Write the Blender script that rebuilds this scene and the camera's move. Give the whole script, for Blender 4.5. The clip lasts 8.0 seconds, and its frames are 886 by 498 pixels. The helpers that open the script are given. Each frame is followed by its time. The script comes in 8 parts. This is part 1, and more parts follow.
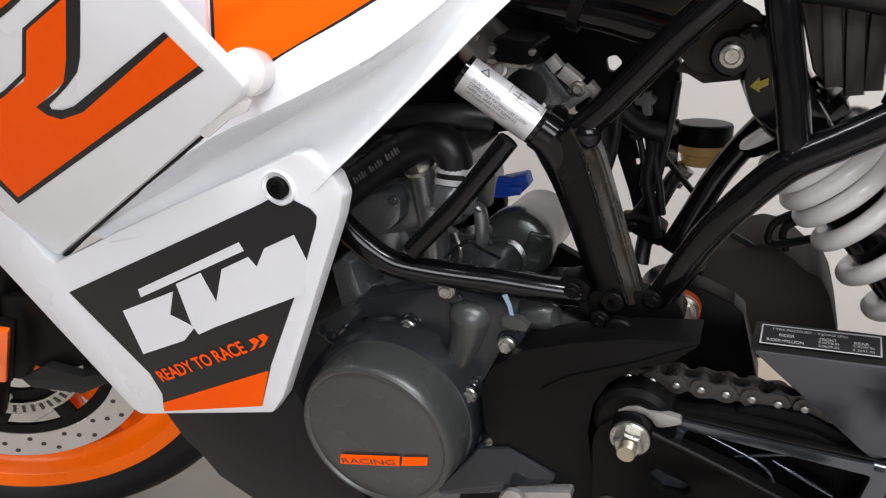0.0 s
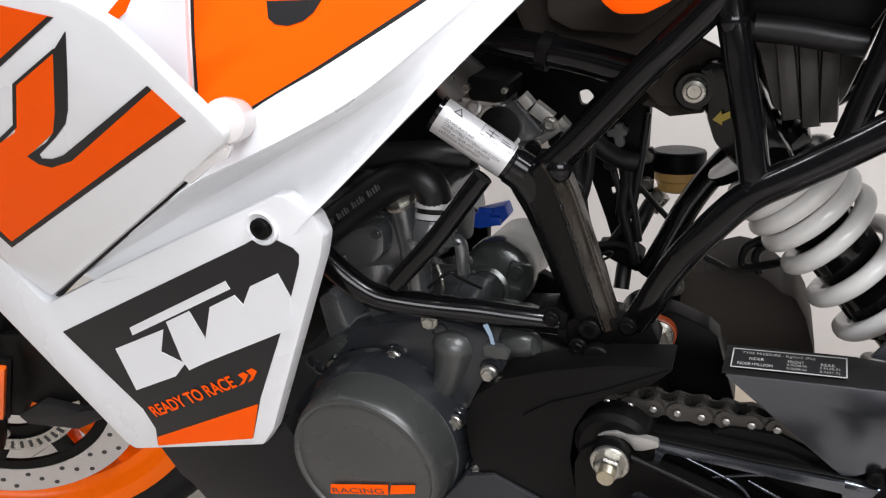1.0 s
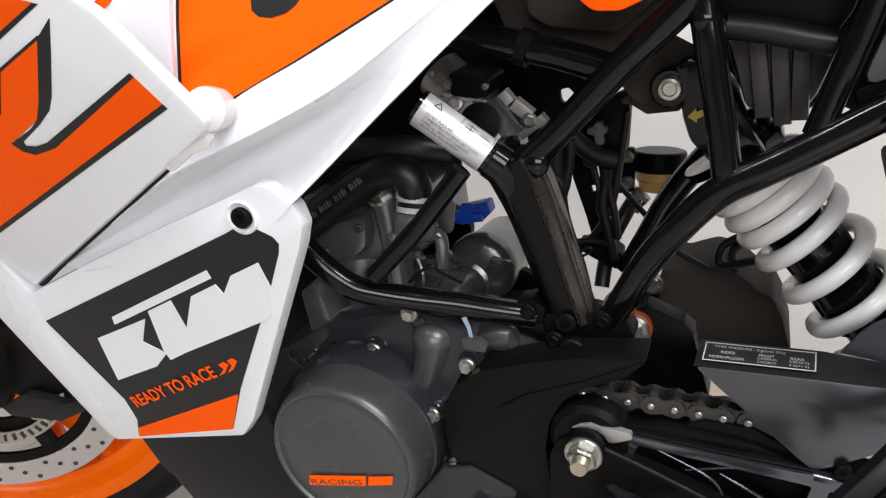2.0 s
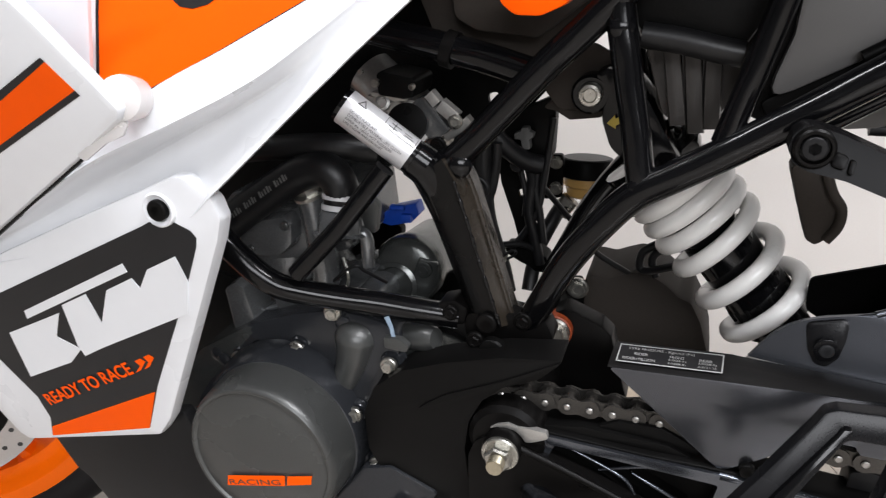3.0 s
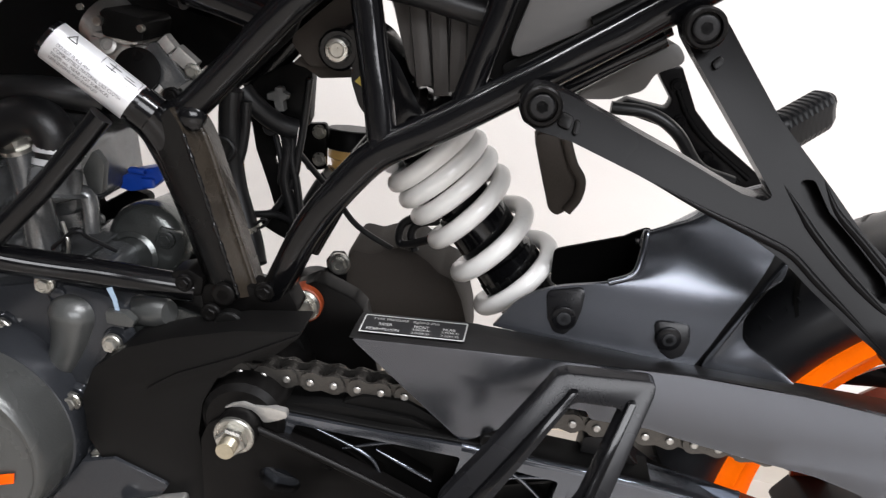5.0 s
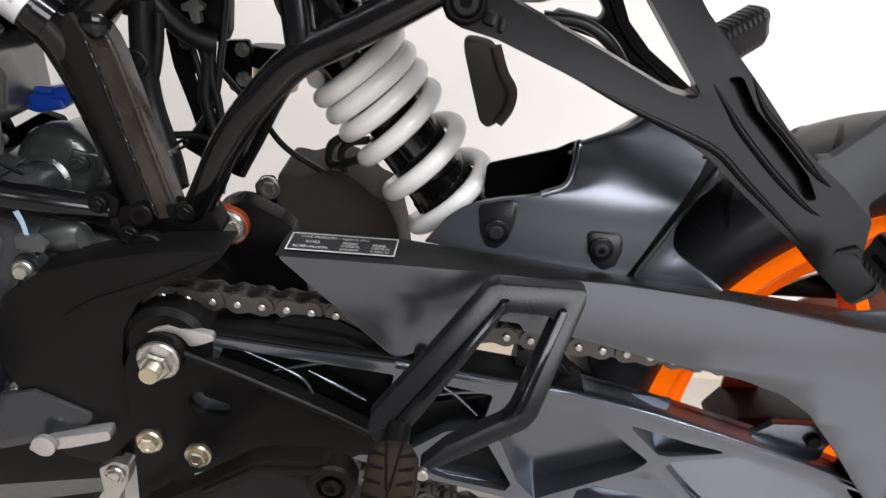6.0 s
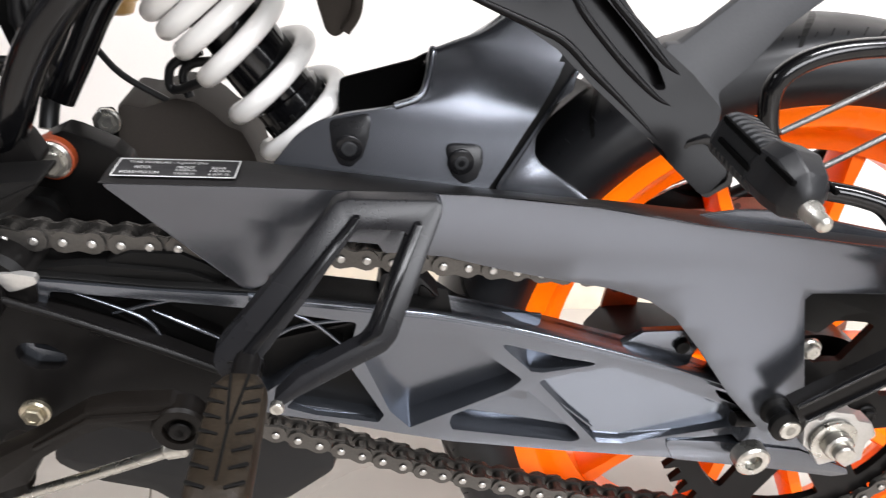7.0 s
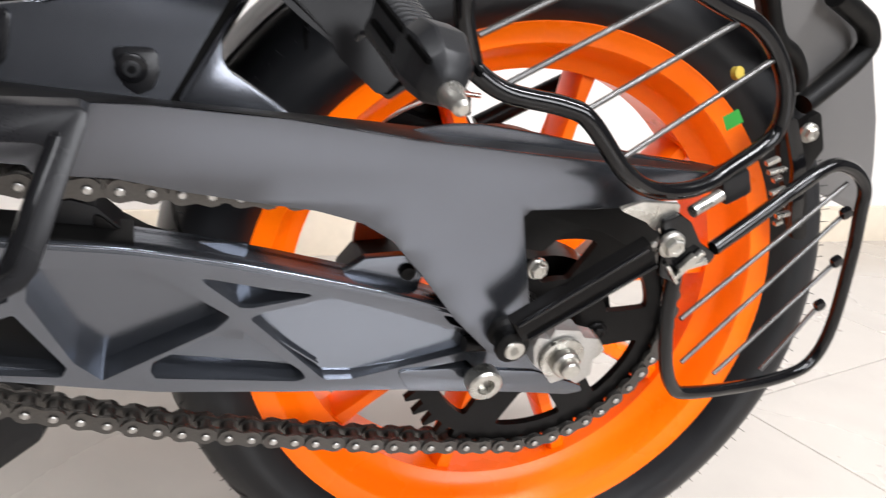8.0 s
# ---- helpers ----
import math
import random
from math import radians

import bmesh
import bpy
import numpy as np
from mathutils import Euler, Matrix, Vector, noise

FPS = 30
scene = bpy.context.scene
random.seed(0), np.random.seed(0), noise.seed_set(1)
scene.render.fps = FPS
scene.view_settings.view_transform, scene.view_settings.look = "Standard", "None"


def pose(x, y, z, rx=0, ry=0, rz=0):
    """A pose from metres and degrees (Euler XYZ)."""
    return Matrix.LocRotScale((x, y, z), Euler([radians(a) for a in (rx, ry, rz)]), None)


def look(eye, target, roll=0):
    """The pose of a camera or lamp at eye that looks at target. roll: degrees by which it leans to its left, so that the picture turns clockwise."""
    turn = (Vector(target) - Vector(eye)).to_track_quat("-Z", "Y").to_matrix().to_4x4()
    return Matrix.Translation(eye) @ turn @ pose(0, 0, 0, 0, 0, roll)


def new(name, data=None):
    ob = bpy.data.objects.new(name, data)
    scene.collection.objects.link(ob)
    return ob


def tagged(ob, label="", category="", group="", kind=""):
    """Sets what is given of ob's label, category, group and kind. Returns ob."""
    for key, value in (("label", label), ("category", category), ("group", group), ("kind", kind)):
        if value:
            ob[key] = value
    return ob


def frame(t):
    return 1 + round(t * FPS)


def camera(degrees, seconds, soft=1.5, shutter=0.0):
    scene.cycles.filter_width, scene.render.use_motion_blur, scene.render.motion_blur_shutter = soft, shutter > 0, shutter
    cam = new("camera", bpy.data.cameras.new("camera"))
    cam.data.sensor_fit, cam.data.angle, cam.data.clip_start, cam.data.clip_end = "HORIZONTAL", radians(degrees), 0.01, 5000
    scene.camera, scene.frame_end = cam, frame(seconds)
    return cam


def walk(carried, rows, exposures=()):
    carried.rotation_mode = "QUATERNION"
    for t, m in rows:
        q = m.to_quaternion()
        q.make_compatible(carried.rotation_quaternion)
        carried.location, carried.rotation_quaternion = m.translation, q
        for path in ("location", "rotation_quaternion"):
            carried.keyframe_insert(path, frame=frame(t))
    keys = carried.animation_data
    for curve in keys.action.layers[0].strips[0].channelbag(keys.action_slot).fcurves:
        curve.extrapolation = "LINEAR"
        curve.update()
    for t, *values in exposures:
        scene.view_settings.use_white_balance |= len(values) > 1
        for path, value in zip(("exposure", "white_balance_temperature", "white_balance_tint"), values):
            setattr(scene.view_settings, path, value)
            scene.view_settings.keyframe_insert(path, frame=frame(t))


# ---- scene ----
cam = camera(60.8, 8.0, 1.2, 0.3)
# The bike stands on its side stand and leans to its left; the path is given in the bike's own upright axes.
LEANING = Matrix.Translation((0, 0, 0.002)) @ pose(0, 0, 0, 13.0)
PATH = [
    (0, (0.059, -0.541, 0.751), (-0.684, 1.12, -0.08), -4.3),
    (0.5, (0.071, -0.548, 0.757), (-0.65, 1.129, -0.06), -4.8),
    (1, (0.077, -0.546, 0.766), (-0.668, 1.135, -0.019), -5.7),
    (1.2, (0.080, -0.547, 0.765), (-0.665, 1.139, -0.010), -6.1),
    (2.3, (0.094, -0.554, 0.756), (-0.622, 1.147, -0.015), -3.9),
    (2.5, (0.097, -0.555, 0.755), (-0.597, 1.155, -0.018), -3.4),
    (3, (0.11, -0.549, 0.752), (-0.502, 1.199, -0.004), -1.9),
    (3.5, (0.118, -0.537, 0.743), (-0.415, 1.241, -0.001), -0.8),
    (4, (0.131, -0.528, 0.735), (-0.248, 1.289, -0.009), 2.3),
    (4.5, (0.145, -0.52, 0.733), (-0.114, 1.318, -0.012), 3.5),
    (4.7, (0.147, -0.519, 0.728), (-0.057, 1.327, -0.015), 3.9),
    (5.8, (0.161, -0.513, 0.703), (0.160, 1.309, -0.121), 6.0),
    (6, (0.163, -0.512, 0.698), (0.185, 1.289, -0.172), 5.4),
    (6.5, (0.175, -0.5, 0.68), (0.315, 1.265, -0.249), 4.6),
    (7, (0.197, -0.497, 0.668), (0.471, 1.239, -0.287), 5.9),
    (7.5, (0.23, -0.491, 0.655), (0.692, 1.197, -0.312), 7.6),
    (7.8, (0.259, -0.487, 0.645), (0.895, 1.133, -0.339), 10.0),
    (8, (0.277, -0.485, 0.639), (0.997, 1.093, -0.357), 11.3),
]
walk(cam, [(t, LEANING @ look(eye, target, roll)) for t, eye, target, roll in PATH], [(0.0, -0.12), (0.5, -0.05), (2.5, -0.03), (3.0, -0.02), (3.5, 0.12), (4.0, 0.35), (4.5, 0.46), (6.0, 0.36), (6.5, 0.72), (7.0, 0.90), (7.5, 0.95), (8.0, 0.58)])

# ---- light ----
world = bpy.data.worlds.new("room_air")
scene.world = world
world.use_nodes = True
world.node_tree.nodes["Background"].inputs[0].default_value = (0.975, 0.962, 0.985, 1)
world.node_tree.nodes["Background"].inputs[1].default_value = 0.02


def ceiling_lamp(x, y, w, d, power):
    data = bpy.data.lights.new("ceiling_light", "AREA")
    data.shape, data.size, data.size_y, data.energy, data.color = "RECTANGLE", w, d, power, (0.955, 0.958, 1.0)
    ob = new("ceiling_light_glow", data)
    ob.location = (x, y, 2.77)
    return ob


LAMPS = ((-1.0, -1.5, 44), (1.3, -1.5, 72), (2.4, -1.7, 40), (-2.6, -1.0, 12))
for lx, ly, power in LAMPS:
    ceiling_lamp(lx, ly, 1.2, 0.3, power)

# unseen area light added behind the camera, placed for the bike's highlights
front_light = bpy.data.lights.new("unseen_front_light", "AREA")
front_light.shape, front_light.size, front_light.size_y, front_light.energy, front_light.color = "RECTANGLE", 2.6, 1.15, 104, (0.945, 0.955, 1.0)
front_glow = new("unseen_front_light", front_light)
front_glow.matrix_basis = look((1.5, -3.55, 1.58), (0.6, 0, 0.6))

# ---- materials ----


def material(name, color, rough=0.5, metal=0.0, grain=400.0, bump=0.0, vary=0.12, blotch=9.0, coat=0.0, spread=0.08, spec=0.5, warp=0.0):
    """A surface with colour and gloss that vary at two scales, and a fine relief."""
    m = bpy.data.materials.new(name)
    m.use_nodes = True
    nt = m.node_tree
    b = nt.nodes["Principled BSDF"]
    co = nt.nodes.new("ShaderNodeTexCoord")
    fine, wide = nt.nodes.new("ShaderNodeTexNoise"), nt.nodes.new("ShaderNodeTexNoise")
    fine.inputs["Scale"].default_value, wide.inputs["Scale"].default_value = grain, blotch
    fine.inputs["Detail"].default_value, wide.inputs["Detail"].default_value = 3, 5
    for n in (fine, wide):
        nt.links.new(co.outputs["Object"], n.inputs["Vector"])
    both = nt.nodes.new("ShaderNodeMath")
    both.operation = "ADD"
    nt.links.new(fine.outputs["Fac"], both.inputs[0])
    nt.links.new(wide.outputs["Fac"], both.inputs[1])
    ramp = nt.nodes.new("ShaderNodeMapRange")
    ramp.inputs["From Min"].default_value, ramp.inputs["From Max"].default_value = 0.5, 1.5
    ramp.inputs["To Min"].default_value, ramp.inputs["To Max"].default_value = 1 - vary, 1 + vary
    nt.links.new(both.outputs[0], ramp.inputs["Value"])
    mul = nt.nodes.new("ShaderNodeMix")
    mul.data_type, mul.blend_type = "RGBA", "MULTIPLY"
    mul.inputs["Factor"].default_value = 1
    mul.inputs[6].default_value = (*color, 1)
    nt.links.new(ramp.outputs[0], mul.inputs[7])
    nt.links.new(mul.outputs[2], b.inputs["Base Color"])
    gloss = nt.nodes.new("ShaderNodeMapRange")
    gloss.inputs["From Min"].default_value, gloss.inputs["From Max"].default_value = 0.3, 0.7
    gloss.inputs["To Min"].default_value, gloss.inputs["To Max"].default_value = max(rough - spread, 0.02), min(rough + spread, 1)
    nt.links.new(wide.outputs["Fac"], gloss.inputs["Value"])
    nt.links.new(gloss.outputs[0], b.inputs["Roughness"])
    b.inputs["Metallic"].default_value = metal
    b.inputs["Specular IOR Level"].default_value = spec
    b.inputs["Coat Weight"].default_value = coat
    b.inputs["Coat Roughness"].default_value = 0.06
    if warp:
        swell = nt.nodes.new("ShaderNodeBump")
        swell.inputs["Strength"].default_value, swell.inputs["Distance"].default_value = 1.0, warp
        soft = nt.nodes.new("ShaderNodeTexNoise")
        soft.inputs["Scale"].default_value, soft.inputs["Detail"].default_value = blotch, 0
        nt.links.new(co.outputs["Object"], soft.inputs["Vector"])
        nt.links.new(soft.outputs["Fac"], swell.inputs["Height"])
        nt.links.new(swell.outputs[0], b.inputs["Normal"])
    if bump:
        bp = nt.nodes.new("ShaderNodeBump")
        if warp:
            nt.links.new(swell.outputs[0], bp.inputs["Normal"])
        bp.inputs["Strength"].default_value, bp.inputs["Distance"].default_value = bump, 0.0006
        nt.links.new(fine.outputs["Fac"], bp.inputs["Height"])
        nt.links.new(bp.outputs[0], b.inputs["Normal"])
    return m


WHITE = material("white_paint", (0.76, 0.775, 0.80), 0.28, 0, 60, 0.0, 0.02, 5, 0.4, 0.04)
ORANGE = material("orange_vinyl", (0.95, 0.098, 0.0004), 0.46, 0, 80, 0.0, 0.03, 6, 0.0, 0.04, 0.06)
ORANGE_RIM = material("orange_rim_paint", (0.97, 0.150, 0.001), 0.30, 0, 300, 0.03, 0.04, 12, 0.0, 0.05, 0.2)
VINYL = material("black_vinyl", (0.012, 0.012, 0.013), 0.42, 0, 200, 0.0, 0.08, 10, 0.0, 0.05, 0.25)
GLOSS = material("black_gloss_paint", (0.0028, 0.0028, 0.0032), 0.14, 0, 220, 0.08, 0.2, 30, 0.0, 0.05, 0.30, 0.0022)
SATIN = material("satin_black_paint", (0.0036, 0.0033, 0.0032), 0.34, 0.0, 500, 0.08, 0.2, 20, 0.0, 0.07, 0.10)
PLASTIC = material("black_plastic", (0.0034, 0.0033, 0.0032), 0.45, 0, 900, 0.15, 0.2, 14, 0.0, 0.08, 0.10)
GREYPLASTIC = material("dark_grey_plastic", (0.0085, 0.0085, 0.0090), 0.42, 0, 1200, 0.12, 0.12, 10, 0.0, 0.06, 0.2)
# guard ledge darker than GUARD: its dark reflection is put into the colour
LEDGE = material("dark_ledge_plastic", (0.010, 0.0095, 0.0095), 0.5, 0, 900, 0.15, 0.15, 10, 0.0, 0.06, 0.15)
GUARD = material("graphite_plastic", (0.105, 0.111, 0.125), 0.24, 0.9, 1500, 0.04, 0.06, 6, 0.0, 0.04, 0.5, 0.005)
CASTING = material("graphite_cast_metal", (0.066, 0.068, 0.066), 0.30, 0.4, 900, 0.25, 0.16, 12, 0.0, 0.08, 0.5, 0.004)
DARKCAST = material("dark_cast_metal", (0.11, 0.116, 0.112), 0.20, 0.7, 800, 0.35, 0.3, 24, 0.0, 0.1, 0.5, 0.003)
ARM = material("swingarm_silver_grey", (0.138, 0.149, 0.170), 0.20, 0.9, 700, 0.08, 0.08, 9, 0.0, 0.05, 0.5, 0.003)
ALLOY = material("raw_alloy", (0.44, 0.43, 0.41), 0.40, 0.8, 500, 0.3, 0.15, 18, 0.0, 0.1)
WIREM = material("grey_wire_steel", (0.10, 0.098, 0.095), 0.34, 0.9, 400, 0.1, 0.2, 40, 0.0, 0.08)
STEEL = material("zinc_steel", (0.43, 0.42, 0.385), 0.30, 0.95, 300, 0.15, 0.25, 60, 0.0, 0.1)
BRASSY = material("yellow_zinc_steel", (0.46, 0.415, 0.315), 0.32, 0.95, 300, 0.15, 0.25, 60, 0.0, 0.1)
CHAINM = material("chain_steel", (0.085, 0.080, 0.074), 0.42, 0.85, 600, 0.2, 0.3, 50, 0.0, 0.12)
PINM = material("chain_pin_steel", (0.42, 0.41, 0.39), 0.35, 0.9, 600, 0.1, 0.2, 60, 0.0, 0.1)
RUBBER = material("tyre_rubber", (0.0062, 0.0065, 0.0074), 0.40, 0, 900, 0.10, 0.25, 16, 0.0, 0.1, 0.26)
PEGRUBBER = material("worn_peg_rubber", (0.0125, 0.0088, 0.0052), 0.50, 0, 500, 0.35, 0.6, 30, 0.0, 0.1, 0.22)
HOSE = material("black_hose_rubber", (0.006, 0.006, 0.0065), 0.42, 0, 500, 0.15, 0.2, 20, 0.0, 0.1, 0.35)
HEELM = material("heel_guard_plastic", (0.0062, 0.0062, 0.0070), 0.27, 0, 900, 0.06, 0.15, 12, 0.0, 0.05, 0.22, 0.003)
HANGERM = material("satin_black_casting", (0.0040, 0.0038, 0.0040), 0.24, 0.0, 700, 0.06, 0.12, 10, 0.0, 0.05, 0.065, 0.003)
HEADM = material("grey_head_casting", (0.16, 0.165, 0.168), 0.18, 0.65, 700, 0.35, 0.35, 26, 0.0, 0.1, 0.5, 0.004)
PRINT = material("faded_hose_print", (0.10, 0.10, 0.097), 0.6, 0, 900, 0.0, 0.3, 80)
# wall sheen on the arm's edge put into the brown colour, with some dust
DUSTSHEEN = material("dust_sheen_black_paint", (0.020, 0.016, 0.012), 0.24, 0, 420, 0.30, 0.8, 30, 0.0, 0.1, 0.5)
ARMPAINT = material("satin_black_arm_paint", (0.0048, 0.0046, 0.0046), 0.28, 0, 700, 0.12, 0.2, 24, 0.0, 0.06, 0.17, 0.001)
STRIPM = material("flat_grey_steel_paint", (0.024, 0.0245, 0.026), 0.42, 0, 700, 0.08, 0.12, 8, 0.0, 0.05, 0.15, 0.004)
LEVERM = material("worn_black_lever_paint", (0.0042, 0.0034, 0.0028), 0.36, 0, 600, 0.12, 0.3, 22, 0.0, 0.08, 0.11)
PANELM = material("grey_side_panel_plastic", (0.095, 0.092, 0.090), 0.45, 0, 1300, 0.10, 0.06, 6, 0.0, 0.05, 0.4, 0.004)
COVERM = material("dark_glossy_case_paint", (0.028, 0.030, 0.034), 0.18, 0.35, 700, 0.10, 0.2, 18, 0.0, 0.06, 0.5, 0.004)
AIRM = material("air_box_plastic", (0.036, 0.033, 0.031), 0.42, 0, 1000, 0.12, 0.12, 14, 0.0, 0.07, 0.35, 0.003)
SIDECASE = material("matt_case_plastic", (0.0044, 0.0042, 0.0041), 0.40, 0, 900, 0.12, 0.15, 14, 0.0, 0.08, 0.10, 0.003)
COIL = material("white_spring_paint", (0.78, 0.77, 0.75), 0.30, 0, 120, 0.05, 0.04, 20, 0.3, 0.05)
LABELM = material("silver_label", (0.56, 0.56, 0.57), 0.36, 0.30, 200, 0.0, 0.05, 10, 0.0, 0.05)
INK = material("black_ink", (0.03, 0.03, 0.03), 0.5, 0, 100, 0, 0.05, 10)
# near-black for the shade inside the hanger hole, mudguard hollow and slots
INKDARK = material("cavity_shade_black", (0.0012, 0.0012, 0.0012), 0.7, 0, 300, 0.1, 0.1, 10, 0.0, 0.05, 0.03)
INKW = material("white_ink", (0.40, 0.40, 0.39), 0.5, 0, 100, 0, 0.05, 10)
GASKET = material("pale_blue_gasket", (0.25, 0.33, 0.42), 0.4, 0, 300, 0.1, 0.2, 30)
BLUE = material("blue_connector_plastic", (0.010, 0.075, 0.52), 0.35, 0, 300, 0.1, 0.1, 20)
AMBER = material("amber_fluid_plastic", (0.66, 0.40, 0.13), 0.35, 0, 200, 0.05, 0.10, 20)
BUSHM = material("orange_bush_rubber", (0.27, 0.045, 0.010), 0.5, 0, 300, 0.2, 0.2, 30)
REFLECT = material("orange_reflector", (0.85, 0.13, 0.01), 0.15, 0, 900, 0.5, 0.1, 20, 0.6)
YELLOW = material("yellow_mark", (0.34, 0.25, 0.03), 0.5, 0, 200, 0, 0.05, 10)
GREEN = material("green_sticker", (0.02, 0.26, 0.03), 0.5, 0, 200, 0, 0.05, 10)
DISC = material("brushed_disc_steel", (0.55, 0.54, 0.53), 0.30, 0.9, 900, 0.15, 0.12, 12, 0.0, 0.08)
DISCRUST = material("brown_oiled_disc", (0.20, 0.13, 0.10), 0.40, 0.7, 500, 0.15, 0.2, 15)
BROWNISH = material("brown_grey_plastic", (0.034, 0.029, 0.025), 0.62, 0, 900, 0.15, 0.15, 12, 0.0, 0.08, 0.12, 0.003)
WRAP = material("clear_wrap_film", (0.86, 0.84, 0.83), 0.22, 0, 60, 0.15, 0.05, 40, 0.4)
WRAP.node_tree.nodes["Principled BSDF"].inputs["Transmission Weight"].default_value = 0.35
WALLM = material("cream_wall_paint", (0.69, 0.66, 0.625), 0.75, 0, 300, 0.25, 0.03, 2)
# walls and ceiling out of view, greyed to keep the black parts' reflections dark
GREYWALL = material("unseen_wall_grey", (0.09, 0.09, 0.09), 0.75, 0, 300, 0.25, 0.05, 2)
CEIL = material("ceiling_paint", (0.32, 0.32, 0.32), 0.8, 0, 200, 0.2, 0.03, 2)
TILE = material("beige_floor_tile", (0.41, 0.375, 0.335), 0.26, 0, 14, 0.0, 0.07, 2.5, 0.15, 0.06)
GROUT = material("dark_grout", (0.20, 0.18, 0.155), 0.85, 0, 600, 0.4, 0.2, 20)
SKIRT = material("tan_skirting_tile", (0.62, 0.54, 0.43), 0.35, 0, 40, 0.0, 0.08, 5)
LAMPM = bpy.data.materials.new("lamp_diffuser")
LAMPM.use_nodes = True
LAMPM.node_tree.nodes["Principled BSDF"].inputs["Emission Color"].default_value = (0.975, 0.962, 0.985, 1)
LAMPM.node_tree.nodes["Principled BSDF"].inputs["Emission Strength"].default_value = 6.0

# ---- shapes ----


def finish(name, bm, mat, parent=None, label="", angle=35):
    me = bpy.data.meshes.new(name)
    bmesh.ops.recalc_face_normals(bm, faces=bm.faces[:])
    for fc in bm.faces:
        fc.smooth = True
    bm.to_mesh(me)
    bm.free()
    me.set_sharp_from_angle(angle=radians(angle))
    for one in mat if isinstance(mat, (list, tuple)) else (mat,):
        me.materials.append(one)
    ob = new(name, me)
    ob.parent = parent
    return tagged(ob, label) if label else ob


def part(name, bm, mat, parent, label="", angle=35):
    return finish(name, bm, mat, parent, label, angle)


def rounded(points, r, steps=4):
    """The closed outline with its corners rounded to about r."""
    out, n = [], len(points)
    for i, p in enumerate(points):
        p, a, b = Vector(p), Vector(points[i - 1]), Vector(points[(i + 1) % n])
        da, db = a - p, b - p
        la, lb = da.length, db.length
        if la < 1e-6 or lb < 1e-6:
            continue
        bend = da.angle(db)
        c = min(r / max(math.tan(bend / 2), 0.05), 0.45 * la, 0.45 * lb)
        if bend > 2.9 or c < 1e-4:
            out.append(p)
            continue
        s, e = p + da * (c / la), p + db * (c / lb)
        out += [s * (1 - k / steps) ** 2 + p * (2 * (k / steps) * (1 - k / steps)) + e * (k / steps) ** 2 for k in range(steps + 1)]
    return out


def flat(y0, slope=0.0, z0=0.0, along=0.0, x0=0.0):
    """The depth y of a sheet that tips with height and length."""
    return lambda x, z: y0 + slope * (z - z0) + along * (x - x0)


PAN, WING = flat(-0.142, -0.13, 0.40), flat(-0.195, -0.33, 0.638)
HEEL, PIL = flat(-0.135, 0.5, 0.497), flat(-0.119, 0.43, 0.66)
TNK = flat(-0.148, 0.5, 0.685)


def plate_mesh(outline, y, thick, bevel=0.0015, corner=0.004, holes=(), segments=2):
    """A sheet in the plane of length and height, its face at depth y and its back thick behind it."""
    at = y if callable(y) else flat(y)
    bm = bmesh.new()
    loops = [rounded(outline, corner) if corner else [Vector(p) for p in outline]]
    loops += [rounded(h, corner) if corner else [Vector(p) for p in h] for h in holes]
    fronts, backs, rims = [], [], []
    for lp in loops:
        fr = [bm.verts.new((p[0], at(p[0], p[1]), p[1])) for p in lp]
        bk = [bm.verts.new((p[0], at(p[0], p[1]) + thick, p[1])) for p in lp]
        fronts.append(fr)
        backs.append(bk)
    if len(loops) == 1:
        bm.faces.new(fronts[0])
        bm.faces.new(backs[0][::-1])
    else:
        for group in (fronts, backs):
            es = [bm.edges.new((lp[i], lp[(i + 1) % len(lp)])) for lp in group for i in range(len(lp))]
            bmesh.ops.triangle_fill(bm, use_beauty=True, edges=es)
    for fr, bk in zip(fronts, backs):
        for i in range(len(fr)):
            j = (i + 1) % len(fr)
            bm.faces.new((fr[i], fr[j], bk[j], bk[i]))
            rims.append((fr[i], fr[j]))
    bmesh.ops.recalc_face_normals(bm, faces=bm.faces[:])
    if bevel:
        es = [e for e in (bm.edges.get(p) for p in rims) if e]
        bmesh.ops.bevel(bm, geom=es, offset=bevel, segments=segments, affect="EDGES", profile=0.6, clamp_overlap=True)
    return bm


def plate(name, outline, y, thick, mat, parent, label="", bevel=0.0015, corner=0.004, holes=()):
    return part(name, plate_mesh(outline, y, thick, bevel, corner, holes), mat, parent, label)


def decal(name, outline, y, mat, parent, lift=0.0005, corner=0.0, label=""):
    """A thin film on a sheet."""
    at = y if callable(y) else flat(y)
    return part(name, plate_mesh(outline, lambda x, z: at(x, z) - lift, lift * 0.8, 0, corner), mat, parent, label)


def smooth_path(points, per=6):
    pts = [Vector(p) for p in points]
    if len(pts) < 3:
        return pts
    ext = [2 * pts[0] - pts[1]] + pts + [2 * pts[-1] - pts[-2]]
    out = []
    for i in range(1, len(ext) - 2):
        a, b, c, d = ext[i - 1 : i + 3]
        for k in range(per):
            t = k / per
            out.append(0.5 * (2 * b + (c - a) * t + (2 * a - 5 * b + 4 * c - d) * t**2 + (3 * b - a - 3 * c + d) * t**3))
    return out + [pts[-1]]


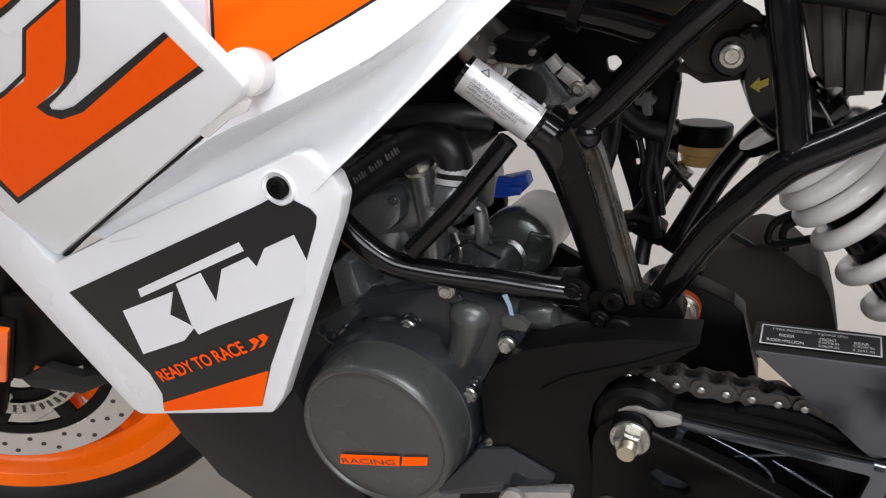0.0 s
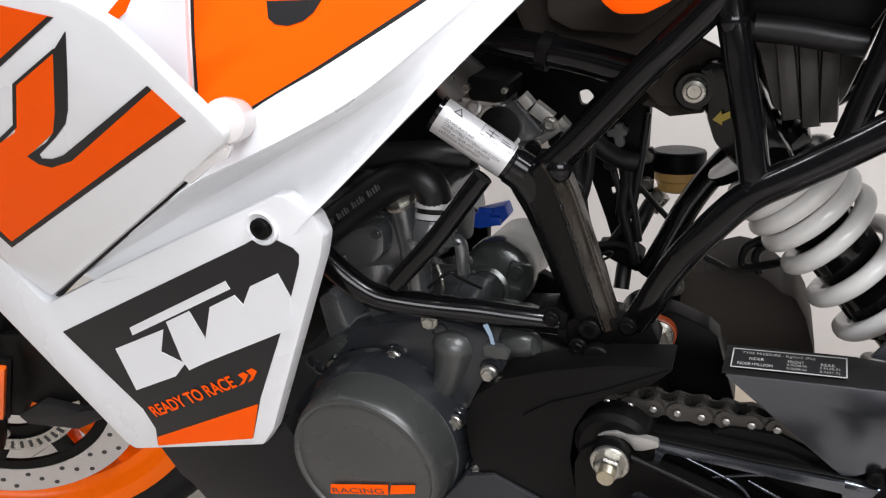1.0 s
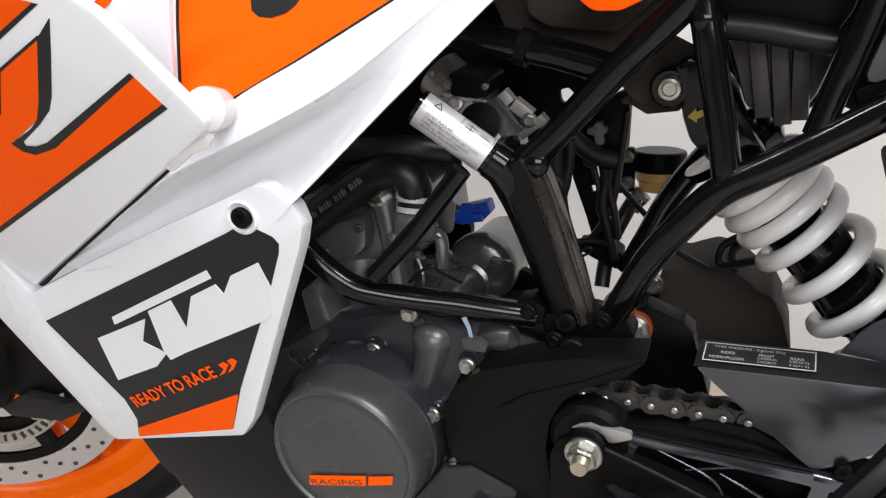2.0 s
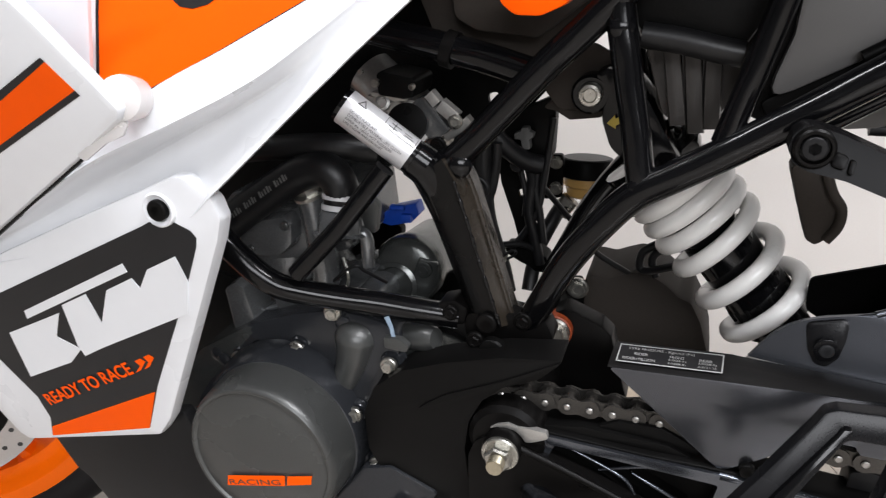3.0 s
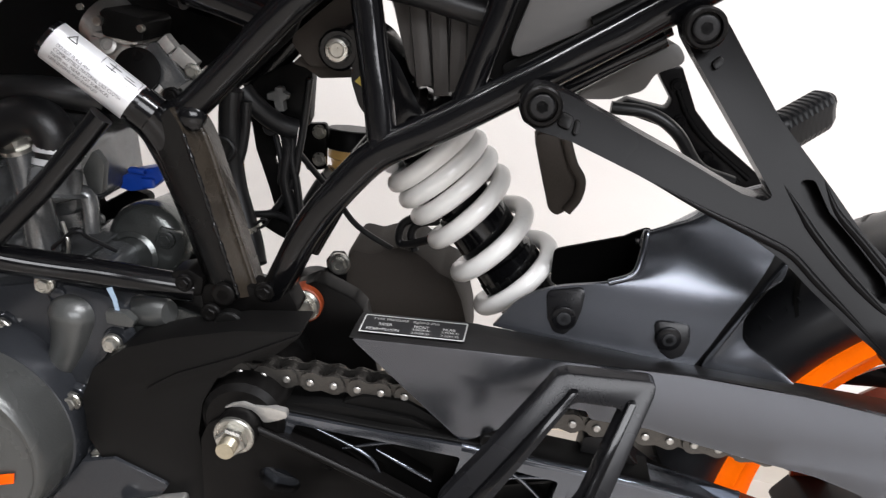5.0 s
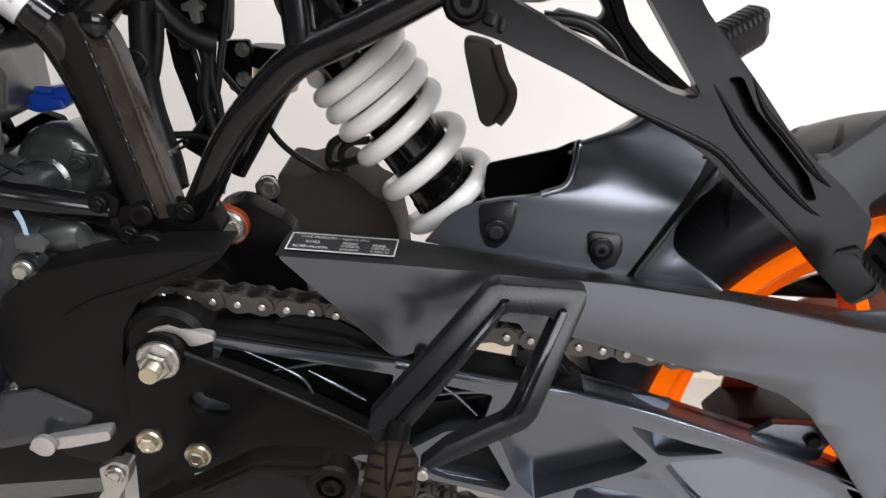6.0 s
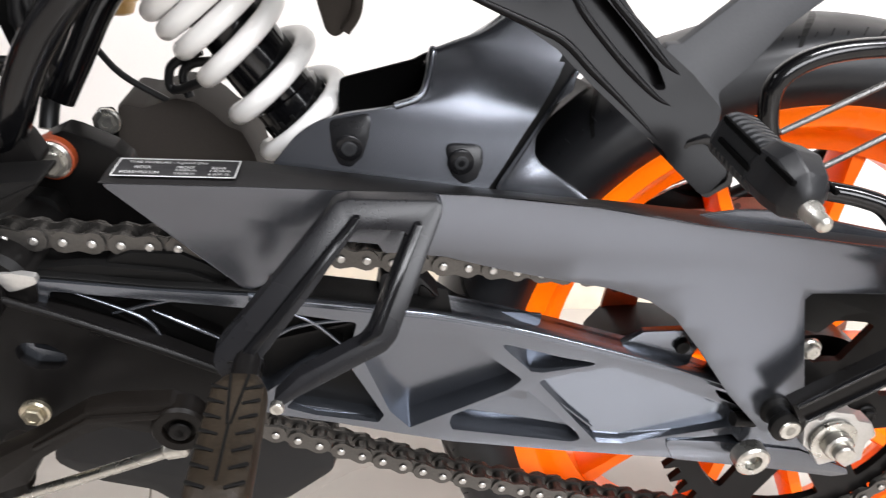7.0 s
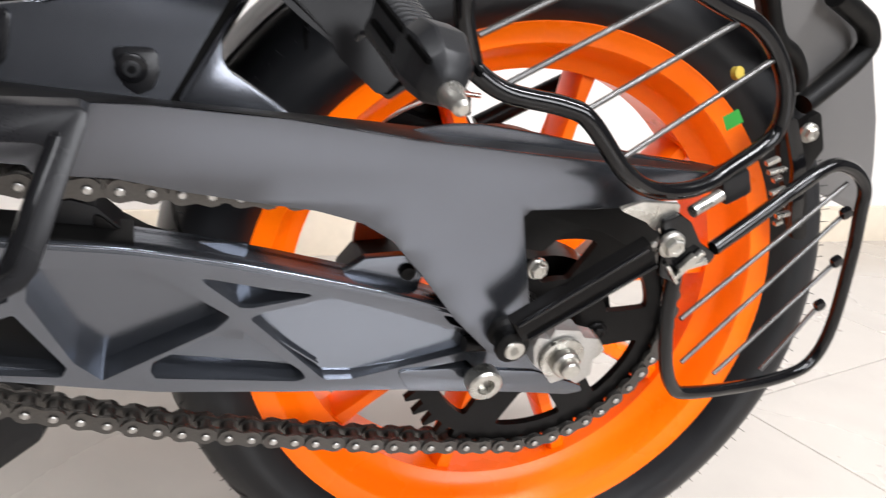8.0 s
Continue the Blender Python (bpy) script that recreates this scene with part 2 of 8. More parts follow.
def sweep(bm, path, radius, sides=14, closed=False, flatten=1.0):
    """A round bar along a path; radius may be a function of the share of the way."""
    n = len(path)
    up, rings = None, []
    for i, p in enumerate(path):
        a, b = path[i - 1] if (i or closed) else p, path[(i + 1) % n] if (i < n - 1 or closed) else p
        d = (b - a).normalized()
        if up is None:
            up = d.orthogonal().normalized()
        up = (up - d * up.dot(d)).normalized()
        side = d.cross(up)
        r = radius(i / (n - 1)) if callable(radius) else radius
        rings.append([bm.verts.new(p + r * (math.cos(w) * up + flatten * math.sin(w) * side)) for w in (2 * math.pi * k / sides for k in range(sides))])
    for i in range(n if closed else n - 1):
        a, b = rings[i], rings[(i + 1) % n]
        for k in range(sides):
            bm.faces.new((a[k], a[(k + 1) % sides], b[(k + 1) % sides], b[k]))
    if not closed:
        bm.faces.new(rings[0][::-1])
        bm.faces.new(rings[-1])


def tube(name, points, radius, mat, parent, label="", sides=14, per=6, closed=False):
    bm = bmesh.new()
    path = smooth_path(points + points[:3] if closed else points, per)
    if closed:
        path = path[per : per * (len(points) + 1)]
    sweep(bm, path, radius, sides, closed)
    return part(name, bm, mat, parent, label, 50)


def box_bar(name, points, width, depth, y, mat, parent, label="", bevel=0.001):
    """A flat bar along a line in the plane of length and height, its face at depth y."""
    a, b = Vector(points[0]), Vector(points[1])
    n = (b - a).normalized().orthogonal() * width / 2
    return plate(name, [a + n, b + n, b - n, a - n], y, depth, mat, parent, label, bevel, 0)


def lathe(bm, centre, axis, profile, sides=32, closed=False):
    """Turns the profile of (distance along the axis, radius) round the axis."""
    axis = Vector(axis).normalized()
    u = axis.orthogonal().normalized()
    v = axis.cross(u)
    c = Vector(centre)
    rings = []
    for s, r in profile:
        rings.append([bm.verts.new(c + axis * s + max(r, 1e-5) * (math.cos(w) * u + math.sin(w) * v)) for w in (2 * math.pi * k / sides for k in range(sides))])
    pairs = list(zip(rings, rings[1:])) + ([(rings[-1], rings[0])] if closed else [])
    for a, b in pairs:
        for k in range(sides):
            bm.faces.new((a[k], a[(k + 1) % sides], b[(k + 1) % sides], b[k]))
    if not closed:
        bm.faces.new(rings[0][::-1])
        bm.faces.new(rings[-1])


def turned(name, centre, axis, profile, mat, parent, label="", sides=32, closed=False):
    bm = bmesh.new()
    lathe(bm, centre, axis, profile, sides, closed)
    return part(name, bm, mat, parent, label)


OUT = (0, -1, 0)
made_bolts = {}


def bolt(parent, at, r, kind="hex", mat=None, tall=0.7, name="bolt", label="", turn=0.3):
    """A flange bolt (hex), cap screw (socket) or button screw that faces the bike's left."""
    mat = mat or STEEL
    key = (kind, round(r, 4), mat.name, tall)
    if key not in made_bolts:
        bm = bmesh.new()
        if kind == "hex":
            lathe(bm, (0, 0, 0), OUT, [(-0.002, r * 1.5), (r * 0.12, r * 1.5), (r * 0.3, r * 1.3), (r * 0.32, r * 0.9)], 24)
            lathe(bm, (0, 0, 0), OUT, [(r * 0.2, r * 1.08), (r * tall, r * 1.08), (r * (tall + 0.15), r * 0.92), (r * (tall + 0.12), r * 0.55), (r * (tall + 0.02), r * 0.5)], 6)
        else:
            lathe(bm, (0, 0, 0), OUT, [(-0.002, r * 1.1), (r * tall * 0.7, r * 1.1), (r * tall * 0.95, r * 0.98), (r * tall, r * 0.85), (r * tall, r * 0.55)], 24)
            lathe(bm, (0, 0, 0), OUT, [(r * tall, r * 0.56), (r * tall * 0.4, r * 0.5), (r * tall * 0.38, r * 0.02)], 6)
        ob = finish(name, bm, mat)
        made_bolts[key] = ob.data
    else:
        ob = new(name, made_bolts[key])
    ob.parent = parent
    ob.matrix_basis = Matrix.Translation(at) @ Matrix.Rotation(turn + 37 * at[0], 4, "Y")
    return tagged(ob, label) if label else ob


def loft(name, rows, mat, parent, thick=0.003, label="", angle=60):
    """A smooth shell through rows of points, thick towards the bike's middle."""
    bm = bmesh.new()
    rows = [smooth_path(r, 5) for r in rows]
    cols = [smooth_path(c, 5) for c in zip(*rows)]
    for shift in (0, thick):
        vs = [[bm.verts.new(p + Vector((0, shift, 0))) for p in c] for c in cols]
        for a, b in zip(vs, vs[1:]):
            for i in range(len(a) - 1):
                bm.faces.new((a[i], a[i + 1], b[i + 1], b[i]))
        if shift == 0:
            first = vs
    rim = lambda g: [c[0] for c in g] + g[-1][1:] + [c[-1] for c in g[::-1]][1:] + g[0][::-1][1:-1]
    ra, rb = rim(first), rim(vs)
    for i in range(len(ra)):
        j = (i + 1) % len(ra)
        bm.faces.new((ra[i], ra[j], rb[j], rb[i]))
    return part(name, bm, mat, parent, label, angle)


def railed(name, rails, mat, parent, label="", per=5, sides=None, angle=40):
    """A bar whose section is the closed polygon through its rails; sides names the material slot of each face between two rails."""
    bm = bmesh.new()
    rails = [smooth_path(r, per) for r in rails]
    rings = [[bm.verts.new(p) for p in ring] for ring in zip(*rails)]
    n = len(rails)
    for a, b in zip(rings, rings[1:]):
        for k in range(n):
            fc = bm.faces.new((a[k], a[(k + 1) % n], b[(k + 1) % n], b[k]))
            fc.material_index = sides[k] if sides else 0
    bm.faces.new(rings[0][::-1])
    bm.faces.new(rings[-1])
    return part(name, bm, mat, parent, label, angle)


def block(name, centre, size, mat, parent, label="", bevel=0.002, turn=(0, 0, 0)):
    bm = bmesh.new()
    bmesh.ops.create_cube(bm, size=1)
    bmesh.ops.scale(bm, vec=size, verts=bm.verts[:])
    bmesh.ops.bevel(bm, geom=bm.edges[:], offset=bevel, segments=2, affect="EDGES", profile=0.6, clamp_overlap=True)
    bmesh.ops.transform(bm, matrix=pose(*centre, *turn), verts=bm.verts[:])
    return part(name, bm, mat, parent, label)


def lettering(name, words, origin, right, up, width, height, mat, parent, label="", lift=0.0006, bold=0.0):
    """Words set flat on a face: origin is the lower left end, right and up span the face."""
    cu = bpy.data.curves.new(name, "FONT")
    cu.body, cu.size, cu.extrude, cu.offset = words, 1.0, 0.0, bold
    tmp = new(name + "_draft", cu)
    me = bpy.data.meshes.new_from_object(tmp.evaluated_get(bpy.context.evaluated_depsgraph_get()))
    bpy.data.objects.remove(tmp)
    xs, ys = [v.co.x for v in me.vertices], [v.co.y for v in me.vertices]
    r = Vector(right).normalized()
    u = (Vector(up) - r * Vector(up).dot(r)).normalized()
    n = r.cross(u)
    for v in me.vertices:
        a, b = (v.co.x - min(xs)) / (max(xs) - min(xs)), (v.co.y - min(ys)) / (max(ys) - min(ys))
        v.co = Vector(origin) + r * (a * width) + u * (b * height) + n * lift
    me.materials.append(mat)
    ob = new(name, me)
    ob.parent = parent
    return tagged(ob, label) if label else ob


# ---- the room ----
def room():
    bm = bmesh.new()
    bmesh.ops.create_grid(bm, x_segments=1, y_segments=1, size=1)
    bmesh.ops.scale(bm, vec=(4.2, 2.4, 1), verts=bm.verts[:])
    bmesh.ops.translate(bm, vec=(0.3, -1.45, -0.003), verts=bm.verts[:])
    floor = finish("floor", bm, GROUT)
    tagged(floor, "glossy beige floor tiles with thin dark joints", "floor", kind="structure")
    for name, x0, x1, y0, y1, z1 in (("wall_north", -3.9, 4.5, 0.85, 1.0, 2.8), ("wall_south", -3.9, 0.15, -3.75, -3.6, 2.8), ("wall_south_end", 2.85, 4.5, -3.75, -3.6, 2.8), ("wall_south_top", 0.15, 2.85, -3.75, -3.6, 0.42), ("wall_south_low", 0.15, 2.85, -3.75, -3.6, 0.90), ("wall_west", -4.05, -3.9, -3.75, 1.0, 2.8), ("wall_east", 4.5, 4.65, -3.75, 1.0, 2.8)):
        w = block(name, ((x0 + x1) / 2, (y0 + y1) / 2, 2.59 if name == "wall_south_top" else z1 / 2 - 0.01), (x1 - x0, y1 - y0, z1 + 0.02), WALLM if name == "wall_north" else GREYWALL, None, "", 0.002)
        tagged(w, "plain cream painted wall of the showroom" if name == "wall_north" else "plain unseen wall, dark grey to keep reflections low", "wall", kind="structure")
    c = block("ceiling", (0.3, -1.45, 2.86), (8.8, 5.0, 0.1), CEIL, None, "", 0.002)
    tagged(c, "plain unseen ceiling, greyed to keep reflections low", "ceiling", kind="structure")
    s = block("baseboard", (0.3, 0.843, 0.048), (8.4, 0.014, 0.1), SKIRT, None, "", 0.002)
    tagged(s, "tan tile skirting along the cream wall", "baseboard", kind="structure")
    for lx, ly, power in LAMPS:
        lamp = new("ceiling_lamp")
        lamp.location = (lx, ly, 2.81)
        tagged(lamp, "flat white rectangular ceiling lamp, switched on", "lamp", "lamps under the ceiling")
        block("housing", (0, 0, 0), (1.26, 0.36, 0.03), CEIL, lamp)
        block("diffuser", (0, 0, -0.018), (1.2, 0.3, 0.008), LAMPM, lamp)
    return floor


floor = room()

bike = new("motorcycle")
bike.matrix_basis = LEANING
tagged(bike, "white and orange sport motorcycle with black trellis frame", "motorcycle")

# ---- fairing ----
wing = plate("fairing_wing", [(-0.4191, 0.795), (-0.2846, 0.7536), (-0.2622, 0.7464), (-0.2468, 0.7354), (-0.2343, 0.7187), (-0.2028, 0.6687), (-0.2069, 0.662), (-0.2503, 0.6347), (-0.4564, 0.5119), (-0.5109, 0.5865), (-0.5979, 0.7051)], WING, 0.010, WHITE, bike, "glossy white side fairing with orange and black graphics", 0.004, 0.006)
decal("orange_graphic", [(-0.3686, 0.668), (-0.3411, 0.7012), (-0.2945, 0.7206), (-0.3222, 0.6822), (-0.3342, 0.6684), (-0.3713, 0.6501), (-0.3653, 0.6445), (-0.3551, 0.6422), (-0.3334, 0.6476), (-0.238, 0.6963), (-0.2255, 0.6779), (-0.4534, 0.5701), (-0.4609, 0.5882), (-0.4597, 0.6273), (-0.3917, 0.6588)], WING, ORANGE, wing)
decal("black_graphic", [(-0.2945, 0.7206), (-0.2774, 0.7314), (-0.2937, 0.7076), (-0.3105, 0.6841), (-0.3195, 0.6745), (-0.3358, 0.6643), (-0.3597, 0.6516), (-0.36, 0.6486), (-0.3504, 0.6484), (-0.3378, 0.6517), (-0.2398, 0.6987), (-0.238, 0.6963), (-0.3334, 0.6476), (-0.3555, 0.6417), (-0.3656, 0.6441), (-0.3719, 0.65), (-0.3456, 0.6612), (-0.3342, 0.6684), (-0.3222, 0.6822)], WING, VINYL, wing, 0.0009)
decal("black_stripe", [(-0.2265, 0.6797), (-0.2245, 0.6768), (-0.4568, 0.5653), (-0.4665, 0.5889), (-0.4597, 0.5909), (-0.4524, 0.5713)], WING, VINYL, wing, 0.0009)
decal("black_stripe", [(-0.3427, 0.7016), (-0.2933, 0.7222), (-0.2946, 0.7199), (-0.3407, 0.7005), (-0.364, 0.6717), (-0.3921, 0.6583), (-0.456, 0.6314), (-0.4513, 0.6363), (-0.3883, 0.6627), (-0.3657, 0.6734)], WING, VINYL, wing, 0.0009)
decal("orange_graphic", [(-0.3824, 0.7364), (-0.3151, 0.748), (-0.2816, 0.7398), (-0.3427, 0.7158), (-0.4361, 0.6823)], WING, ORANGE, wing)
decal("black_stripe", [(-0.2838, 0.7402), (-0.2802, 0.7394), (-0.3463, 0.7116), (-0.4424, 0.6759), (-0.4361, 0.6823), (-0.3421, 0.7165)], WING, VINYL, wing, 0.0009)

tank = plate("tank_panel", [(-0.4128, 0.8561), (-0.0048, 0.8042), (-0.0564, 0.7522), (-0.108, 0.7273), (-0.1732, 0.6925), (-0.22, 0.6673), (-0.2549, 0.6259), (-0.3368, 0.6233), (-0.3889, 0.6908)], TNK, 0.004, WHITE, bike, "white fuel tank side panel with an orange graphic", 0.001, 0.004)
decal("orange_graphic", [(-0.2768, 0.767), (-0.2685, 0.7158), (-0.2597, 0.6722), (-0.2202, 0.6689), (-0.1732, 0.6925), (-0.1104, 0.7256), (-0.0628, 0.7513)], TNK, ORANGE, tank, 0.0006)
decal("black_stripe", [(-0.2787, 0.7672), (-0.2763, 0.767), (-0.268, 0.7158), (-0.2587, 0.6715), (-0.261, 0.6715), (-0.2703, 0.7159)], TNK, VINYL, tank, 0.0011)
decal("black_stripe", [(-0.2265, 0.6669), (-0.2185, 0.6721), (-0.1733, 0.6937), (-0.108, 0.7273), (-0.0597, 0.7533), (-0.0556, 0.7508), (-0.1048, 0.7236), (-0.1689, 0.6899), (-0.22, 0.6669)], TNK, VINYL, tank, 0.0011)
decal("black_graphic", [(-0.2134, 0.7324), (-0.2109, 0.7224), (-0.2051, 0.7187), (-0.1956, 0.7176), (-0.1851, 0.7199), (-0.1783, 0.7243), (-0.1732, 0.7313)], TNK, VINYL, tank, 0.0011)
plate("upper_fairing", [(-0.3245, 0.717), (-0.3135, 0.7274), (-0.2994, 0.7339), (-0.2827, 0.7351), (-0.2669, 0.7425), (-0.2536, 0.7582), (-0.2483, 0.7674), (-0.2442, 0.7671), (-0.2557, 0.718), (-0.2671, 0.6616), (-0.2892, 0.6674)], -0.156, 0.003, WHITE, bike, "rounded white upper fairing piece", 0.001, 0.01)
decal("orange_graphic", [(-0.3393, 0.7175), (-0.2838, 0.7536), (-0.2807, 0.7534), (-0.299, 0.7339), (-0.3259, 0.72)], -0.156, ORANGE, tank, 0.0006)

loft("fairing_strake", [
    [(-0.4161, -0.150, 0.5447), (-0.3371, -0.163, 0.5887), (-0.2727, -0.171, 0.6285), (-0.2085, -0.174, 0.6719), (-0.1536, -0.168, 0.6981), (-0.1051, -0.157, 0.7226), (-0.0567, -0.138, 0.7492)],
    [(-0.4048, -0.156, 0.5474), (-0.3265, -0.173, 0.5904), (-0.2631, -0.176, 0.627), (-0.1948, -0.18, 0.6559), (-0.1387, -0.175, 0.6813), (-0.1007, -0.166, 0.7047), (-0.0479, -0.145, 0.7448)],
    [(-0.4002, -0.158, 0.5473), (-0.3227, -0.174, 0.5893), (-0.2599, -0.177, 0.6251), (-0.1925, -0.181, 0.6537), (-0.1369, -0.176, 0.6792), (-0.1002, -0.166, 0.7029), (-0.0447, -0.145, 0.7432)],
    [(-0.4096, -0.155, 0.5417), (-0.3344, -0.16, 0.5813), (-0.2738, -0.158, 0.6151), (-0.205, -0.16, 0.6449), (-0.1432, -0.162, 0.6738), (-0.1007, -0.162, 0.7005), (-0.0428, -0.145, 0.7426)],
    [(-0.4058, -0.158, 0.5395), (-0.3333, -0.152, 0.5722), (-0.2694, -0.148, 0.6028), (-0.1867, -0.149, 0.6443), (-0.1313, -0.153, 0.6736), (-0.0963, -0.159, 0.6951), (-0.0385, -0.145, 0.7401)],
    [(-0.3783, -0.165, 0.5385), (-0.2896, -0.166, 0.5615), (-0.2046, -0.17, 0.5873), (-0.171, -0.174, 0.6113), (-0.1178, -0.172, 0.6568), (-0.074, -0.167, 0.6948), (-0.0261, -0.15, 0.7371)]], WHITE, bike, 0.004, "white moulded strake running up to the tank", 28)

cover = plate("side_cover", [(-0.4543, 0.51), (-0.3695, 0.5488), (-0.2977, 0.5799), (-0.2008, 0.6206), (-0.1916, 0.6208), (-0.173, 0.6074), (-0.1701, 0.5935), (-0.1763, 0.5772), (-0.2116, 0.5083), (-0.2624, 0.4095), (-0.2779, 0.3896), (-0.431, 0.3504), (-0.4399, 0.3558), (-0.5258, 0.501), (-0.6133, 0.6329), (-0.5508, 0.6596), (-0.4606, 0.5146)], lambda x, z: PAN(x, z) - 0.004, 0.012, WHITE, bike, "white radiator side cover with dark decal and white emblem", 0.0045, 0.008)
COV = lambda x, z: PAN(x, z) - 0.004
decal("dark_decal", [(-0.451, 0.4822), (-0.2329, 0.5834), (-0.2267, 0.5868), (-0.2158, 0.5873), (-0.2089, 0.5895), (-0.1954, 0.5834), (-0.192, 0.5785), (-0.1942, 0.5709), (-0.208, 0.5437), (-0.2254, 0.5119), (-0.264, 0.4434), (-0.2856, 0.3969), (-0.3984, 0.3637), (-0.392, 0.385), (-0.3968, 0.4068)], COV, VINYL, cover, 0.0006, 0.001)
decal("orange_decal", [(-0.3941, 0.3747), (-0.2679, 0.4371), (-0.2856, 0.3969), (-0.3977, 0.3639)], COV, ORANGE, cover, 0.0011, 0.0008)
# the emblem: plain white blocks in its outline
decal("emblem_bar", [(-0.3707, 0.4972), (-0.2596, 0.5519), (-0.2574, 0.5454), (-0.371, 0.4897)], COV, WHITE, cover, 0.0012)
decal("emblem_block", [(-0.3969, 0.4725), (-0.3704, 0.4844), (-0.3358, 0.5001), (-0.3476, 0.4766), (-0.327, 0.468), (-0.3426, 0.4525), (-0.3939, 0.4289)], COV, WHITE, cover, 0.0012)
decal("emblem_block", [(-0.3295, 0.5082), (-0.3029, 0.5213), (-0.2967, 0.4962), (-0.3044, 0.473), (-0.3249, 0.4618), (-0.3287, 0.471)], COV, WHITE, cover, 0.0014)
decal("emblem_block", [(-0.2813, 0.5275), (-0.2555, 0.5406), (-0.2503, 0.5329), (-0.239, 0.5497), (-0.2128, 0.5627), (-0.2078, 0.5446), (-0.215, 0.5168), (-0.3044, 0.473), (-0.2967, 0.4962)], COV, WHITE, cover, 0.0015)
decal("arrow_mark", [(-0.2778, 0.4648), (-0.2723, 0.4679), (-0.2678, 0.4661), (-0.2746, 0.4568), (-0.2802, 0.4535), (-0.2738, 0.4612)], COV, ORANGE, cover, 0.0012)
decal("arrow_mark", [(-0.2681, 0.4703), (-0.2627, 0.4733), (-0.2584, 0.471), (-0.265, 0.4618), (-0.2705, 0.4586), (-0.2647, 0.4661)], COV, ORANGE, cover, 0.0012)
RR = [Vector((x, COV(x, z), z)) for x, z in [(-0.3839, 0.4008), (-0.2815, 0.4527), (-0.3815, 0.4162)]]
lettering("slogan", "READY TO RACE", RR[0], RR[1] - RR[0], RR[2] - RR[0], (RR[1] - RR[0]).length, 0.0118, ORANGE, cover, "orange slogan lettering", 0.0014, 0.022)
CB = (-0.2149, -0.172, 0.5971)
turned("screw_cup", CB, OUT, [(-0.004, 0.0125), (0.0015, 0.0120), (0.0025, 0.0108), (0.001, 0.0085), (-0.002, 0.0080), (-0.002, 0.001)], WHITE, cover, "", 28)
bolt(cover, (CB[0], CB[1] - 0.001, CB[2]), 0.0066, "socket", PLASTIC, 0.5, "screw", "black socket screw")

pad = turned("foam_pad", (-0.2107, -0.19, 0.6724), (0.25, -1, 0.2), [(-0.012, 0.0130), (0, 0.0140), (0.005, 0.0132), (0.008, 0.009), (0.0085, 0.002)], WRAP, bike, "white foam pad under clear protective film", 24)
plate("tape_strip", [(-0.2494, 0.637), (-0.2113, 0.6625), (-0.2065, 0.6578), (-0.211, 0.6512), (-0.2248, 0.6458), (-0.2431, 0.6338)], flat(-0.196), 0.002, WRAP, pad, "clear tape strip", 0.0005, 0.002)
# dark strip over the strake stands in for the gap's shadow
plate("gap_shade", [(-0.2489, 0.6365), (-0.2465, 0.6353), (-0.3142, 0.5947), (-0.4213, 0.5303), (-0.4528, 0.5098), (-0.4564, 0.5119)], lambda x, z: WING(x, z) + 0.004, 0.003, PLASTIC, bike, "dark strip for the shaded gap between wing and strake", 0.0005, 0.001)
plate("inner_fender", [(-0.9854, 0.3829), (-0.8738, 0.3238), (-0.724, 0.0963), (-0.7797, 0.16), (-0.8602, 0.1847), (-0.9527, 0.1887), (-1.0926, 0.1597)], 0.12, 0.006, PLASTIC, bike, "black inner panel above the front wheel", 0.001, 0.006)
# added filler sheet: the shade between cover and engine, as plain black
plate("engine_gap_fill", [(-0.4066, 0.4125), (-0.3359, 0.4532), (-0.2785, 0.4409), (-0.2672, 0.3783), (-0.3407, 0.2962), (-0.3962, 0.3156)], 0.03, 0.006, PLASTIC, bike, "black filler sheet in the dark space beside the engine", 0.001, 0.006)
plate("caliper_arm", [(-0.6612, 0.3101), (-0.6165, 0.3346), (-0.5643, 0.3319), (-0.5332, 0.3413), (-0.5268, 0.3309), (-0.5702, 0.3087), (-0.6477, 0.3009)], -0.088, 0.012, GREYPLASTIC, bike, "dark grey brake caliper arm over the front disc", 0.003, 0.004)
plate("fork_guard", [(-0.7101, 0.3996), (-0.5694, 0.4192), (-0.53, 0.3793), (-0.5587, 0.3401), (-0.6241, 0.3171), (-0.6563, 0.3221), (-0.6751, 0.2975), (-0.7629, 0.2866)], -0.075, 0.01, PLASTIC, bike, "black guard beside the fork leg", 0.003, 0.008)
plate("belly_pan", [(-0.427, 0.3626), (-0.2688, 0.4012), (-0.2558, 0.3759), (-0.2486, 0.3604), (-0.2007, 0.2767), (-0.2743, 0.2333), (-0.3709, 0.2837), (-0.3883, 0.3076), (-0.4004, 0.3164)], -0.125, 0.012, GREYPLASTIC, bike, "matt dark grey belly pan", 0.003, 0.004)

# ---- front wheel ----
STEER = Matrix.Translation((-0.7744, 0.015, 0.2892)) @ pose(0, 0, 0, 8.0, 0, 32.3)


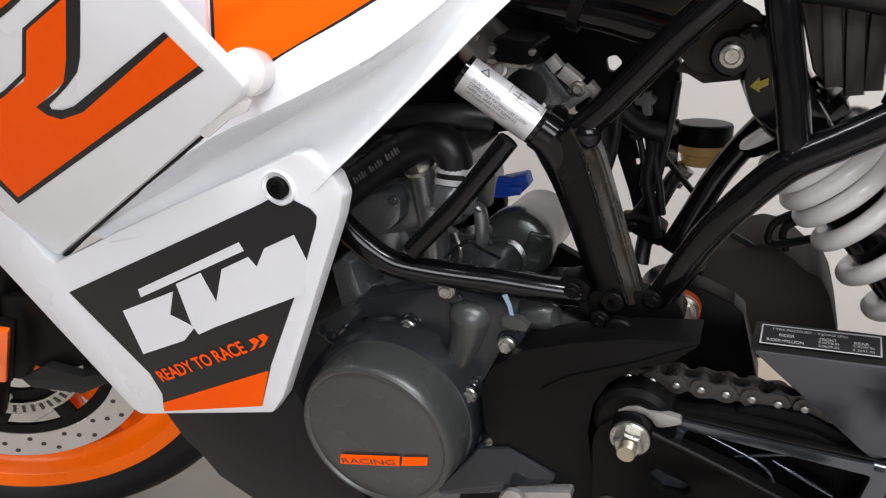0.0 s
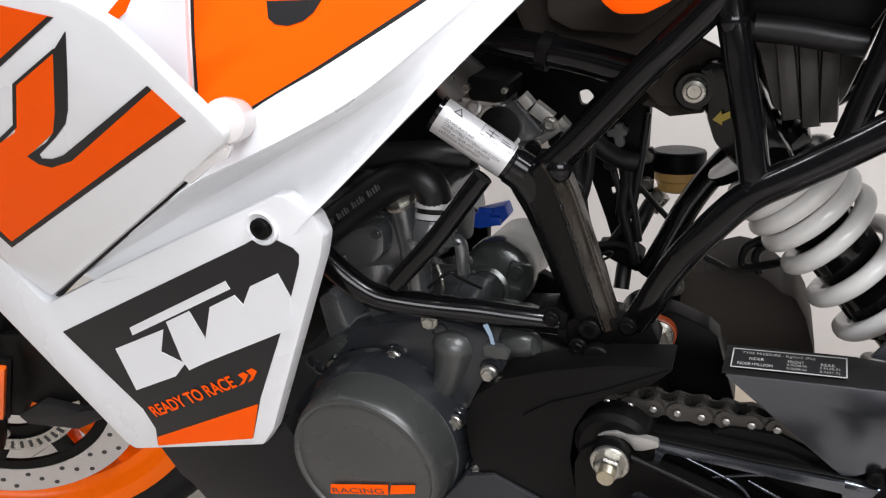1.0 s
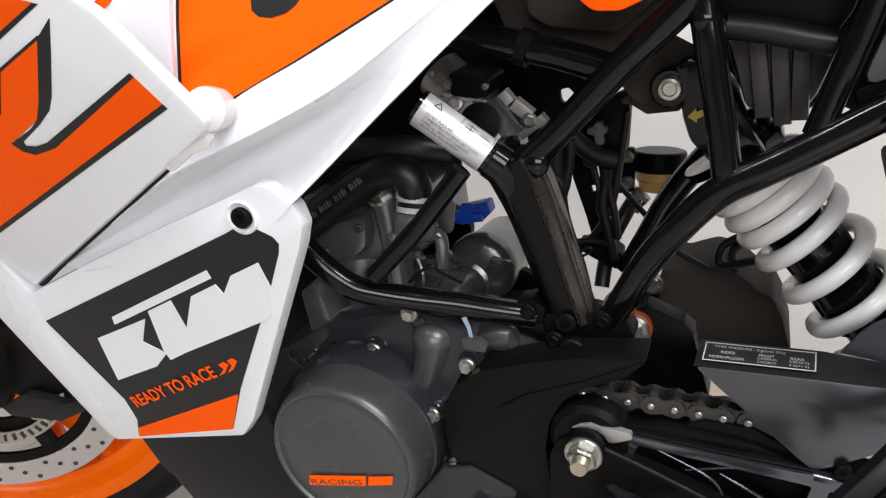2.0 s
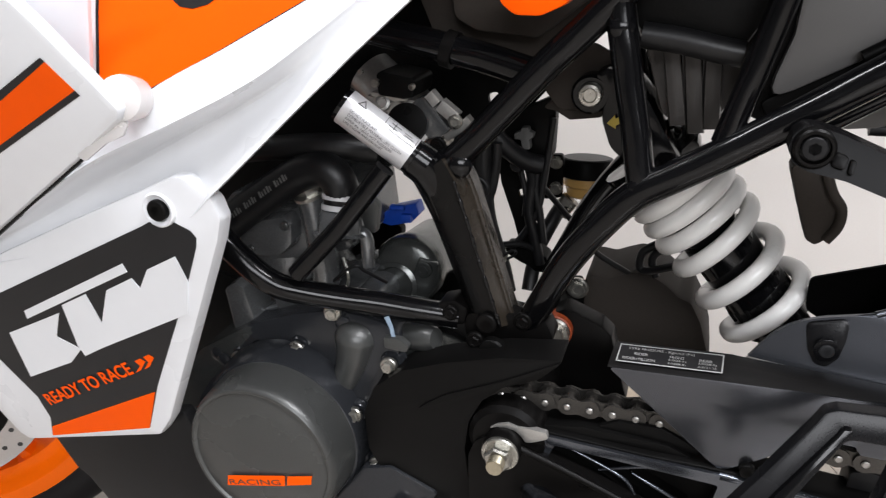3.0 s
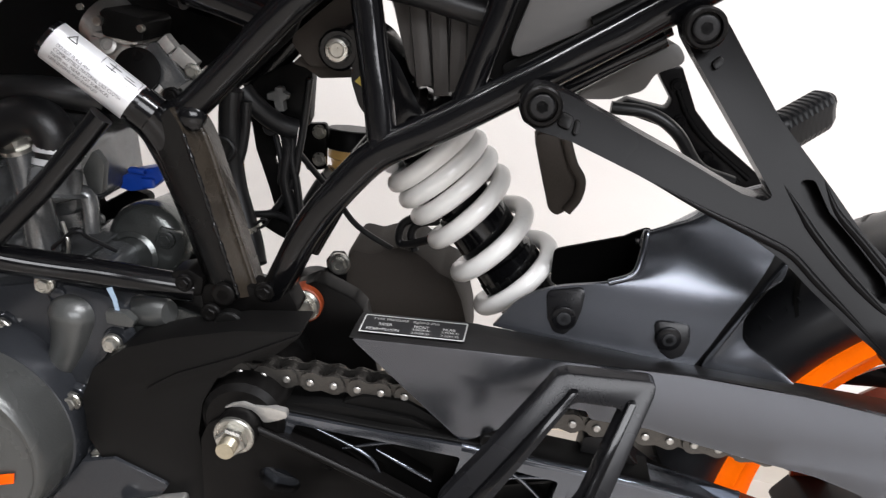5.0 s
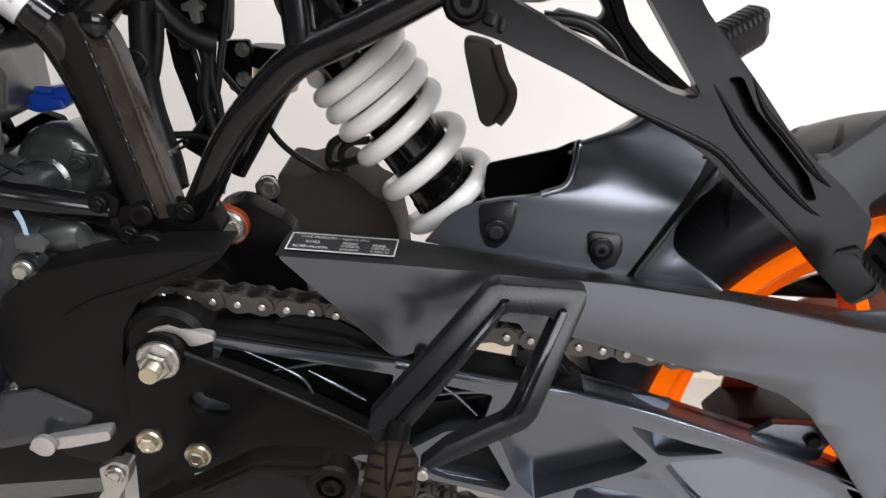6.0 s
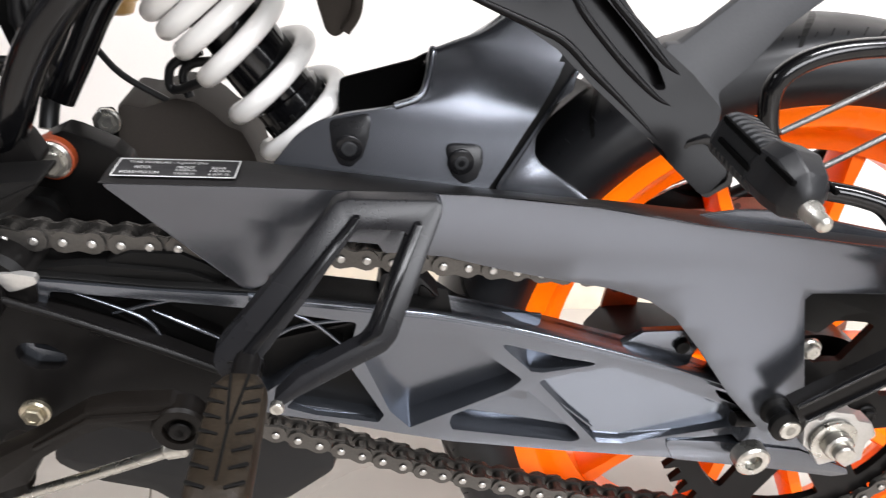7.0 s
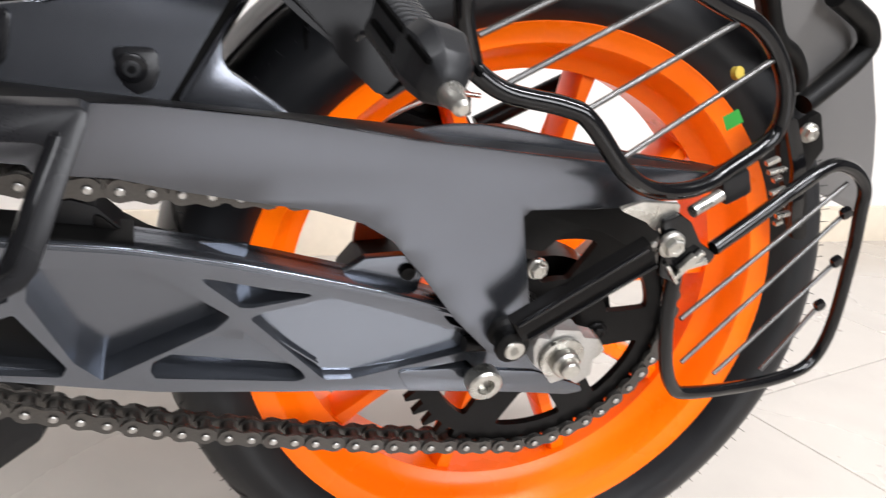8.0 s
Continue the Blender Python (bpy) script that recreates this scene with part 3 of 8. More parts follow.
def tyre_mesh(rim, outer, half, sides=96):
    """A tyre whose sides bulge out from the bead and close in a round crown."""
    tall = outer - rim
    mid = rim + 0.40 * tall
    prof = []
    for k in range(6):
        u = 1 - k / 5
        prof.append((-half * (1 - 0.24 * u * u), mid - 0.40 * tall * u))
    for k in range(1, 24):
        w = -math.pi / 2 + math.pi * k / 24
        prof.append((half * math.sin(w), mid + 0.60 * tall * math.cos(w) ** 0.72))
    prof += [(-y, r) for y, r in prof[5::-1]]
    prof = [(-half * 0.66, rim - 0.006)] + prof + [(half * 0.66, rim - 0.006)]
    bm = bmesh.new()
    lathe(bm, (0, 0, 0), (0, 1, 0), prof, sides, True)
    return bm


def rim_mesh(flange, half, sides=96):
    """A cast rim: a broad outer face, a step inwards and a well."""
    one = [(-half * 0.97, flange), (-half, flange - 0.0015), (-half, flange - 0.004), (-half * 0.95, flange - 0.008), (-half * 0.93, flange - 0.019), (-half * 0.90, flange - 0.021), (-half * 0.62, flange - 0.027), (-half * 0.50, flange - 0.034), (-half * 0.42, flange - 0.042)]
    prof = one + [(-y, r) for y, r in one[::-1]] + [(half * 0.9, flange - 0.006), (0, flange - 0.026), (-half * 0.9, flange - 0.006)]
    bm = bmesh.new()
    lathe(bm, (0, 0, 0), (0, 1, 0), prof, sides, True)
    return bm


def spoke_mesh(r0, r1, width0, width1, half0, half1, fork=0.0):
    """A tapered cast spoke along +z, with a rounded section."""
    bm = bmesh.new()
    rings = []
    for k in range(7):
        t = k / 6
        w, h, r = width0 + (width1 - width0) * t, half0 + (half1 - half0) * t, r0 + (r1 - r0) * t
        if k == 6:
            w *= 1.5
        rings.append([bm.verts.new((fork * t + w * cx, h * cy, r)) for cx, cy in ((-1, -0.6), (-0.6, -1), (0.6, -1), (1, -0.6), (1, 0.6), (0.6, 1), (-0.6, 1), (-1, 0.6))])
    for a, b in zip(rings, rings[1:]):
        for i in range(8):
            bm.faces.new((a[i], a[(i + 1) % 8], b[(i + 1) % 8], b[i]))
    bm.faces.new(rings[0][::-1])
    bm.faces.new(rings[-1])
    return bm


def disc_mesh(inner, outer, y, thick, sides=72):
    """A drilled brake disc: a ring with dark drilled dimples."""
    bm = bmesh.new()
    lathe(bm, (0, y, 0), (0, 1, 0), [(0, inner), (0, outer), (thick, outer), (thick, inner)], sides, True)
    return bm


front = new("front_wheel")
front.parent, front.matrix_basis = bike, STEER
tagged(front, "black front tyre on an orange cast wheel, turned to full lock")
part("tyre", tyre_mesh(0.222, 0.293, 0.056), RUBBER, front)
part("rim", rim_mesh(0.228, 0.048), ORANGE_RIM, front)
for k in range(5):
    for fork in (-0.03, 0.03):
        s = part("spoke", spoke_mesh(0.03, 0.192, 0.010, 0.0075, 0.020, 0.014, fork), ORANGE_RIM, front)
        s.matrix_basis = Matrix.Rotation(radians(72 * k + 20), 4, "Y")
turned("hub", (0, -0.05, 0), (0, 1, 0), [(0, 0.03), (0.01, 0.042), (0.09, 0.042), (0.1, 0.03)], ORANGE_RIM, front)
fdisc = part("brake_disc", disc_mesh(0.112, 0.150, -0.064, 0.004), DISC, front, "drilled steel brake disc")
hole = bmesh.new()
lathe(hole, (0, 0, 0), OUT, [(-0.0006, 0.0032), (0.0003, 0.0032), (0.0003, 0.0005)], 12)
hole_data = finish("drilled_hole", hole, INK)
hole_mesh = hole_data.data
bpy.data.objects.remove(hole_data)
for k in range(54):
    h = new("drilled_hole", hole_mesh)
    h.parent = fdisc
    w, r = 2 * math.pi * k / 54, (0.121, 0.131, 0.141)[k % 3]
    h.location = (r * math.cos(w), -0.0642, r * math.sin(w))
turned("disc_carrier", (0, -0.062, 0), (0, 1, 0), [(0, 0.040), (0, 0.060), (0.005, 0.060), (0.005, 0.040)], SATIN, front, "", 48, True)
turned("carrier_ring", (0, -0.0628, 0), (0, 1, 0), [(0, 0.098), (0, 0.114), (0.005, 0.114), (0.005, 0.098)], SATIN, front, "", 72, True)
for k in range(7):
    bar = plate("carrier_arm", [(-0.011, 0.056), (0.011, 0.056), (0.020, 0.103), (-0.002, 0.103)], -0.0625, 0.005, SATIN, front, "", 0.001, 0.002)
    bar.matrix_basis = Matrix.Rotation(2 * math.pi * k / 7, 4, "Y")
ring = turned("abs_ring", (0, -0.066, 0), (0, 1, 0), [(0, 0.058), (0, 0.076), (0.002, 0.076), (0.002, 0.058)], STEEL, front, "toothed steel speed sensor ring", 72, True)
for k in range(40):
    w = 2 * math.pi * k / 40
    h = block("slot", (0, 0, 0), (0.0035, 0.0015, 0.010), INK, ring, "", 0.0004)
    h.matrix_basis = Matrix.Rotation(w, 4, "Y") @ Matrix.Translation((0, -0.0665, 0.067))
for k in range(5):
    w = 2 * math.pi * k / 5 + 0.4
    bolt(front, (0.052 * math.cos(w), -0.063, 0.052 * math.sin(w)), 0.006, "hex", STEEL, 0.6)

fork = new("fork_leg")
fork.parent, fork.matrix_basis = bike, STEER
tagged(fork, "dark fork leg with silver stanchion and brake caliper")
tube("lower_leg", [(-0.035, -0.095, -0.03), (0.020, -0.095, 0.10), (0.070, -0.095, 0.21)], 0.024, SATIN, fork, "", 20)
tube("stanchion", [(0.070, -0.095, 0.21), (0.225, -0.095, 0.55)], 0.0205, ALLOY, fork, "silver stanchion", 20)
plate("caliper_bracket", [(0.04, 0.02), (0.12, 0.055), (0.155, 0.06), (0.16, 0.09), (0.11, 0.10), (0.06, 0.12)], -0.085, 0.014, SATIN, fork, "", 0.003, 0.01)
block("caliper", (0.125, -0.08, 0.045), (0.085, 0.05, 0.045), GREYPLASTIC, fork, "dark grey brake caliper", 0.008, (0, 35, 0))
RP = STEER.inverted() @ Vector((-0.6658, -0.1, 0.3492))
block("side_reflector", RP, (0.024, 0.012, 0.070), REFLECT, fork, "orange side reflector", 0.003, (0, 20, 0))
block("reflector_frame", RP + Vector((0, 0.008, 0)), (0.032, 0.010, 0.082), PLASTIC, fork, "", 0.003, (0, 20, 0))
bolt(fork, (0.085, -0.102, 0.085), 0.006, "socket", SATIN, 0.6)

# ---- frame ----
frame_body = new("trellis_frame")
frame_body.parent = bike
tagged(frame_body, "glossy black welded steel trellis frame")


def both_sides(name, points, r, mat=GLOSS, share=1.0):
    """A frame tube on the left, and its twin on the right."""
    tube(name, points, r, mat, frame_body)
    tube(name, [(x, -y * share, z) for x, y, z in points], r, mat, frame_body)


LOWER = [(-0.2561, -0.1, 0.5846), (-0.2184, -0.105, 0.5484), (-0.1999, -0.105, 0.5312), (-0.1829, -0.103, 0.5179), (-0.1626, -0.098, 0.5108), (-0.1167, -0.082, 0.5004), (-0.0484, -0.066, 0.4889)]
tube("engine_tube", LOWER, 0.0098, GLOSS, frame_body)
tube("strut_tube", [(-0.1613, -0.103, 0.5275), (-0.1251, -0.098, 0.5661), (-0.0899, -0.092, 0.6096)], 0.0072, GLOSS, frame_body)
UPPER = [(-0.0563, -0.066, 0.6076), (-0.0418, -0.066, 0.6175), (0.0107, -0.068, 0.6725), (0.058, -0.07, 0.718), (0.1255, -0.075, 0.7868)]
both_sides("upper_rail", UPPER, 0.0100)
REAR = [(0.0026, -0.06, 0.4844), (0.0171, -0.07, 0.5137), (0.0319, -0.078, 0.5444), (0.0509, -0.084, 0.5726), (0.0748, -0.087, 0.6001), (0.0992, -0.087, 0.6151), (0.1269, -0.087, 0.6314), (0.1556, -0.087, 0.6494)]
REAR2 = [(0.1788, -0.087, 0.6644), (0.2285, -0.087, 0.6972), (0.281, -0.088, 0.7325), (0.3249, -0.089, 0.7622)]
both_sides("seat_rail", REAR + REAR2, 0.0102, GLOSS, 0.6)
both_sides("upright_tube", [(0.0794, -0.086, 0.6074), (0.0724, -0.08, 0.6459), (0.0611, -0.072, 0.7008), (0.0579, -0.07, 0.7196)], 0.0092)
both_sides("brace_tube", [(0.1248, -0.084, 0.6359), (0.1375, -0.08, 0.678), (0.1501, -0.076, 0.7229), (0.1595, -0.074, 0.7591)], 0.0078)
tube("cross_tube", [(-0.1205, -0.04, 0.6962), (-0.0851, -0.045, 0.6897), (-0.0356, -0.05, 0.6796), (0.0117, -0.056, 0.6672)], 0.0105, GLOSS, frame_body)
turned("clamp_ring", (-0.0555, -0.047, 0.6831), (1, -0.05, -0.3), [(-0.004, 0.0108), (-0.004, 0.0128), (0.004, 0.0128), (0.004, 0.0108)], SATIN, frame_body)
MA, MB = Vector((-0.118, -0.083, 0.6477)), Vector((-0.077, -0.0765, 0.6157))
MD = (MB - MA).normalized()
MAIN = [MA - MD * 0.006, MA, (MA + MB) / 2, MB, Vector((-0.0685, -0.0725, 0.6060)), Vector((-0.0600, -0.0665, 0.5890)), Vector((-0.0530, -0.0640, 0.5700))]
tube("main_tube", MAIN, 0.0126, GLOSS, frame_body, "", 28)


def wrap_label():
    """The heat label: a thin silver sleeve round the outer half of the main tube."""
    bm = bmesh.new()
    n1 = (Vector((0, -1, 0)) - MD * MD.dot(Vector((0, -1, 0)))).normalized()
    n2 = MD.cross(n1)
    side_up = 1 if n2.z > 0 else -1
    grid = []
    for s in range(9):
        row = []
        for k in range(21):
            w = side_up * radians(-62 + 160 * k / 20)
            row.append(bm.verts.new(MA + MD * (-0.003 + 0.0555 * s / 8) + 0.0130 * (math.cos(w) * n1 + math.sin(w) * n2)))
        grid.append(row)
    for a, b in zip(grid, grid[1:]):
        for i in range(20):
            bm.faces.new((a[i], a[i + 1], b[i + 1], b[i]))
    lab = part("heat_label", bm, LABELM, frame_body, "silver warning label with small black print", 60)
    lines = ("DO NOT PLACE ANY", "COMBUSTIBLE MATERIAL LIKE CLOTH", "PAPER etc. NEAR HOT SURFACES", "LIKE ENGINE AND EXHAUST")
    sign = 1 if n2.z > 0 else -1
    for i, words in enumerate(lines):
        w = sign * radians(23 - 12.5 * i)
        nn = math.cos(w) * n1 + math.sin(w) * n2
        up = (-math.sin(w) * n1 + math.cos(w) * n2) * sign
        lettering("label_line", words, MA + MD * 0.003 + nn * 0.0132 - up * 0.0010, MD, up, (0.022, 0.044, 0.038, 0.032)[i], 0.0021, INK, lab)
    w = sign * radians(62)
    nn, up = math.cos(w) * n1 + math.sin(w) * n2, (-math.sin(w) * n1 + math.cos(w) * n2) * sign
    o = MA + nn * 0.0133
    for a, b, c, d in ((0.026, -0.0036, 0.0515, -0.0032), (0.026, 0.0046, 0.0515, 0.0050), (0.026, -0.0036, 0.0264, 0.0050), (0.0511, -0.0036, 0.0515, 0.0050), (0.029, -0.001, 0.036, -0.0004), (0.030, 0.002, 0.038, 0.0026), (0.033, -0.003, 0.0336, 0.004), (0.041, 0.0, 0.049, 0.0006), (0.041, 0.0018, 0.047, 0.0023)):
        bm = bmesh.new()
        bm.faces.new([bm.verts.new(o + MD * u + up * v) for u, v in ((a, b), (c, b), (c, d), (a, d))])
        part("label_mark", bm, INK, lab)
    bm = bmesh.new()
    tri = [(0.004, -0.002), (0.011, -0.002), (0.0075, 0.004)]
    inn = [(0.0053, -0.0013), (0.0097, -0.0013), (0.0075, 0.0026)]
    to, ti = [bm.verts.new(o + MD * u + up * v) for u, v in tri], [bm.verts.new(o + MD * u + up * v) for u, v in inn]
    for i in range(3):
        bm.faces.new((to[i], to[(i + 1) % 3], ti[(i + 1) % 3], ti[i]))
    part("warning_triangle", bm, INK, lab)


wrap_label()
turned("tube_collar", MA + MD * 0.056, MD, [(0, 0.0125), (0, 0.0136), (0.010, 0.0136), (0.010, 0.0125)], GLOSS, frame_body, "", 32)
# the pressed arm that drops from the main tube to the swingarm pivot
ARM_LEFT = [(-0.0806, -0.068, 0.5964), (-0.0751, -0.068, 0.5862), (-0.0667, -0.068, 0.5696), (-0.0568, -0.068, 0.5441), (-0.0475, -0.068, 0.5178), (-0.0388, -0.068, 0.4932)]
ARM_FACE = [(-0.0699, -0.079, 0.6012), (-0.0645, -0.079, 0.5912), (-0.0563, -0.079, 0.5751), (-0.047, -0.079, 0.5503), (-0.0383, -0.079, 0.5248), (-0.0302, -0.079, 0.5007)]
ARM_SEAM = [(-0.0529, -0.081, 0.6151), (-0.0447, -0.081, 0.6006), (-0.0359, -0.081, 0.5735), (-0.0277, -0.081, 0.5454), (-0.0196, -0.081, 0.5186), (-0.012, -0.081, 0.4931)]
ARM_RIGHT = [(-0.0526, -0.066, 0.6144), (-0.0401, -0.066, 0.5986), (-0.0306, -0.066, 0.5709), (-0.0216, -0.066, 0.5401), (-0.0135, -0.066, 0.5125), (-0.0061, -0.066, 0.4886)]
railed("pivot_arm", [ARM_LEFT, ARM_FACE, ARM_SEAM, ARM_RIGHT, [(x, y + 0.022, z) for x, y, z in ARM_RIGHT], [(x, y + 0.022, z) for x, y, z in ARM_LEFT]], (ARMPAINT, DUSTSHEEN), frame_body, "", 5, (0, 0, 1, 1, 0, 0), 50)
tube("weld_seam", [(x, y - 0.0004, z) for x, y, z in ARM_SEAM[1:]], lambda q: 0.0013 + 0.0006 * math.sin(80 * q) * math.sin(33 * q), GLOSS, frame_body, "", 8, 16)
tube("arm_edge", [(x + 0.0005, y + 0.002, z) for x, y, z in ARM_RIGHT], 0.0022, DUSTSHEEN, frame_body, "", 10)
for px in [(-0.0418, -0.075, 0.6097), (0.08, -0.092, 0.6074), (0.0625, -0.078, 0.7019)]:
    turned("weld_bead", px, (0.3, -1, 0.2), [(-0.008, 0.0086), (0, 0.0082), (0.002, 0.006), (0.003, 0.001)], GLOSS, frame_body, "", 24)
plate("gusset", [(-0.0439, 0.4924), (-0.0286, 0.5012), (0.0008, 0.496), (0.0173, 0.5004), (0.0257, 0.4836), (0.0094, 0.4627), (-0.0163, 0.4587), (-0.0401, 0.4695)], -0.072, 0.02, SATIN, frame_body, "", 0.003, 0.006)
plate("gusset_right", [(-0.089, 0.4226), (-0.0695, 0.4339), (-0.0318, 0.4273), (-0.0108, 0.4329), (0, 0.4114), (-0.0209, 0.3846), (-0.0537, 0.3796), (-0.0842, 0.3933)], 0.055, 0.02, SATIN, frame_body, "", 0.003, 0.006)
bolt(frame_body, (-0.0222, -0.0815, 0.4951), 0.0072, "socket", SATIN, 0.4, "pivot_screw", "black socket screw")
bolt(frame_body, (-0.0162, -0.086, 0.4762), 0.0095, "socket", PLASTIC, 0.6, "pivot_screw", "black socket screw")
bolt(frame_body, (-0.0303, -0.085, 0.4817), 0.0045, "hex", SATIN)
bolt(frame_body, (0.0029, -0.075, 0.4965), 0.0045, "hex", SATIN)
bolt(frame_body, (-0.051, -0.078, 0.4977), 0.0040, "hex", SATIN)
plate("tube_lug", [(-0.0626, 0.5025), (-0.0493, 0.5064), (-0.0387, 0.5009), (-0.0412, 0.4868), (-0.0589, 0.4844)], -0.074, 0.02, SATIN, frame_body, "", 0.003, 0.004)
plate("gusset_plate", [(-0.0002, 0.6537), (0.0343, 0.6848), (0.0536, 0.6743), (0.0512, 0.646), (0.038, 0.6377), (0.0142, 0.6366)], -0.012, 0.008, BROWNISH, frame_body, "", 0.002, 0.008)
plate("link_bracket", [(0.0254, 0.4886), (0.0328, 0.4867), (0.0544, 0.4772), (0.0624, 0.4697), (0.0690, 0.4446), (0.0760, 0.4180), (0.0740, 0.3950), (0.0191, 0.3950), (0.004, 0.4556), (0.0112, 0.481)], -0.032, 0.02, SATIN, frame_body, "", 0.003, 0.004)

# ---- engine ----
engine = new("engine")
engine.parent = bike
tagged(engine, "graphite grey single cylinder engine with bolted covers")
plate("crankcase", [(-0.3333, 0.3636), (-0.2857, 0.4284), (-0.2372, 0.4566), (-0.168, 0.4761), (-0.0875, 0.4675), (-0.0339, 0.4512), (-0.0050, 0.4440), (-0.0050, 0.3417), (-0.0685, 0.2503), (-0.3046, 0.1874)], -0.072, 0.07, DARKCAST, engine, "", 0.006, 0.02)
CASE = flat(-0.0875, 0.12, 0.43, -0.13, -0.13)
plate("crankcase_cover", [(-0.3085, 0.3577), (-0.297, 0.3807), (-0.2696, 0.4254), (-0.2332, 0.4597), (-0.1873, 0.477), (-0.1504, 0.4873), (-0.1258, 0.488), (-0.1022, 0.4855), (-0.0894, 0.4744), (-0.0887, 0.4586), (-0.103, 0.4415), (-0.1209, 0.4082), (-0.1233, 0.3774), (-0.1147, 0.3593), (-0.1311, 0.3277), (-0.1648, 0.2987), (-0.2131, 0.2449), (-0.2992, 0.2484), (-0.316, 0.3072)], CASE, 0.035, COVERM, engine, "", 0.006, 0.012)
tube("cover_bulge", [(-0.1257, -0.0789, 0.4815), (-0.127, -0.0798, 0.4724), (-0.1283, -0.0808, 0.4628), (-0.1307, -0.082, 0.4504), (-0.1362, -0.0831, 0.4352), (-0.1457, -0.0841, 0.4162)], lambda q: 0.0010 + 0.0165 * math.sqrt(max(0.0, 1 - (1 - min(q / 0.32, 1)) ** 2)) - 0.0085 * max(0.0, q - 0.32) / 0.68, CASTING, engine, "rounded finger of the engine cover", 28)
tube("cover_ridge", [(x, CASE(x, z) - 0.006, z) for x, z in [(-0.2332, 0.4218), (-0.2035, 0.4365), (-0.1761, 0.4399), (-0.1579, 0.4365), (-0.143, 0.4262), (-0.1319, 0.4122), (-0.1276, 0.3904), (-0.1244, 0.3658)]], 0.0022, COVERM, engine, "", 10)
alternator = turned("alternator_cover", (-0.1905, -0.10, 0.3825), OUT, [(-0.022, 0.0672), (0.006, 0.0668), (0.026, 0.0652), (0.0345, 0.0642), (0.0388, 0.0626), (0.0402, 0.0610), (0.0402, 0.0590), (0.0386, 0.0574), (0.0386, 0.0562), (0.0390, 0.0556), (0.0390, 0.0005)], CASTING, engine, "round graphite alternator cover with an orange badge", 96)
turned("cover_skirt", (-0.1915, -0.080, 0.3815), OUT, [(0, 0.0740), (0.012, 0.0732), (0.020, 0.0715), (0.026, 0.0690), (0.028, 0.0650)], COVERM, engine, "", 96)
BADGE = [(-0.2221, 0.3598), (-0.169, 0.3713), (-0.1703, 0.3615), (-0.2237, 0.3502)]
decal("badge", BADGE, -0.1405, ORANGE, alternator, 0.0006, 0, "orange badge with dark lettering")
decal("badge", [(-0.1666, 0.3713), (-0.1451, 0.3765), (-0.1465, 0.3684), (-0.1682, 0.3625)], -0.1405, ORANGE, alternator, 0.0006)
BO = Vector((BADGE[3][0] + 0.003, -0.1412, BADGE[3][1] + 0.0018))
BX = Vector((BADGE[2][0] - BADGE[3][0], 0, BADGE[2][1] - BADGE[3][1]))
lettering("badge_word", "RACING", BO, BX, (0, 0, 1), BX.length - 0.006, 0.0048, INK, alternator, "", 0.0003)
for px in [(-0.2419, -0.0781, 0.4287), (-0.1807, -0.0840, 0.4508), (-0.1450, -0.0843, 0.4885), (-0.0959, -0.0940, 0.4549), (-0.1265, -0.0985, 0.4080), (-0.1085, -0.1015, 0.3660)]:
    turned("bolt_boss", (px[0], px[1] + 0.014, px[2]), OUT, [(0, 0.0100), (0.0085, 0.0092), (0.0105, 0.0078), (0.0105, 0.001)], COVERM, engine, "", 20)
    bolt(engine, (px[0], px[1] - 0.0005, px[2]), 0.0046, "hex", STEEL, 0.9)
for tip in [(-0.2607, 0.4219), (-0.1383, 0.4788), (-0.2677, 0.4258), (-0.1681, 0.4442)]:
    turned("cast_lug", (tip[0], CASE(*tip) + 0.004, tip[1]), OUT, [(0, 0.0075), (0.006, 0.0065), (0.0075, 0.004), (0.0075, 0.001)], COVERM, engine, "", 14)
FC = (-0.2173, -0.0782, 0.438)
turned("filler_neck", FC, (0.12, -0.45, 0.9), [(-0.02, 0.0150), (-0.002, 0.0140), (0, 0.0136), (0.0006, 0.0110)], CASTING, engine, "", 32)
turned("filler_cap", FC, (0.12, -0.45, 0.9), [(0, 0.0118), (0.004, 0.0120), (0.0055, 0.0112), (0.0055, 0.0085), (0.0042, 0.0080), (0.0042, 0.001)], GLOSS, engine, "black oil filler cap", 28)
decal("gasket_edge", [(-0.1004, 0.4917), (-0.0967, 0.4933), (-0.0932, 0.4859), (-0.091, 0.477), (-0.0938, 0.4755), (-0.0959, 0.4841)], lambda x, z: CASE(x, z) - 0.002, GASKET, engine, 0.001, 0, "pale blue gasket edge")
plate("cover_tab", [(-0.1002, 0.4773), (-0.0856, 0.4784), (-0.0785, 0.474), (-0.0803, 0.4692), (-0.0866, 0.4687), (-0.0994, 0.4688)], lambda x, z: CASE(x, z) - 0.006, 0.006, CASTING, engine, "", 0.001, 0.002)
sprocket_cover = plate("sprocket_cover", [(-0.1129, 0.4194), (-0.1028, 0.4432), (-0.0803, 0.4611), (-0.0463, 0.4733), (-0.0053, 0.4836), (0.0381, 0.4885), (0.0356, 0.4838), (0.0215, 0.4702), (-0.0031, 0.4599), (-0.0188, 0.4462), (-0.0289, 0.4265), (-0.0325, 0.4023), (-0.0301, 0.3776), (-0.0218, 0.3508), (-0.0524, 0.3134), (-0.0806, 0.3176), (-0.097, 0.3578), (-0.1114, 0.3865)], -0.108, 0.03, SIDECASE, bike, "matt black front sprocket cover", 0.005, 0.01)
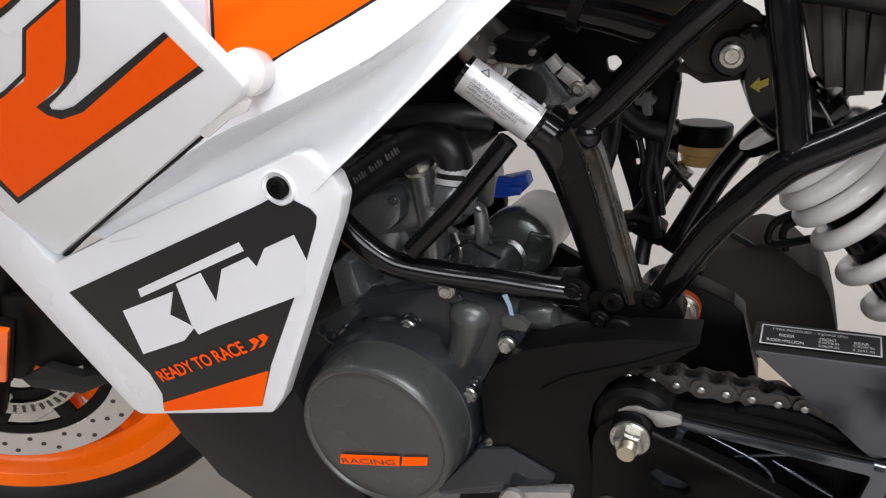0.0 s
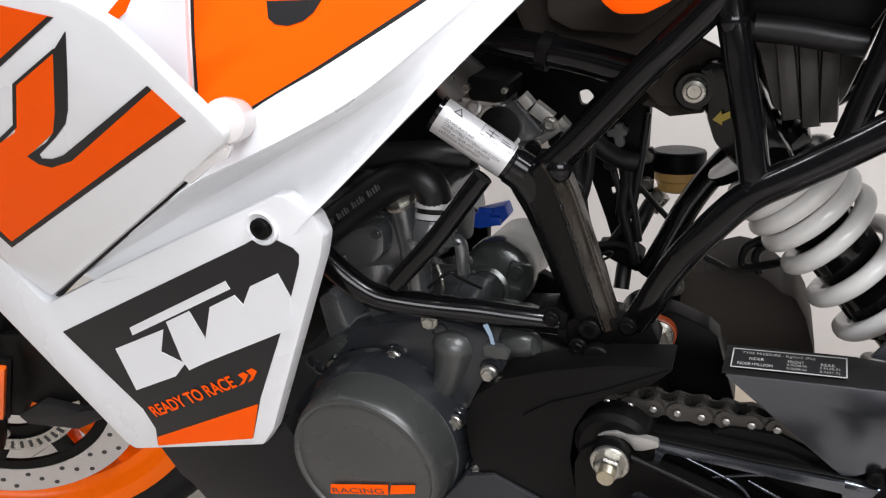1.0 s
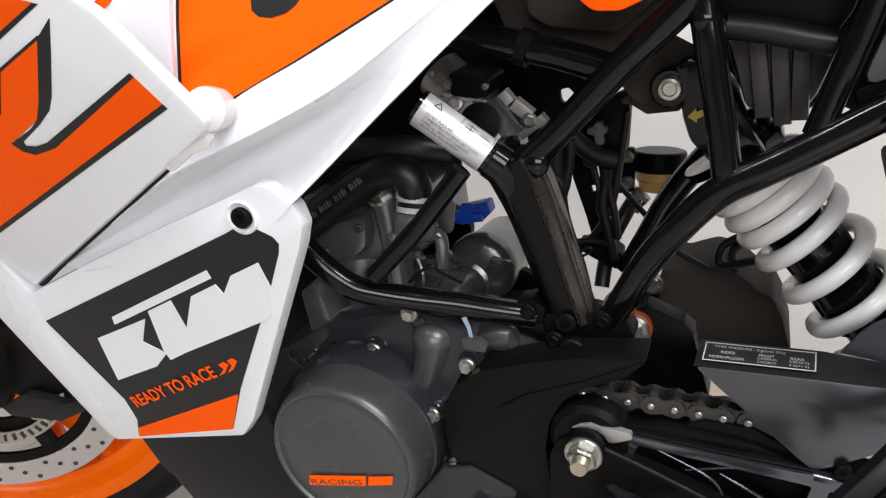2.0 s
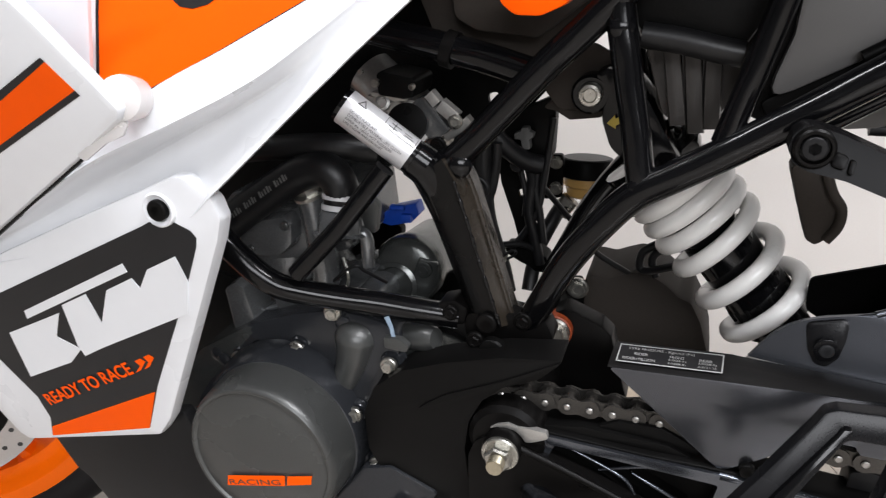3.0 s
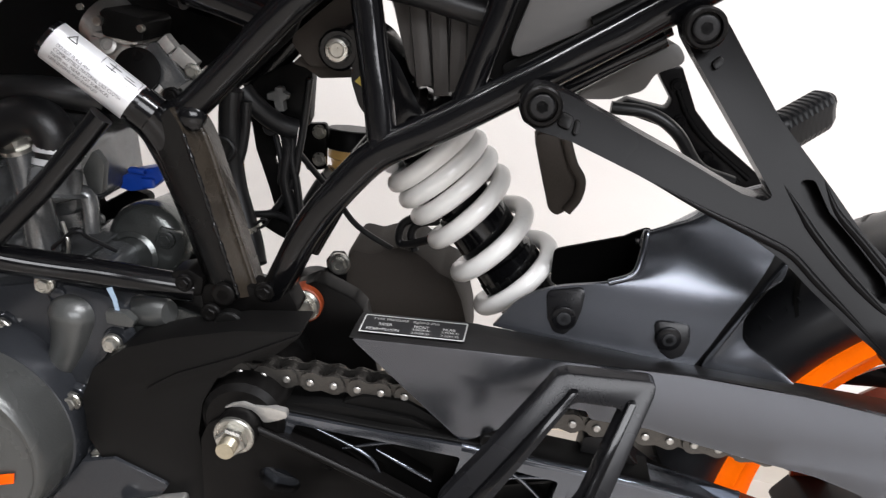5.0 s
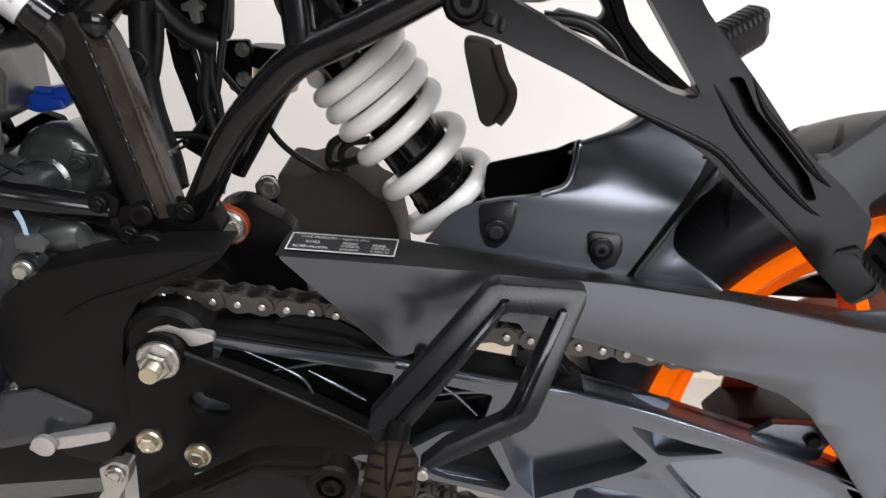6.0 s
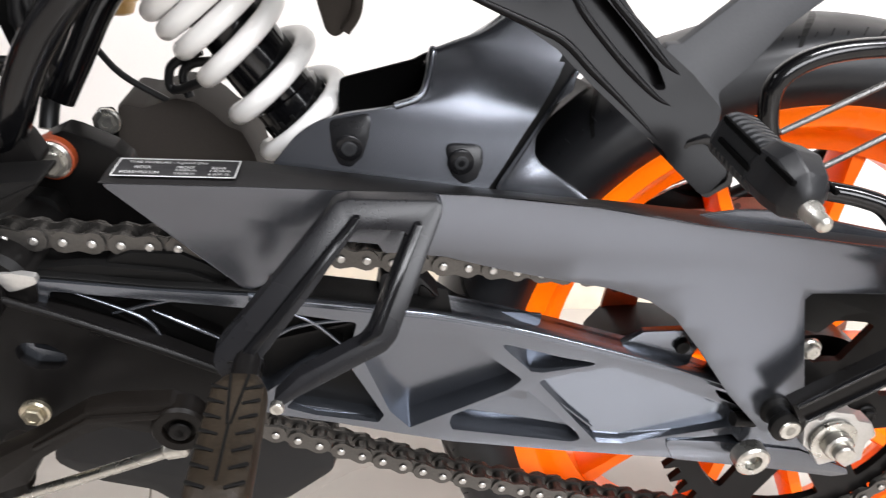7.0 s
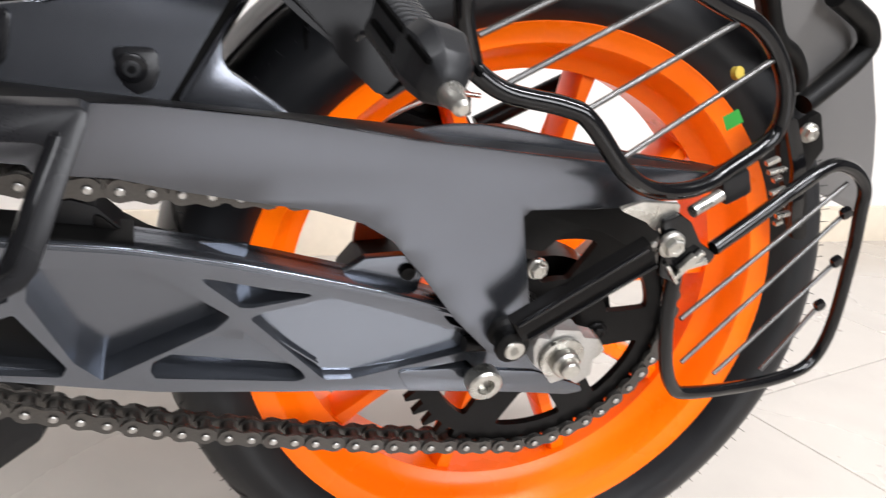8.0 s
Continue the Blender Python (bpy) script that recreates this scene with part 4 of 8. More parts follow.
plate("cover_lip", [(-0.0726, 0.4293), (-0.0044, 0.4603), (0.0345, 0.4838), (0.0363, 0.4871), (-0.0043, 0.4657), (-0.0459, 0.4478)], -0.110, 0.01, SIDECASE, sprocket_cover, "", 0.002, 0.002)
plate("lower_case", [(-0.1283, 0.3469), (-0.0968, 0.3498), (-0.0623, 0.3377), (-0.0453, 0.325), (-0.0468, 0.292), (-0.1503, 0.2715)], -0.098, 0.03, PLASTIC, engine, "", 0.003, 0.006)
plate("case_wedge", [(-0.1586, 0.3098), (-0.1172, 0.3677), (-0.093, 0.3739), (-0.0545, 0.357), (-0.0592, 0.3493), (-0.0861, 0.3347), (-0.1089, 0.3253)], -0.111, 0.02, COVERM, engine, "", 0.003, 0.004)
# cylinder and head
CY = Vector((-0.2266, 0.02, 0.4703))
turned("cylinder", CY, (-0.25, 0, 1), [(-0.06, 0.050), (-0.02, 0.050), (-0.018, 0.056), (-0.010, 0.056), (-0.008, 0.048), (0.045, 0.046), (0.047, 0.054), (0.056, 0.054)], HEADM, engine, "", 40)
plate("cylinder_head", [(-0.2737, 0.5137), (-0.264, 0.5392), (-0.2383, 0.5513), (-0.2026, 0.5503), (-0.1854, 0.566), (-0.160, 0.5725), (-0.1520, 0.5650), (-0.1500, 0.5420), (-0.1480, 0.5178), (-0.192, 0.5064), (-0.2305, 0.4993)], -0.030, 0.10, HEADM, engine, "", 0.010, 0.014)
plate("head_pocket", [(-0.2462, 0.5327), (-0.2374, 0.5423), (-0.2013, 0.5493), (-0.1951, 0.5422), (-0.1974, 0.5236), (-0.2102, 0.5124), (-0.2402, 0.5093), (-0.2479, 0.5156)], -0.046, 0.03, HEADM, engine, "", 0.010, 0.014)
plate("head_plate", [(-0.1250, 0.5737), (-0.1180, 0.5637), (-0.1215, 0.5420), (-0.1307, 0.5400), (-0.1344, 0.5581)], -0.044, 0.006, CASTING, engine, "", 0.001, 0.003)
tube("head_pipe", [(-0.1515, -0.05, 0.5389), (-0.1354, -0.05, 0.5437), (-0.1277, -0.05, 0.5389), (-0.1277, -0.05, 0.5155)], 0.0055, HEADM, engine, "", 12)
plate("cam_cover", [(-0.2875, 0.5339), (-0.2668, 0.5569), (-0.2169, 0.5665), (-0.1908, 0.5665), (-0.1977, 0.5514), (-0.2452, 0.5476), (-0.2719, 0.5321)], -0.018, 0.09, HEADM, engine, "", 0.010, 0.012)
plate("mount_lug", [(-0.259, 0.4848), (-0.2468, 0.4934), (-0.2391, 0.4882), (-0.2322, 0.462), (-0.2232, 0.4494), (-0.2355, 0.4391), (-0.2538, 0.442)], -0.062, 0.03, HEADM, engine, "", 0.005, 0.006)
plate("mount_rib", [(-0.2187, 0.4824), (-0.193, 0.5045), (-0.186, 0.4943), (-0.1926, 0.4651), (-0.2125, 0.4572)], -0.052, 0.03, HEADM, engine, "", 0.006, 0.006)
plate("barrel_foot", [(-0.2427, 0.4466), (-0.2291, 0.4646), (-0.1626, 0.4883), (-0.1277, 0.4823), (-0.1241, 0.4622)], -0.045, 0.09, HEADM, engine, "", 0.006, 0.01)
tube("head_stud", [(-0.1754, -0.045, 0.5674), (-0.1709, -0.045, 0.5376), (-0.1685, -0.045, 0.4942)], 0.0118, HEADM, engine, "", 24)
turned("stud_washer", (-0.1765, -0.045, 0.5705), (-0.2, -0.25, 1), [(-0.002, 0.0132), (0.001, 0.0132), (0.0015, 0.0095)], STEEL, engine, "", 28)
turned("stud_head", (-0.1764, -0.045, 0.571), (-0.2, -0.25, 1), [(0, 0.0098), (0.008, 0.0098), (0.0095, 0.0085), (0.0095, 0.001)], STEEL, engine, "zinc hexagon bolt head", 6)
for px in [(-0.2022, -0.047, 0.5411), (-0.2366, -0.047, 0.5175), (-0.1247, -0.046, 0.5237)]:
    bolt(engine, px, 0.0026, "hex", CASTING)
for k in range(5):
    px = (-0.1782, -0.03, 0.4875)
    plate("fin", [(px[0] - 0.02, px[2] - 0.001 - 0.006 * k), (px[0] + 0.035, px[2] + 0.001 - 0.006 * k), (px[0] + 0.035, px[2] + 0.003 - 0.006 * k), (px[0] - 0.02, px[2] + 0.001 - 0.006 * k)], -0.045, 0.06, HEADM, engine, "", 0.0005, 0)
tube("sensor_wire", [(-0.1616, -0.05, 0.4972), (-0.1377, -0.055, 0.5165), (-0.131, -0.05, 0.5104), (-0.1172, -0.04, 0.4979)], 0.0016, HOSE, engine, "", 8)
tube("sensor_wire", [(-0.1495, -0.05, 0.5203), (-0.1434, -0.055, 0.5063), (-0.15, -0.05, 0.4887)], 0.0014, STEEL, engine, "", 8)
# starter motor
SM = Vector((-0.1225, 0.030, 0.4815))
SAX = (0.0, -1.0, 0.12)
turned("starter_motor", SM, SAX, [(-0.07, 0.029), (-0.002, 0.029), (0.0, 0.0320), (0.012, 0.0320), (0.017, 0.0300), (0.021, 0.0240), (0.022, 0.001)], DARKCAST, engine, "graphite starter motor with cap lug", 40)
turned("starter_nose", SM + Vector((-0.008, -0.014, -0.010)), SAX, [(0, 0.0215), (0.010, 0.021), (0.012, 0.0175), (0.008, 0.015), (0.008, 0.001)], DARKCAST, engine, "", 36)
block("starter_lug", SM + Vector((0.019, -0.015, 0.008)), (0.018, 0.012, 0.018), DARKCAST, engine, "", 0.003, (0, 20, 20))
bolt(engine, SM + Vector((0.019, -0.0215, 0.008)), 0.0050, "hex", DARKCAST, 0.5)
# added dark sheet that closes the space round the starter
plate("starter_backdrop", [(-0.2093, 0.4761), (-0.1742, 0.4978), (-0.157, 0.4932), (-0.1597, 0.4679), (-0.1324, 0.4627), (-0.0785, 0.4352), (-0.0569, 0.403), (-0.0573, 0.3415), (-0.2237, 0.3159)], 0.095, 0.01, PLASTIC, engine, "", 0.002, 0.006)
plate("gearbox_top", [(-0.139, 0.4372), (-0.056, 0.4431), (-0.0119, 0.436), (-0.0166, 0.4137), (-0.1309, 0.3958)], 0.01, 0.06, DARKCAST, engine, "", 0.008, 0.012)
turned("breather_stub", (-0.0805, -0.07, 0.4694), (1, -0.3, 0.2), [(-0.016, 0.008), (-0.01, 0.011), (0.012, 0.011), (0.018, 0.008)], CASTING, engine, "", 20)
# throttle body and injector
tb = new("throttle_body")
tb.parent = bike
tagged(tb, "raw alloy throttle body with black sensor")
TB = Vector((-0.1149, 0.03, 0.6163))
turned("barrel", TB, (0.75, -0.25, -0.6), [(-0.055, 0.022), (-0.02, 0.022), (-0.018, 0.025), (-0.008, 0.025), (-0.004, 0.020), (0.03, 0.020), (0.032, 0.024), (0.04, 0.024)], ALLOY, tb, "", 36)
plate("sensor_box", [(-0.1182, 0.663), (-0.1144, 0.6652), (-0.0903, 0.661), (-0.0879, 0.6579), (-0.0898, 0.6464), (-0.0979, 0.6449), (-0.1175, 0.6474)], -0.034, 0.04, PLASTIC, tb, "black throttle sensor", 0.002, 0.003)
plate("box_flange", [(-0.1246, 0.6493), (-0.0942, 0.6462), (-0.0953, 0.6433), (-0.1047, 0.6425), (-0.1159, 0.6446), (-0.1249, 0.6463)], -0.031, 0.03, ALLOY, tb, "", 0.001, 0.002)
plate("injector_body", [(-0.1313, 0.6457), (-0.1159, 0.6442), (-0.1025, 0.6426), (-0.102, 0.6351), (-0.1112, 0.6322), (-0.1211, 0.6352), (-0.13, 0.6399)], -0.026, 0.03, ALLOY, tb, "", 0.004, 0.005)
turned("injector_boss", (-0.1153, -0.03, 0.6406), (0.1, -0.9, 0.4), [(0, 0.0062), (0.003, 0.0060), (0.004, 0.004), (0.002, 0.003)], ALLOY, tb, "", 20)
plate("wing_plate", [(-0.0955, 0.6396), (-0.0908, 0.6439), (-0.085, 0.6458), (-0.0762, 0.6346), (-0.0653, 0.6209), (-0.0725, 0.6155), (-0.0825, 0.6132), (-0.0885, 0.6189), (-0.0943, 0.6275)], -0.024, 0.012, HEADM, tb, "", 0.002, 0.003)
turned("pulley", (-0.0983, -0.026, 0.6256), (0.15, -1, 0.25), [(-0.005, 0.0160), (-0.003, 0.0160), (-0.001, 0.0135), (0.001, 0.0152), (0.003, 0.0152), (0.0035, 0.006)], SATIN, tb, "", 32)
turned("pulley_rim", (-0.0991, -0.02, 0.6235), (0.15, -1, 0.25), [(0, 0.0150), (0, 0.0178), (0.004, 0.0178), (0.004, 0.0150)], ALLOY, tb, "", 36, True)
for a, b, w in ((*[(-0.0803, 0.6486), (-0.0737, 0.6408)], 0.008), (*[(-0.072, 0.6408), (-0.0594, 0.6308)], 0.010), (*[(-0.0678, 0.6154), (-0.0518, 0.627)], 0.006), (*[(-0.0534, 0.6311), (-0.0468, 0.6232)], 0.007)):
    box_bar("bracket_bar", (a, b), w, 0.008, -0.028, ALLOY, tb, "", 0.0012)
plate("bracket_hole", [(-0.0633, 0.619), (-0.0528, 0.6237), (-0.0548, 0.6136), (-0.0627, 0.6098)], -0.022, 0.006, PLASTIC, tb, "", 0, 0.002)
bolt(tb, (-0.059, -0.03, 0.6292), 0.0036, "hex", STEEL)
bolt(tb, (-0.1181, -0.036, 0.6569), 0.0030, "socket", STEEL)
bolt(tb, (-0.0895, -0.036, 0.6547), 0.0022, "socket", STEEL)
bolt(tb, (-0.1294, -0.036, 0.6646), 0.0018, "socket", STEEL)
bolt(tb, (-0.0697, -0.04, 0.6136), 0.0040, "hex", SATIN)
tube("throttle_cable", [(-0.0915, -0.03, 0.6057), (-0.0693, -0.03, 0.607), (-0.0557, -0.025, 0.6066), (-0.0506, -0.02, 0.615)], 0.004, HOSE, tb)
plate("inner_shield", [(-0.1549, 0.6801), (-0.0796, 0.6557), (-0.0207, 0.6742), (-0.0075, 0.662), (-0.0125, 0.6493), (-0.0696, 0.5922), (-0.0777, 0.5936), (-0.0906, 0.6129), (-0.1087, 0.6416), (-0.1567, 0.658)], 0.045, 0.006, PLASTIC, tb, "black shield behind the throttle body", 0.001, 0.004, [[(-0.0553, 0.6356), (-0.0473, 0.6377), (-0.0417, 0.6317), (-0.0483, 0.6241), (-0.0535, 0.6257)]])

# ---- hoses, wires, tank underside ----
def loose(name, points, r, mat=HOSE, label="", sides=8):
    return tube(name, points, r, mat, bike, label, sides, 5)


coolant = loose("coolant_hose", [(-0.297, -0.050, 0.503), (-0.2691, -0.055, 0.5263), (-0.2212, -0.055, 0.5616), (-0.1800, -0.055, 0.5880), (-0.1560, -0.055, 0.5945), (-0.1445, -0.055, 0.5840), (-0.1440, -0.055, 0.5640)], 0.0138, HOSE, "black coolant hose with faint white print", 22)
HA, HB = Vector((-0.2340, -0.0692, 0.5555)), Vector((-0.1800, -0.0692, 0.5920))
for k in range(22):
    if k % 6 == 4:
        continue
    bm = bmesh.new()
    p = HA + (HB - HA) * (k / 22)
    d, u = (HB - HA).normalized(), Vector((-0.45, 0.1, 0.89))
    tall = 0.0017 + 0.0006 * ((k * 7) % 3)
    bm.faces.new([bm.verts.new(p + d * a + u * b) for a, b in ((0, -0.0022), (0.0013 + 0.0004 * (k % 3), -0.0022), (0.0013 + 0.0004 * (k % 3), tall), (0, tall))])
    part("print_bar", bm, PRINT, coolant)
clamp = new("hose_clamp")
clamp.parent = bike
tagged(clamp, "silver spring band clamp on the coolant hose")
CLAMP_AT, CLAMP_AXIS = Vector((-0.1440, -0.055, 0.5700)), Vector((-0.05, -0.25, -1)).normalized()
for off in (-0.0052, 0.0030):
    turned("band", CLAMP_AT + CLAMP_AXIS * off, CLAMP_AXIS, [(0, 0.0141), (0, 0.0150), (0.0042, 0.0150), (0.0042, 0.0141)], LABELM, clamp, "", 36, True)
plate("clamp_ear", [(-0.1330, 0.5745), (-0.1215, 0.5850), (-0.1175, 0.5835), (-0.1190, 0.5740), (-0.1290, 0.5655)], -0.066, 0.002, LABELM, clamp, "", 0.0005, 0.001, [[(-0.1280, 0.5750), (-0.1220, 0.5805), (-0.1212, 0.5755), (-0.1270, 0.5705)]])
turned("spigot", CLAMP_AT + CLAMP_AXIS * 0.008, CLAMP_AXIS, [(0, 0.0150), (0.002, 0.0165), (0.016, 0.0170), (0.018, 0.021)], HEADM, clamp, "", 28)
loose("upper_hose", [(-0.2554, -0.04, 0.5984), (-0.2008, -0.045, 0.606), (-0.1527, -0.045, 0.61), (-0.1235, -0.03, 0.6038)], 0.010, HOSE, "black rubber hose", 14)
connector = plate("blue_connector", [(-0.1531, 0.5269), (-0.1401, 0.534), (-0.1183, 0.5399), (-0.1157, 0.5298), (-0.1243, 0.5209), (-0.1438, 0.5164), (-0.1526, 0.5184)], 0.036, 0.014, BLUE, bike, "bright blue plastic wiring connector", 0.002, 0.002)
block("latch", (-0.1352, 0.034, 0.5355), (0.014, 0.006, 0.005), BLUE, connector)
block("latch", (-0.127, 0.034, 0.5262), (0.010, 0.006, 0.008), BLUE, connector)
loose("wire", [(-0.16, 0.06, 0.5149), (-0.1826, 0.06, 0.5152), (-0.1927, 0.06, 0.5308)], 0.003)
# added black sheet that fills the dark spaces between the engine parts
plate("dark_backdrop", [(-0.6702, 0.2816), (-0.4279, 0.3306), (-0.3457, 0.368), (-0.2416, 0.3824), (-0.1933, 0.4704), (-0.211, 0.5174), (-0.1702, 0.5577), (-0.1231, 0.5672), (-0.0963, 0.6083), (-0.0521, 0.635), (-0.0708, 0.6603), (-0.0335, 0.7137), (-0.1687, 0.7628), (-0.5238, 0.7468)], 0.085, 0.01, PLASTIC, bike, "black backdrop sheet filling the dark spaces behind the engine", 0.002, 0.006)
plate("tank_base", [(-0.1776, 0.6911), (-0.1365, 0.7313), (-0.0928, 0.7234), (-0.0771, 0.6845), (-0.0091, 0.6661), (0.0303, 0.7013), (0.0474, 0.7442), (-0.2039, 0.7855), (-0.2606, 0.732), (-0.2197, 0.6691)], -0.015, 0.05, BROWNISH, bike, "black plastic underside of the fuel tank", 0.004, 0.01)
plate("tank_side", [(-0.0585, 0.7316), (-0.0575, 0.7028), (-0.0415, 0.6938), (0.0017, 0.689), (0.0349, 0.7141), (0.0556, 0.7309), (0.0117, 0.7643)], -0.034, 0.02, BROWNISH, bike, "black inner tank cover", 0.004, 0.01)
plate("tank_tip", [(-0.0182, 0.7263), (-0.0113, 0.7148), (-0.0036, 0.7084), (0.013, 0.7079), (0.0265, 0.7137), (0.0427, 0.7262)], -0.080, 0.02, ORANGE, bike, "orange lower tip of the tank", 0.004, 0.012)
plate("air_box", [(0.0623, 0.7209), (0.0677, 0.6945), (0.0736, 0.6812), (0.0858, 0.641), (0.1143, 0.6287), (0.1269, 0.65), (0.1454, 0.7064), (0.1457, 0.7322)], -0.040, 0.10, AIRM, bike, "dark ribbed air box", 0.006, 0.012)
for a, b in ([(0.0875, 0.6965), (0.097, 0.6361)], [(0.1009, 0.6941), (0.1083, 0.6313)], [(0.1143, 0.6918), (0.1175, 0.6343)]):
    box_bar("air_box_rib", (a, b), 0.011, 0.010, -0.046, AIRM, bike, "moulded rib of the air box", 0.004)
plate("air_box_lid", [(0.0637, 0.7275), (0.0688, 0.6966), (0.0967, 0.6913), (0.1311, 0.6866), (0.1396, 0.7008), (0.1485, 0.7354)], -0.054, 0.03, PLASTIC, bike, "black air box lid with stitched edge", 0.004, 0.006)
loose("battery_cable", [(0.0722, -0.06, 0.6952), (0.0944, -0.06, 0.692), (0.1182, -0.06, 0.6866), (0.1311, -0.06, 0.6843)], 0.008, HOSE, "black ribbed cable sleeve", 12)
# reservoir on the far side
res = new("brake_reservoir")
res.parent = bike
tagged(res, "amber brake fluid reservoir with black cap")
RV = Vector((0.0133, 0.145, 0.5372))
turned("bowl", RV, (0.02, 0.1, 1), [(-0.016, 0.014), (-0.014, 0.017), (-0.006, 0.019), (-0.004, 0.0215), (0.004, 0.0215)], AMBER, res, "amber translucent bowl", 32)
turned("cap", RV + Vector((0, 0, 0.004)), (0.02, 0.1, 1), [(0, 0.0235), (0.001, 0.0245), (0.016, 0.0245), (0.0175, 0.0235), (0.0175, 0.001)], PLASTIC, res, "black screw cap", 36)
turned("cap_top", RV + Vector((0, 0.0018, 0.0213)), (0.02, 0.1, 1), [(0, 0.0222), (0.0008, 0.0218), (0.0009, 0.001)], GREYPLASTIC, res, "embossed grey top of the cap", 36)
turned("outlet", RV + Vector((-0.010, -0.004, -0.020)), (-0.6, -0.1, -0.7), [(0, 0.006), (0.012, 0.006), (0.013, 0.0075), (0.018, 0.0075), (0.019, 0.005)], STEEL, res, "", 16)
plate("reservoir_bracket", [(-0.0268, 0.5646), (-0.0056, 0.5669), (-0.006, 0.5248), (-0.0234, 0.5218), (-0.0292, 0.5426)], 0.125, 0.006, SATIN, res, "", 0.001, 0.004)
for px in [(-0.0121, 0.124, 0.5587), (-0.0116, 0.124, 0.5339)]:
    bolt(res, px, 0.0042, "hex", STEEL)
loose("reservoir_hose", [(-0.0002, 0.135, 0.5212), (-0.0084, 0.13, 0.5119), (-0.0147, 0.12, 0.5002), (-0.024, 0.11, 0.4793), (-0.0274, 0.1, 0.4603), (-0.0287, 0.09, 0.4417)], 0.0072, HOSE, "black reservoir hose", 14)
turned("hose_clamp", (-0.001, 0.132, 0.5187), (-0.6, -0.1, -0.75), [(-0.004, 0.0076), (-0.004, 0.0092), (0.004, 0.0092), (0.004, 0.0076)], STEEL, bike, "zinc hose clamp", 20)
loose("tank_hose", [(-0.0512, 0.02, 0.6098), (-0.0528, 0.02, 0.5923), (-0.0533, 0.02, 0.57), (-0.0511, 0.02, 0.5395), (-0.0427, 0.015, 0.5142), (-0.0356, 0.01, 0.4981), (-0.0287, 0, 0.4813)], 0.0088, HOSE, "black breather hose with a zinc clip", 16)
turned("hose_clip", (-0.0395, 0.012, 0.5041), (0.25, 0, -1), [(-0.003, 0.009), (-0.003, 0.0102), (0.003, 0.0102), (0.003, 0.009)], STEEL, bike, "small zinc hose clip", 20)
loose("fuel_hose", [(-0.0471, 0.03, 0.6082), (-0.0418, 0.03, 0.6017), (-0.0308, 0.035, 0.5901), (-0.0209, 0.04, 0.5827), (-0.0104, 0.045, 0.5788)], 0.0080, HOSE, "short black fuel hose", 14)
plate("relay_box", [(-0.0537, 0.6014), (-0.0443, 0.6143), (-0.0017, 0.6345), (-0.0005, 0.6172), (-0.0022, 0.5857), (-0.0053, 0.5781), (-0.0229, 0.5754), (-0.037, 0.5769), (-0.0482, 0.5896)], 0.056, 0.012, PLASTIC, bike, "black relay box under the frame rail", 0.002, 0.004)
plate("strap_bracket", [(-0.0526, 0.5842), (-0.0373, 0.5801), (-0.0287, 0.5484), (-0.0217, 0.5185), (-0.0095, 0.4933), (-0.0152, 0.4727), (-0.0264, 0.484), (-0.0374, 0.5238), (-0.048, 0.5552)], 0.062, 0.004, PLASTIC, bike, "black perforated strap bracket", 0.001, 0.003, [[(-0.0331, 0.5503), (-0.0293, 0.5517), (-0.0283, 0.5459), (-0.0317, 0.5441)], [(-0.0263, 0.5343), (-0.0224, 0.5367), (-0.0213, 0.5299), (-0.0248, 0.5275)], [(-0.0272, 0.5242), (-0.0243, 0.5256), (-0.0212, 0.5178), (-0.0242, 0.5165)]])
turned("relay_knob", (-0.0289, 0.045, 0.5789), OUT, [(0, 0.0060), (0.006, 0.0060), (0.007, 0.005), (0.007, 0.001)], GREYPLASTIC, bike, "small grey round relay", 20)
plate("tee_connector", [(-0.0319, 0.6049), (-0.0265, 0.6072), (-0.0256, 0.6103), (-0.0202, 0.6108), (-0.0193, 0.6074), (-0.0156, 0.6055), (-0.0165, 0.6019), (-0.0192, 0.6008), (-0.0183, 0.5928), (-0.0246, 0.5918), (-0.0265, 0.6001), (-0.0315, 0.6005)], 0.040, 0.008, PRINT, bike, "pale grey branching hose connector", 0.001, 0.001)
